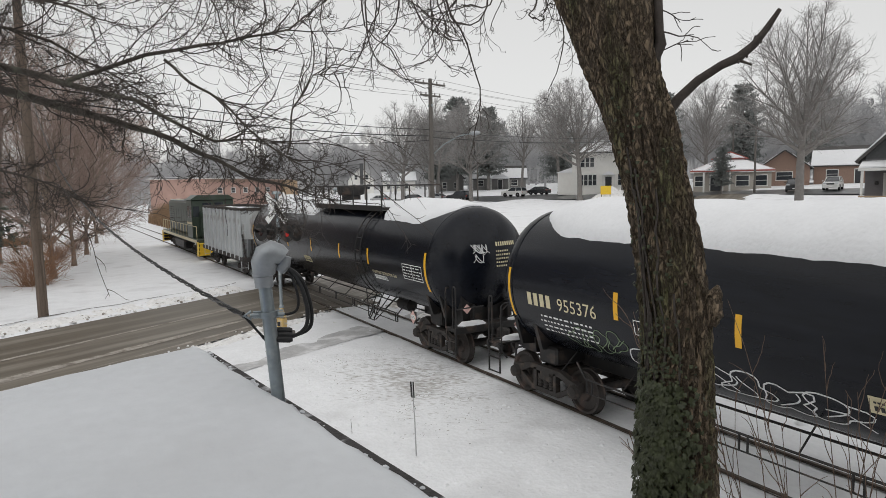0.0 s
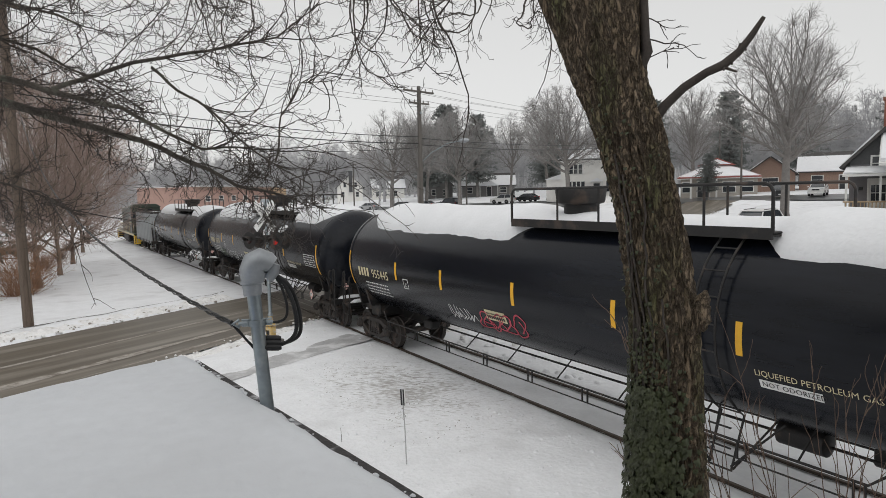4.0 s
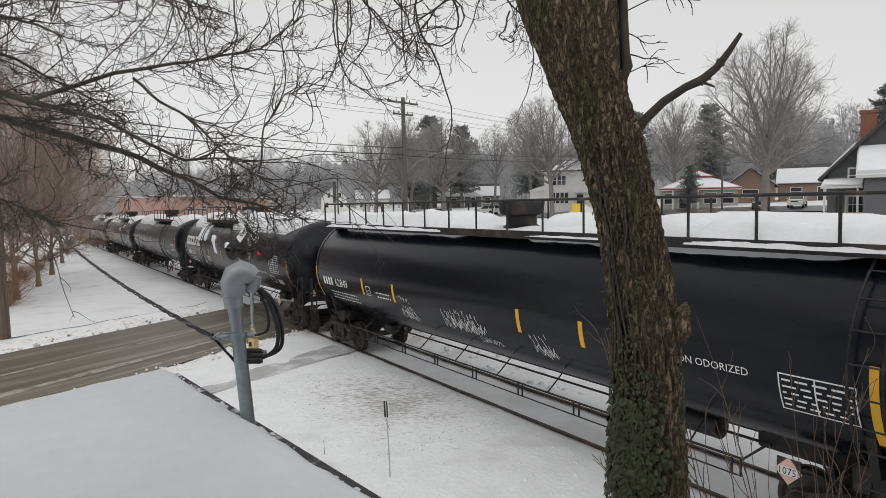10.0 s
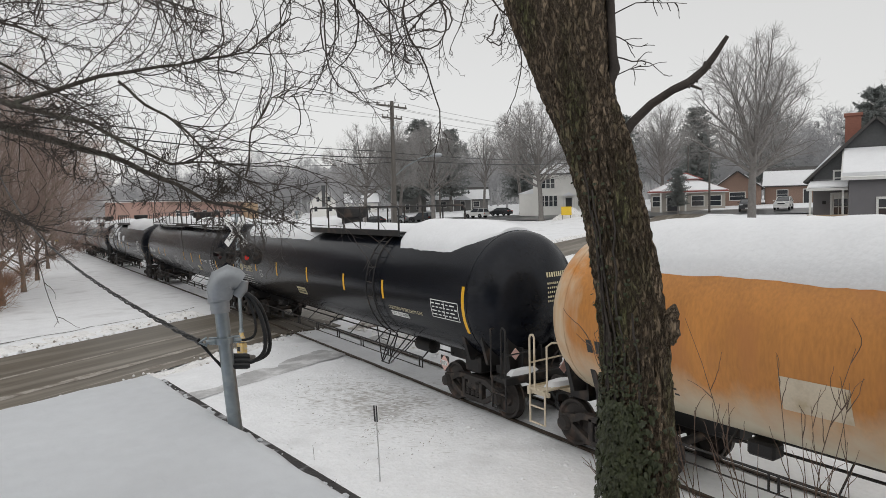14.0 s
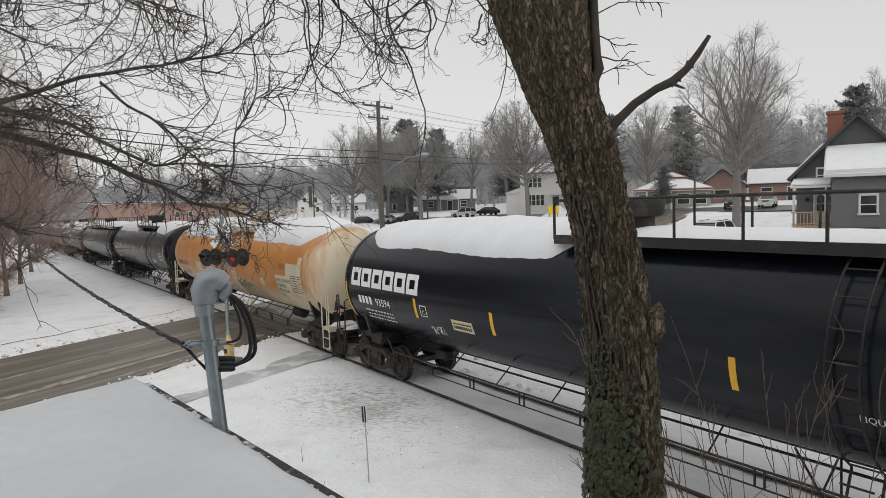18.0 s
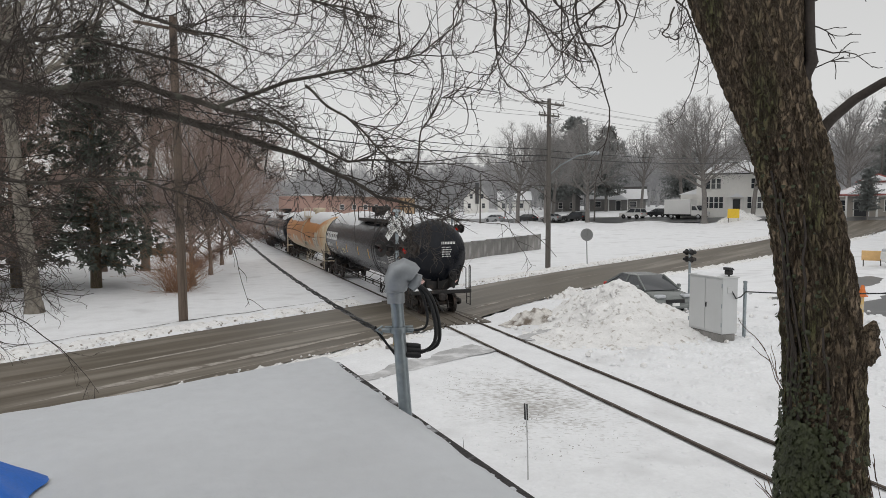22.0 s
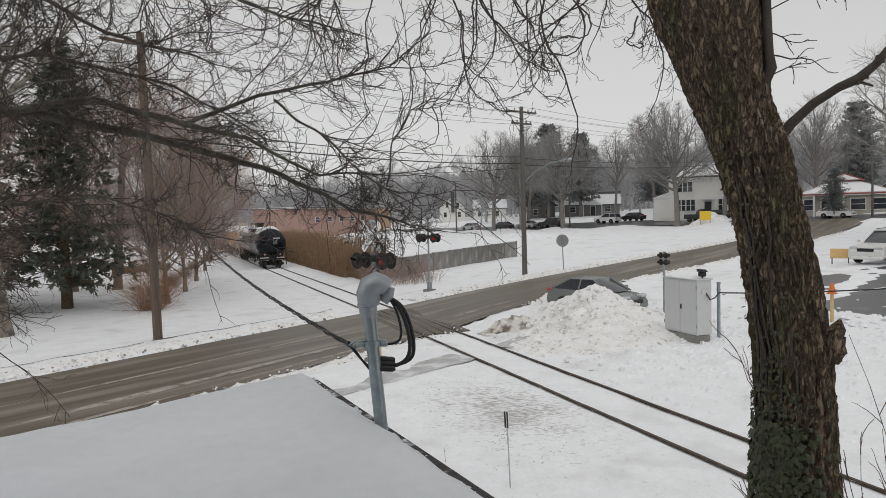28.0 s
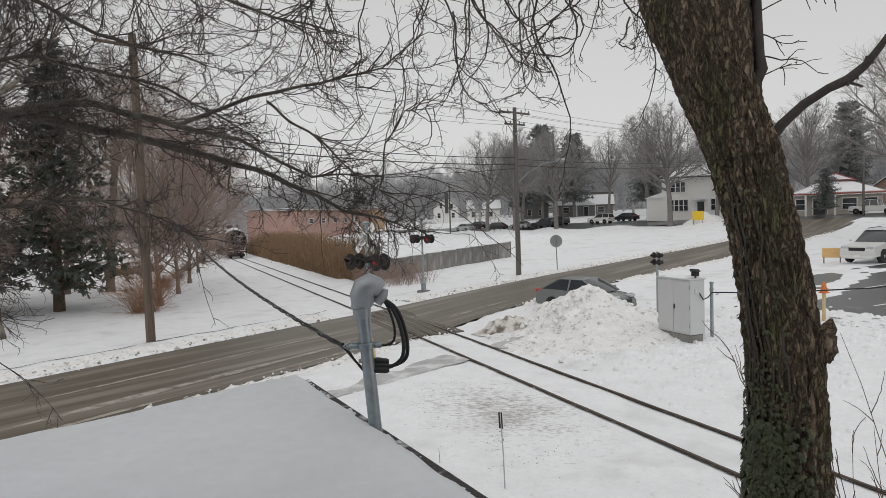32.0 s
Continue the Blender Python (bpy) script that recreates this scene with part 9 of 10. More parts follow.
    for wx, wz, ww, wh, shut in windows:
        f = Shape()
        for a, b in (((wx - ww / 2 - 0.1, wz - 0.1), (wx - ww / 2, wz + wh + 0.1)), ((wx + ww / 2, wz - 0.1), (wx + ww / 2 + 0.1, wz + wh + 0.1)), ((wx - ww / 2, wz + wh), (wx + ww / 2, wz + wh + 0.1)), ((wx - ww / 2 - 0.15, wz - 0.12), (wx + ww / 2 + 0.15, wz - 0.02)), ((wx - ww / 2, wz + wh / 2 - 0.03), (wx + ww / 2, wz + wh / 2 + 0.03))):
            f.box((a[0], -0.09, a[1]), (b[0], 0.02, b[1]), 0.008)
        win = part("window", f, trim, h, smooth=False)
        part("pane", Shape().box((wx - ww / 2, -0.045, wz), (wx + ww / 2, -0.02, wz + wh)), GLASS, win, smooth=False)
        if shut:
            for sx in (-1, 1):
                x0 = wx + sx * (ww / 2 + 0.12)
                part("shutter", Shape().box((x0, -0.075, wz - 0.05), (x0 + sx * 0.36, -0.025, wz + wh + 0.05), 0.01), SHUTTER, win)
    for dx, dw, dh in doors:
        f = Shape()
        for sx in (-1, 1):
            f.box((dx + sx * dw / 2, -0.09, 0), (dx + sx * (dw / 2 + 0.12), 0.02, dh), 0.008)
        f.box((dx - dw / 2 - 0.12, -0.09, dh), (dx + dw / 2 + 0.12, 0.02, dh + 0.14), 0.008)
        fr = part("door_frame", f, trim, h, smooth=False)
        part("door", Shape().box((dx - dw / 2, -0.05, 0), (dx + dw / 2, -0.024, dh), 0.004), SHUTTER, fr)
    if chimney:
        cx, cy, cw, cz, m2 = chimney
        part("chimney", Shape().box((cx - cw / 2, cy - cw / 2, eave * 0.6), (cx + cw / 2, cy + cw / 2, cz), 0.02).box((cx - cw / 2 - 0.08, cy - cw / 2 - 0.08, cz - 0.2), (cx + cw / 2 + 0.08, cy + cw / 2 + 0.08, cz), 0.02), m2, h, "brick chimney")
    return h


def build_houses():
    # white two-storey house across the side street
    win = [(x, 3.75, 0.58, 1.5, False) for x in (-4.1, -3.35, -2.6, 2.3, 3.05, 3.8)]
    win += [(x, 0.75, 0.54, 1.7, False) for x in (-4.3, -3.6, -2.9, -2.2, 1.8, 2.5, 3.2, 3.9, 4.6)]
    h = house("white two-storey house with a snowy hipped roof and dark shutters", 78.4, 80.1, 3.6, -43.5, 11.6, 9.0, 5.9, 8.2, SIDING_W, win, "hip", ((0.0, 1.0, 2.1),))
    part("door_hood", Shape().prism([(-1.1, -1.2, 2.4), (1.1, -1.2, 2.4), (0, -1.2, 3.0)], (0, 1.2, 0)), SNOW_ROOF, h, smooth=False)
    for x in (-0.9, 0.9):
        part("porch_post", Shape().box((x - 0.08, -1.15, -0.3), (x + 0.08, -1.0, 2.4), 0.01), TRIM, h)
    part("side_wing", Shape().box((-8.2, 1.0, -0.8), (-5.8, 7.0, 2.9)), SIDING_W, h, smooth=False)
    part("side_wing", Shape().box((5.8, 1.0, -0.8), (8.6, 7.0, 2.9)), SIDING_W, h, smooth=False)
    part("wing_roof", Shape().prism([(-8.5, 0.7, 2.9), (-5.7, 0.7, 2.9), (-5.7, 0.7, 3.8)], (0, 6.6, 0)), SNOW_ROOF, h, smooth=False)
    part("wing_roof", Shape().prism([(8.9, 0.7, 2.9), (5.7, 0.7, 2.9), (5.7, 0.7, 3.8)], (0, 6.6, 0)), SNOW_ROOF, h, smooth=False)
    # white house with gable and dark chimney
    house("white gabled house with a dark outside chimney", 74.6, 172.0, 3.2, -22, 7.0, 9.0, 3.6, 7.0, SIDING_W, [(-2.0, 0.9, 0.8, 1.3, False), (2.0, 0.9, 0.8, 1.3, False), (-1.4, 3.6, 0.7, 1.2, False), (1.6, 3.6, 0.7, 1.2, False)], "gable", along="y", chimney=(0.2, -0.3, 0.95, 8.0, SIDING_D))
    house("white gabled house half hidden by street trees", 84.5, 168.0, 3.2, -24, 9.0, 8.0, 3.2, 6.2, SIDING_W, [(-3, 0.9, 0.9, 1.3, False), (-1, 0.9, 0.9, 1.3, False), (2, 0.9, 0.9, 1.3, False)], "gable")
    # low house with wide snowy roof
    h = house("low dark house under a wide snowy roof", 92.0, 130.0, 3.7, -34, 12.5, 9.0, 2.6, 5.4, SIDING_FAR, [(-4.4, 0.8, 1.2, 1.2, False), (3.5, 0.8, 1.4, 1.2, False)], "gable", ((0.2, 1.0, 2.1),))
    part("porch_gable", Shape().prism([(-2.2, -2.0, 2.4), (2.4, -2.0, 2.4), (0.1, -2.0, 3.9)], (0, 3.0, 0)), SNOW_ROOF, h, smooth=False)
    for x in (-2.0, 2.2):
        part("porch_post", Shape().box((x - 0.1, -1.9, -0.5), (x + 0.1, -1.7, 2.4), 0.01), TRIM, h)
    house("grey gabled house beside the low house", 85.0, 141.0, 3.2, -30, 6.5, 8.0, 3.4, 6.4, SIDING_FAR, [(-1.4, 0.9, 0.9, 1.3, False), (1.4, 0.9, 0.9, 1.3, False)], "gable", along="y")
    # shop with a red-edged roof
    h = house("low shop with a snowy red-edged roof and glazed front", 83.5, 61.0, 3.3, -52, 10.2, 9.0, 2.7, 4.7, SHOPWALL, [(-4.3, 0.7, 1.1, 1.4, False), (1.4, 0.7, 1.6, 1.4, False), (3.7, 0.7, 1.6, 1.4, False)], "hip", ((-2.0, 1.6, 2.2),), snow=0.8, roof_mat=REDROOF, lap=False)
    part("entrance_gable", Shape().prism([(-4.0, -1.6, 2.7), (0.0, -1.6, 2.7), (-2.0, -1.6, 3.9)], (0, 2.5, 0)), REDROOF, h, smooth=False)
    part("entrance_snow", Shape().prism([(-3.7, -1.62, 2.86), (-0.3, -1.62, 2.86), (-2.0, -1.62, 3.8)], (0, -0.05, 0)), SNOW_ROOF, h, smooth=False)
    part("upper_roof", Shape().prism([(-2.8, 3.0, 4.6), (2.4, 3.0, 4.6), (-0.2, 3.0, 5.7)], (0, 4.0, 0)), REDROOF, h, smooth=False)
    part("upper_snow", Shape().prism([(-2.2, 2.94, 4.72), (1.8, 2.94, 4.72), (-0.2, 2.94, 5.5)], (0, -0.05, 0)), SNOW_ROOF, h, smooth=False)
    for x in (-3.7, -0.3):
        part("porch_post", Shape().box((x - 0.12, -1.5, -0.5), (x + 0.12, -1.26, 2.7), 0.01), TRIM, h)
    # brick house with snowy roofs
    h = house("brown brick house with broad snowy roofs", 106.0, 55.5, 4.0, -62, 12.0, 9.0, 2.9, 5.8, BRICKDULL, [(-3.5, 0.8, 1.5, 1.3, False), (3.0, 0.8, 1.6, 1.3, False)], "gable", ((0, 1.0, 2.1),), lap=False)
    house("brown brick house wing with its gable to the street", 99.0, 63.0, 3.8, -56, 7.0, 9.0, 2.8, 5.4, BRICKDULL, [(0, 0.9, 2.2, 1.2, False)], "gable", along="y", lap=False)
    # long brick building behind the reeds
    h = house("long low brick building with a flat snowy roof", 41.3, 157.0, -0.2, 46, 38.0, 14.0, 7.3, 7.5, BRICKRED, [(-15.0 + 5.2 * k, 4.2, 1.6, 1.0, False) for k in range(5)], "hip", snow=0.9, lap=False, name="building")
    part("fascia_band", Shape().box((-19.2, -0.3, 6.5), (19.2, -0.02, 7.1), 0.02), BRICKDULL, h)
    part("end_block", Shape().box((12.5, -1.2, -0.8), (19.6, -0.31, 6.9), 0.02), TANWALL, h, "tan rendered end block")
    # white house with porch beyond the lawn
    h = house("white house with a railed front porch behind trees", -15.2, 38.9, -0.1, 28, 8.0, 8.0, 3.4, 5.6, SIDING_W, [(-2.2, 0.9, 0.9, 1.4, False), (2.2, 0.9, 0.9, 1.4, False)], "gable", ((0, 1.0, 2.1),))
    part("porch_floor", Shape().box((-4, -2.4, -0.3), (4, 0, 0.45), 0.02), CONCRETE, h)
    for x in (-3.9, -1.3, 1.3, 3.9):
        part("porch_post", Shape().box((x - 0.1, -2.35, 0.45), (x + 0.1, -2.15, 2.9), 0.01), TRIM, h)
    part("porch_roof", Shape().box((-4.3, -2.7, 2.9), (4.3, 0, 3.1), 0.02), SNOW_ROOF, h)
    rail = Shape().box((-3.9, -2.3, 1.25), (3.9, -2.22, 1.33)).box((-3.9, -2.3, 0.6), (3.9, -2.22, 0.66))
    part("railing", rail, TRIM, h, smooth=False)
    me = Shape().box((-0.025, -2.29, 0.6), (0.025, -2.23, 1.25)).mesh("baluster", TRIM, False)
    for k in range(38):
        part("baluster", me, TRIM, h, m=pose(-3.8 + 0.205 * k, 0, 0))
    # grey house by the lot
    gx, gy = 44.18, 19.1
    yaw = -66
    g = house("grey shingled house with a red chimney and wooden porch", gx, gy, 2.35, yaw, 6.5, 9.0, 3.75, 7.05, SIDING_D, [(-1.75, 3.2, 0.7, 0.8, False)], "gable", along="y", snow=0.5, chimney=(-1.2, 2.6, 0.88, 7.75, BRICKM), trim=TRIM)
    part("grey_lower_wall", Shape().box((-3.26, -0.03, -0.6), (3.26, -0.005, 3.55)), SIDING_G, g, smooth=False)
    # front extension with a shed roof
    e = Shape().box((-1.3, -2.6, -0.6), (6.5, -0.04, 3.55))
    ext = part("extension", e, SIDING_G, g, "grey clapboard extension", smooth=False)
    part("extension_roof", Shape().prism([(-1.7, -3.0, 3.55), (-1.7, 0.0, 5.3), (-1.7, 0.0, 5.1), (-1.7, -3.0, 3.38)], (8.6, 0, 0)), TRIM, ext, smooth=False)
    part("extension_snow", Shape().prism([(-1.62, -2.9, 3.62), (-1.62, -0.1, 5.26), (-1.62, -0.1, 5.40), (-1.62, -2.9, 3.82)], (8.4, 0, 0)), SNOW_ROOF, ext, smooth=False)
    for wx, wz in ((0.55, 1.25), (4.2, 1.25)):
        f = Shape()
        for a, b in (((wx - 0.5, wz - 0.1), (wx - 0.38, wz + 1.12)), ((wx + 0.38, wz - 0.1), (wx + 0.5, wz + 1.12)), ((wx - 0.5, wz + 1.0), (wx + 0.5, wz + 1.14)), ((wx - 0.55, wz - 0.12), (wx + 0.55, wz)), ((wx - 0.38, wz + 0.47), (wx + 0.38, wz + 0.53))):
            f.box((a[0], -2.68, a[1]), (b[0], -2.6, b[1]), 0.01)
        win = part("window", f, TRIM, ext, smooth=False)
        part("pane", Shape().box((wx - 0.38, -2.63, wz), (wx + 0.38, -2.61, wz + 1.0)), GLASS, win, smooth=False)
    # porch with door, deck and railings
    f = Shape().box((-2.32, -0.10, 0.5), (-2.2, 0.0, 2.65), 0.01).box((-1.34, -0.10, 0.5), (-1.305, 0.0, 2.65), 0.01).box((-2.32, -0.10, 2.55), (-1.305, 0.0, 2.7), 0.01)
    door = part("porch_door", f, TRIM, g, "white porch door with panes", smooth=False)
    part("door_leaf", Shape().box((-2.2, -0.06, 0.5), (-1.34, -0.035, 2.55)), TRIM, door, smooth=False)
    for k in range(6):
        part("pane", Shape().box((-2.12 + 0.26 * (k % 3), -0.075, 1.35 + 0.5 * (k // 3)), (-1.9 + 0.26 * (k % 3), -0.062, 1.8 + 0.5 * (k // 3))), GLASS, door, smooth=False)
    part("porch_roof", Shape().prism([(-3.5, -2.2, 2.95), (-3.5, 0, 3.35), (-3.5, 0, 3.2), (-3.5, -2.2, 2.82)], (2.15, 0, 0)), TRIM, g, smooth=False)
    part("porch_roof_snow", Shape().prism([(-3.42, -2.1, 3.0), (-3.42, -0.05, 3.38), (-3.42, -0.05, 3.46), (-3.42, -2.1, 3.08)], (2.05, 0, 0)), SNOW_ROOF, g, smooth=False)
    for x in (-3.3, -3.3 + 1.7):
        part("porch_post", Shape().box((x - 0.06, -2.1, -0.3), (x + 0.06, -1.98, 2.85), 0.01), TRIM, g)
    dk = part("porch_deck", Shape().box((-3.4, -2.3, 0.35), (-1.32, -0.04, 0.5), 0.01), DECKWOOD, g)
    lat = Shape()
    for k in range(13):
        x = -3.35 + 0.15 * k
        lat.box((x, -2.28, -0.5), (x + 0.05, -2.25, 0.35))
    for k in range(5):
        lat.box((-3.4, -2.30, -0.4 + 0.17 * k), (-1.32, -2.281, -0.35 + 0.17 * k))
    part("lattice", lat, DECKWOOD, dk, smooth=False)
    rl = Shape().box((-3.4, -2.3, 1.3), (-1.32, -2.22, 1.38), 0.01).box((-3.4, -2.3, 0.62), (-1.32, -2.22, 0.68), 0.01).box((-3.44, -2.3, 1.3), (-3.36, -0.1, 1.38), 0.01)
    part("railing", rl, DECKWOOD, dk)
    me = Shape().box((-0.03, -2.29, 0.5), (0.03, -2.23, 1.3)).mesh("baluster", DECKWOOD, False)
    for k in range(11):
        part("baluster", me, DECKWOOD, dk, m=pose(-3.3 + 0.19 * k, 0, 0))
    for k in range(3):
        part("step", Shape().box((-3.8 - 0.3 * k, -2.2, 0.30 - 0.2 * k - 0.06), (-3.42 - 0.3 * k, -0.9, 0.30 - 0.2 * k), 0.01), DECKWOOD, dk)
    part("wall_lamp", Shape().box((-2.75, -0.15, 2.0), (-2.55, -0.02, 2.2), 0.02), CABLE, g)
    # bins
    for k, (bx, by) in enumerate(((41.0, 17.9), (41.3, 17.05))):
        b = thing("wheeled_bin", pose(bx, by, ground_z(bx, by) - 0.04, 0, 0, yaw), "dark green wheeled bin against the grey house", "bin", "wheeled bins")
        part("body", Shape().prism([(-0.28, -0.3, 0.05), (0.28, -0.3, 0.05), (0.34, -0.36, 1.0), (-0.34, -0.36, 1.0)], (0, 0.66, 0)), GREENLOCO, b)
        part("lid", Shape().box((-0.37, -0.42, 1.0), (0.37, 0.36, 1.08), 0.03), GREENLOCO, b)


build_houses()


# ---- trees, reeds and far woods ----
def build_trees():
    def put(tree, spots, first=None):
        x, y, rot, sc = spots[0]
        tree.matrix_basis = pose(x, y, ground_z(x, y) - 0.1, 0, 0, rot)
        tree.scale = (sc, sc, sc)
        for x, y, rot, sc in spots[1:]:
            c = copy_thing(tree, pose(x, y, ground_z(x, y) - 0.1, 0, 0, rot))
            c.scale = (sc, sc, sc)

    grp = "street trees"
    lawn = "bare reddish-brown tree on the snowy lawn"
    t1 = bare_tree(lawn, 14.5, 11, BARK_BROWN, TWIG_RED, 0.66, 0.17, 0.07, 15, 8, 0.011, group="lawn trees", low_angle=74)
    put(t1, [(-0.1, 43.5, 0, 1.0), (1.1, 51.0, 80, 0.92), (2.2, 60.0, 220, 0.95), (-6.5, 57.0, 300, 1.1), (3.6, 74.0, 40, 0.95), (5.0, 90.0, 10, 1.0), (-10.8, 39.0, 140, 1.0), (-15.5, 43.0, 15, 1.1), (-19.0, 56.0, 60, 1.1), (0.0, 104.0, 33, 1.1), (-9.0, 84.0, 95, 1.2)])
    t2 = bare_tree("tall pale-barked bare tree on the lawn", 19.0, 12, BARK_PALE, TWIG_LAWN, 0.5, 0.36, 0.5, 8, 9, 0.012, group="lawn trees")
    put(t2, [(-6.9, 34.9, 0, 1.0), (-10.8, 43.8, 70, 1.0), (-3.6, 56.5, 160, 0.95), (-18.0, 68.5, 200, 1.1)])
    c1 = conifer("dark green spruce with drooping boughs on the lawn", 17.0, 5, NEEDLE, BARK, 5.4, 0.085, dense=1.35, group="lawn conifers")
    put(c1, [(-5.6, 45.0, 0, 0.95), (-10.2, 47.0, 120, 1.0), (-15.5, 53.0, 20, 1.0), (-20.0, 47.0, 20, 1.0)])
    # rusty shrub by the brown pole
    rnd = random.Random(77)
    b = thing("bush", pose(-0.9, 41.0, gz(-0.9, 41.0)), "rust-coloured leafless shrub behind the brown pole", "bush")
    tw = Shape()
    for _ in range(300):
        a, r = rnd.uniform(0, 6.28), rnd.uniform(0, 0.7)
        line = grow(tw, rnd, (r * math.cos(a), r * math.sin(a), -0.1), (0.36 * math.cos(a) + rnd.uniform(-0.2, 0.2), 0.36 * math.sin(a) + rnd.uniform(-0.2, 0.2), 1), rnd.uniform(1.8, 4.0), 0.010, 0.004, 3, 7, 0.22, 0.02)
        twigs_along(tw, rnd, line, 4, 0.5, 0.005, 3, 0.0, 0.0, 1, 0.3, (0.3, 0.7), 0.003)
    tagged(part("twig_clump", tw, BUSHM, b, smooth=False), kind="stuff")
    small = thing("bush", pose(-6.2, 33.6, gz(-6.2, 33.6)), "small bare shrub with thin upright stems on the lawn", "bush")
    tw = Shape()
    for _ in range(22):
        a = rnd.uniform(0, 6.28)
        line = grow(tw, rnd, (0.2 * math.cos(a), 0.2 * math.sin(a), -0.1), (0.4 * math.cos(a), 0.4 * math.sin(a), 1), rnd.uniform(1.0, 2.0), 0.012, 0.004, 4, 6, 0.08)
        twigs_along(tw, rnd, line, 4, 0.4, 0.005, 3, 0.0, 0.0, 1, 0.3, (0.3, 0.7), 0.003)
    part("stems", tw, TWIG, small, smooth=False)
    small.matrix_basis = pose(-8.6, 35.3, gz(-8.6, 35.3))
    # logs under snow beyond the lawn
    for k in range(3):
        tagged(part("log", Shape().tube([(-5.0 + 0.8 * k, 72.0 + 1.5 * k, 0.15), (-1.5 + 0.8 * k, 73.2 + 1.5 * k, 0.2)], 0.28, 10), BARK), "snow-dusted log lying behind the lawn trees", "log", "logs")
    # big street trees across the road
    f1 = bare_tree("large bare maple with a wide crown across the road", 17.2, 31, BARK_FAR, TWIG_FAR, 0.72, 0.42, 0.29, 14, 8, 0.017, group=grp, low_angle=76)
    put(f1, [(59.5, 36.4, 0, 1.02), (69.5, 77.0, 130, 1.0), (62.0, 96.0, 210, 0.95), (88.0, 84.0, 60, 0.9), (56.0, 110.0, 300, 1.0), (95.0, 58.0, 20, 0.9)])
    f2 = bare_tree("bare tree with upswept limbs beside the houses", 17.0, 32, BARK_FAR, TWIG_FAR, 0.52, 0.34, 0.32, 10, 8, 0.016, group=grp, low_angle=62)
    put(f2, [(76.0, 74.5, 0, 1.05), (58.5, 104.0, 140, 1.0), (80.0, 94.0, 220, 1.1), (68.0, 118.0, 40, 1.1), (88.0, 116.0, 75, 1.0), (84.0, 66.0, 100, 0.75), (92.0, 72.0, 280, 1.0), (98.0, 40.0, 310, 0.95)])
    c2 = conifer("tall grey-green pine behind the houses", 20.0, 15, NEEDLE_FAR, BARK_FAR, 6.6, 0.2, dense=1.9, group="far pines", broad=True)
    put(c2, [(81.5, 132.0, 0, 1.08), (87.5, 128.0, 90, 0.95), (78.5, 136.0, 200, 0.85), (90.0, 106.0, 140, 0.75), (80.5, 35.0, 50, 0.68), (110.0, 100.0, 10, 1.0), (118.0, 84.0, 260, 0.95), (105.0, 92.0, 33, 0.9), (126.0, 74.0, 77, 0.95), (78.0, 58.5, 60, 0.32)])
    # far woods: the same few kinds again and again, greyed in base colour for haze
    w1 = bare_tree("haze-paled grey tree of the far woods", 17.0, 41, WOODS, WOODS, 0.5, 0.3, 0.2, 8, 7, 0.03, group="far woods")
    w2 = conifer("haze-paled grey conifer of the far woods", 16.0, 42, NEEDLE_FAR, WOODS, 3.6, 0.1, dense=0.75, group="far woods")
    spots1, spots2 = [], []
    rnd = random.Random(3)
    for k in range(210):
        a = radians(-6 + 84 * (k + rnd.random()) / 210)
        d = rnd.uniform(150, 250) if a > radians(25) else rnd.uniform(190, 320)
        x, y = d * math.sin(a), d * math.cos(a)
        if x < 18 and d < 260 and x > 2:
            continue
        (spots2 if k % 4 == 0 else spots1).append((x, y, rnd.uniform(0, 360), rnd.uniform(0.75, 1.2) * (0.8 + 0.0012 * d)))
    put(w1, spots1)
    put(w2, spots2)
    # the wooded rise behind the houses: ranks of close tree tops, distance haze put into their colour
    for rank, (dist, low, high, seed) in enumerate(((235, 13, 21, 1.0), (280, 17, 27, 5.0), (340, 22, 33, 9.0))):
        vs, fs, n = [], [], 6
        angles = np.arange(-8, 84, 0.09)
        for a in angles:
            r = radians(a)
            lump = 0.5 + 0.5 * fbm(a * 0.9, seed, 0.35) + 0.22 * fbm(a, seed, 2.4) + 0.12 * noise.noise((a * 9.0, seed, 0.0))
            fall = min(1.0, max(0.35, (a - 4) / 22))
            top = (low + (high - low) * max(0.0, lump)) * fall
            for k in range(n):
                q = k / (n - 1)
                d = dist + 9 * q + 2.5 * fbm(a * 2, q * 4 + seed, 1.0) - 5 * (1 - q)
                vs.append((d * math.sin(r), d * math.cos(r), -2 + (top + 2) * q))
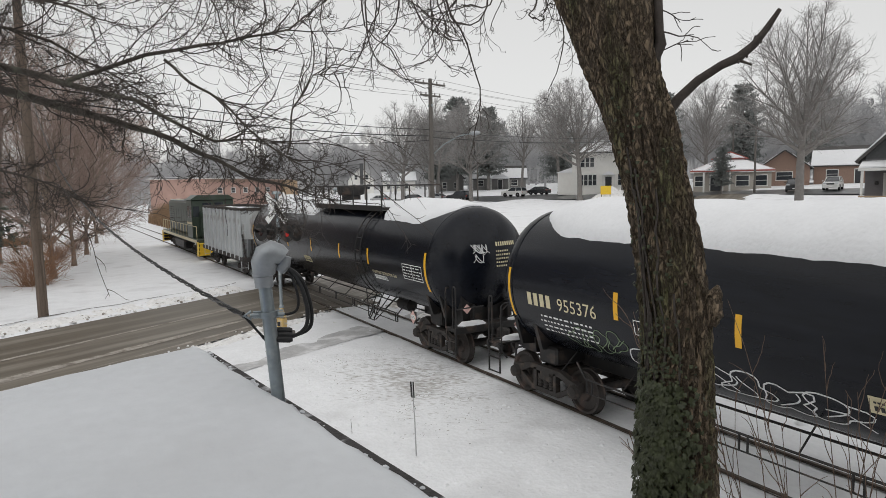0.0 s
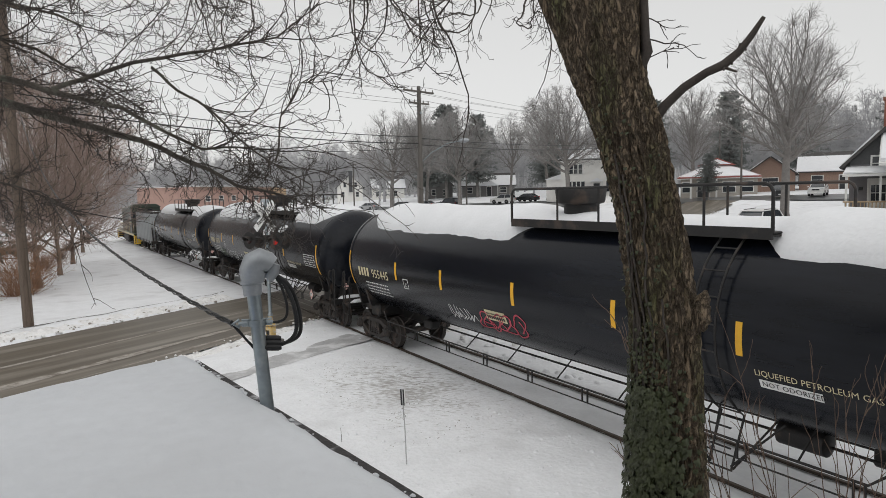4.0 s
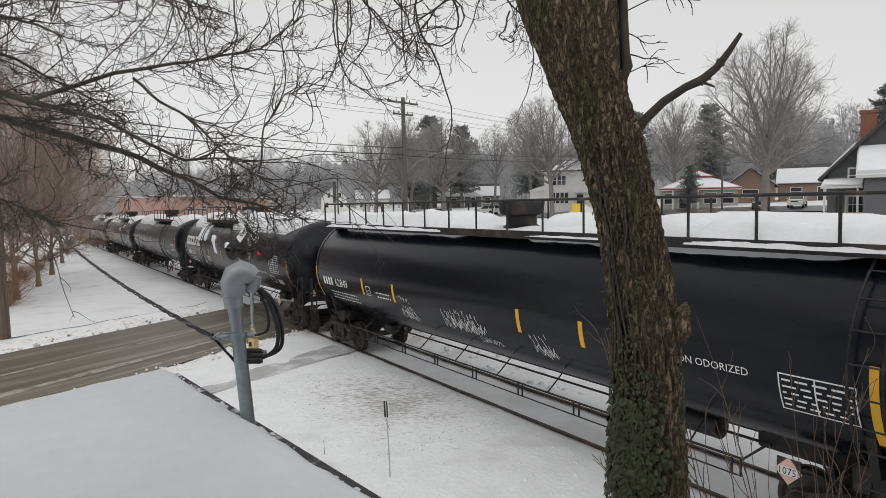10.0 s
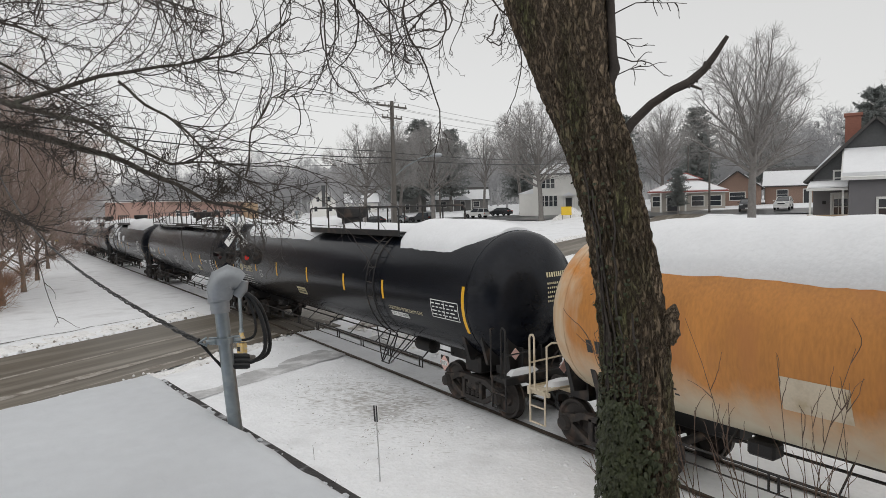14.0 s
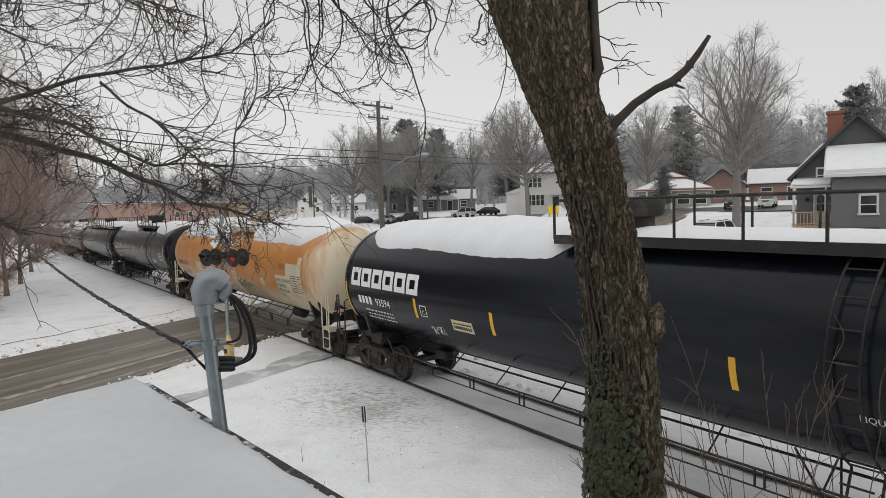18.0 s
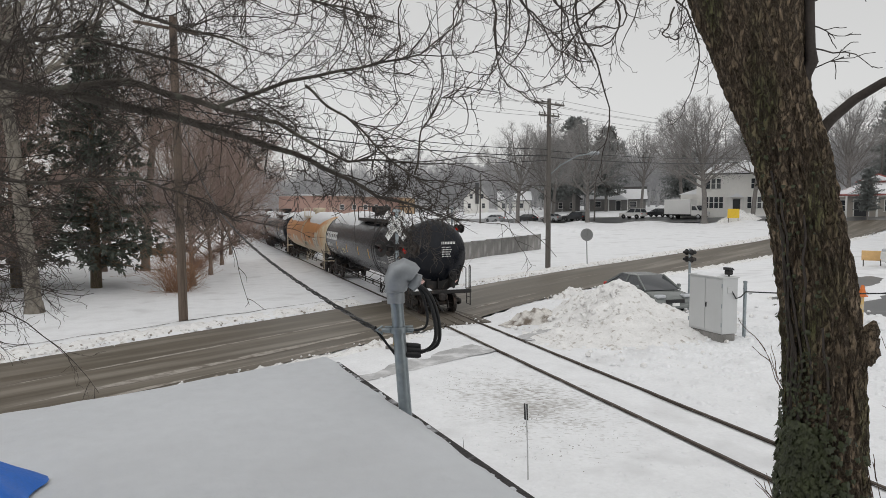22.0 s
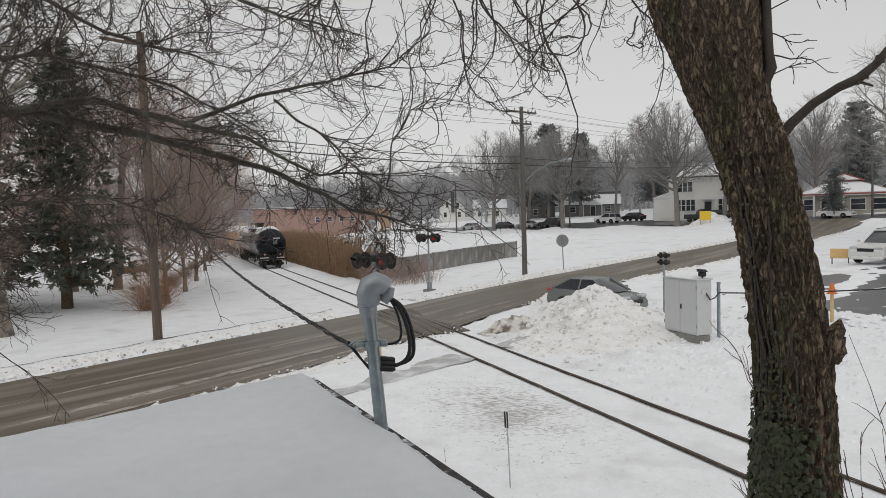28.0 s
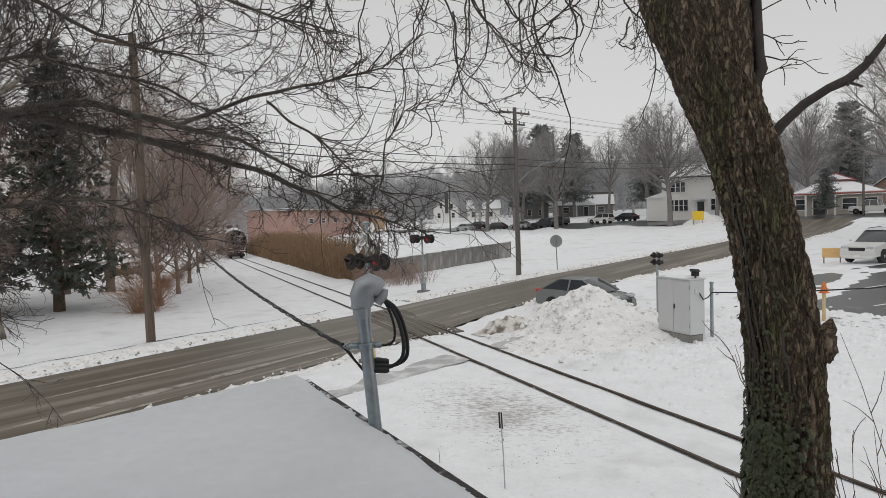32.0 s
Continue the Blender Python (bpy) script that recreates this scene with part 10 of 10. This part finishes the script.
        fs = [(i * n + k, (i + 1) * n + k, (i + 1) * n + k + 1, i * n + k + 1) for i in range(len(angles) - 1) for k in range(n - 1)]
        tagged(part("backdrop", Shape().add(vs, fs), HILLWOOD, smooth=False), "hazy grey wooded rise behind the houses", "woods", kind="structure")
    # reeds and red brush right of the track
    reeds = Shape()
    for _ in range(7000):
        y = 49 + 68 * rnd.random() ** 1.2
        x = rnd.uniform(13.2, 14.9 + min(4.2, max(0, y - 50) * 0.10)) + (0.6 if y < 53 else 0)
        if y < 50 and x > 18:
            continue
        z = ground_z(x, y) - 0.1
        h = rnd.uniform(1.6, 3.3) * (0.75 if x < 14.2 else 1.0)
        lx, ly = rnd.gauss(0, 0.13), rnd.gauss(0, 0.13)
        w = 0.022 * (1 + y / 60)
        reeds.add([(x - w, y, z), (x + w, y, z), (x + w * 0.6 + lx * h * 0.5, y + ly * h * 0.4, z + h * 0.6), (x + lx * h, y + ly * h, z + h), (x - w * 0.6 + lx * h * 0.5, y + ly * h * 0.4, z + h * 0.6)], [(0, 1, 2, 4), (4, 2, 3)])
        if rnd.random() < 0.6:
            p = (x + lx * h, y + ly * h, z + h)
            reeds.add([p, (p[0] + 0.05, p[1], p[2] - 0.16), (p[0] + lx * 0.4, p[1], p[2] + 0.14), (p[0] - 0.05, p[1], p[2] - 0.14)], [(0, 1, 2), (0, 2, 3)])
    tagged(part("reeds", reeds, STRAW, smooth=False), "tall dry tan reeds along the track", "reeds", kind="stuff")
    brush = Shape()
    for _ in range(520):
        y = rnd.uniform(43.2, 49)
        x = 13.4 + rnd.uniform(0, 4.6)
        line = grow(brush, rnd, (x, y, ground_z(x, y) - 0.1), (rnd.uniform(-0.5, 0.5), rnd.uniform(-0.5, 0.5), 1), rnd.uniform(0.8, 2.1), 0.012, 0.005, 3, 5, 0.15)
        twigs_along(brush, rnd, line, 3, 0.5, 0.006, 3, 0.0, 0.0, 1, 0.3, (0.4, 0.9), 0.004)
    tagged(part("brush", brush, TWIG_RED, smooth=False), "reddish bare brush before the concrete wall", "brush", kind="stuff")


build_trees()


def motions():
    train_motions()
    car_motions()


motions()
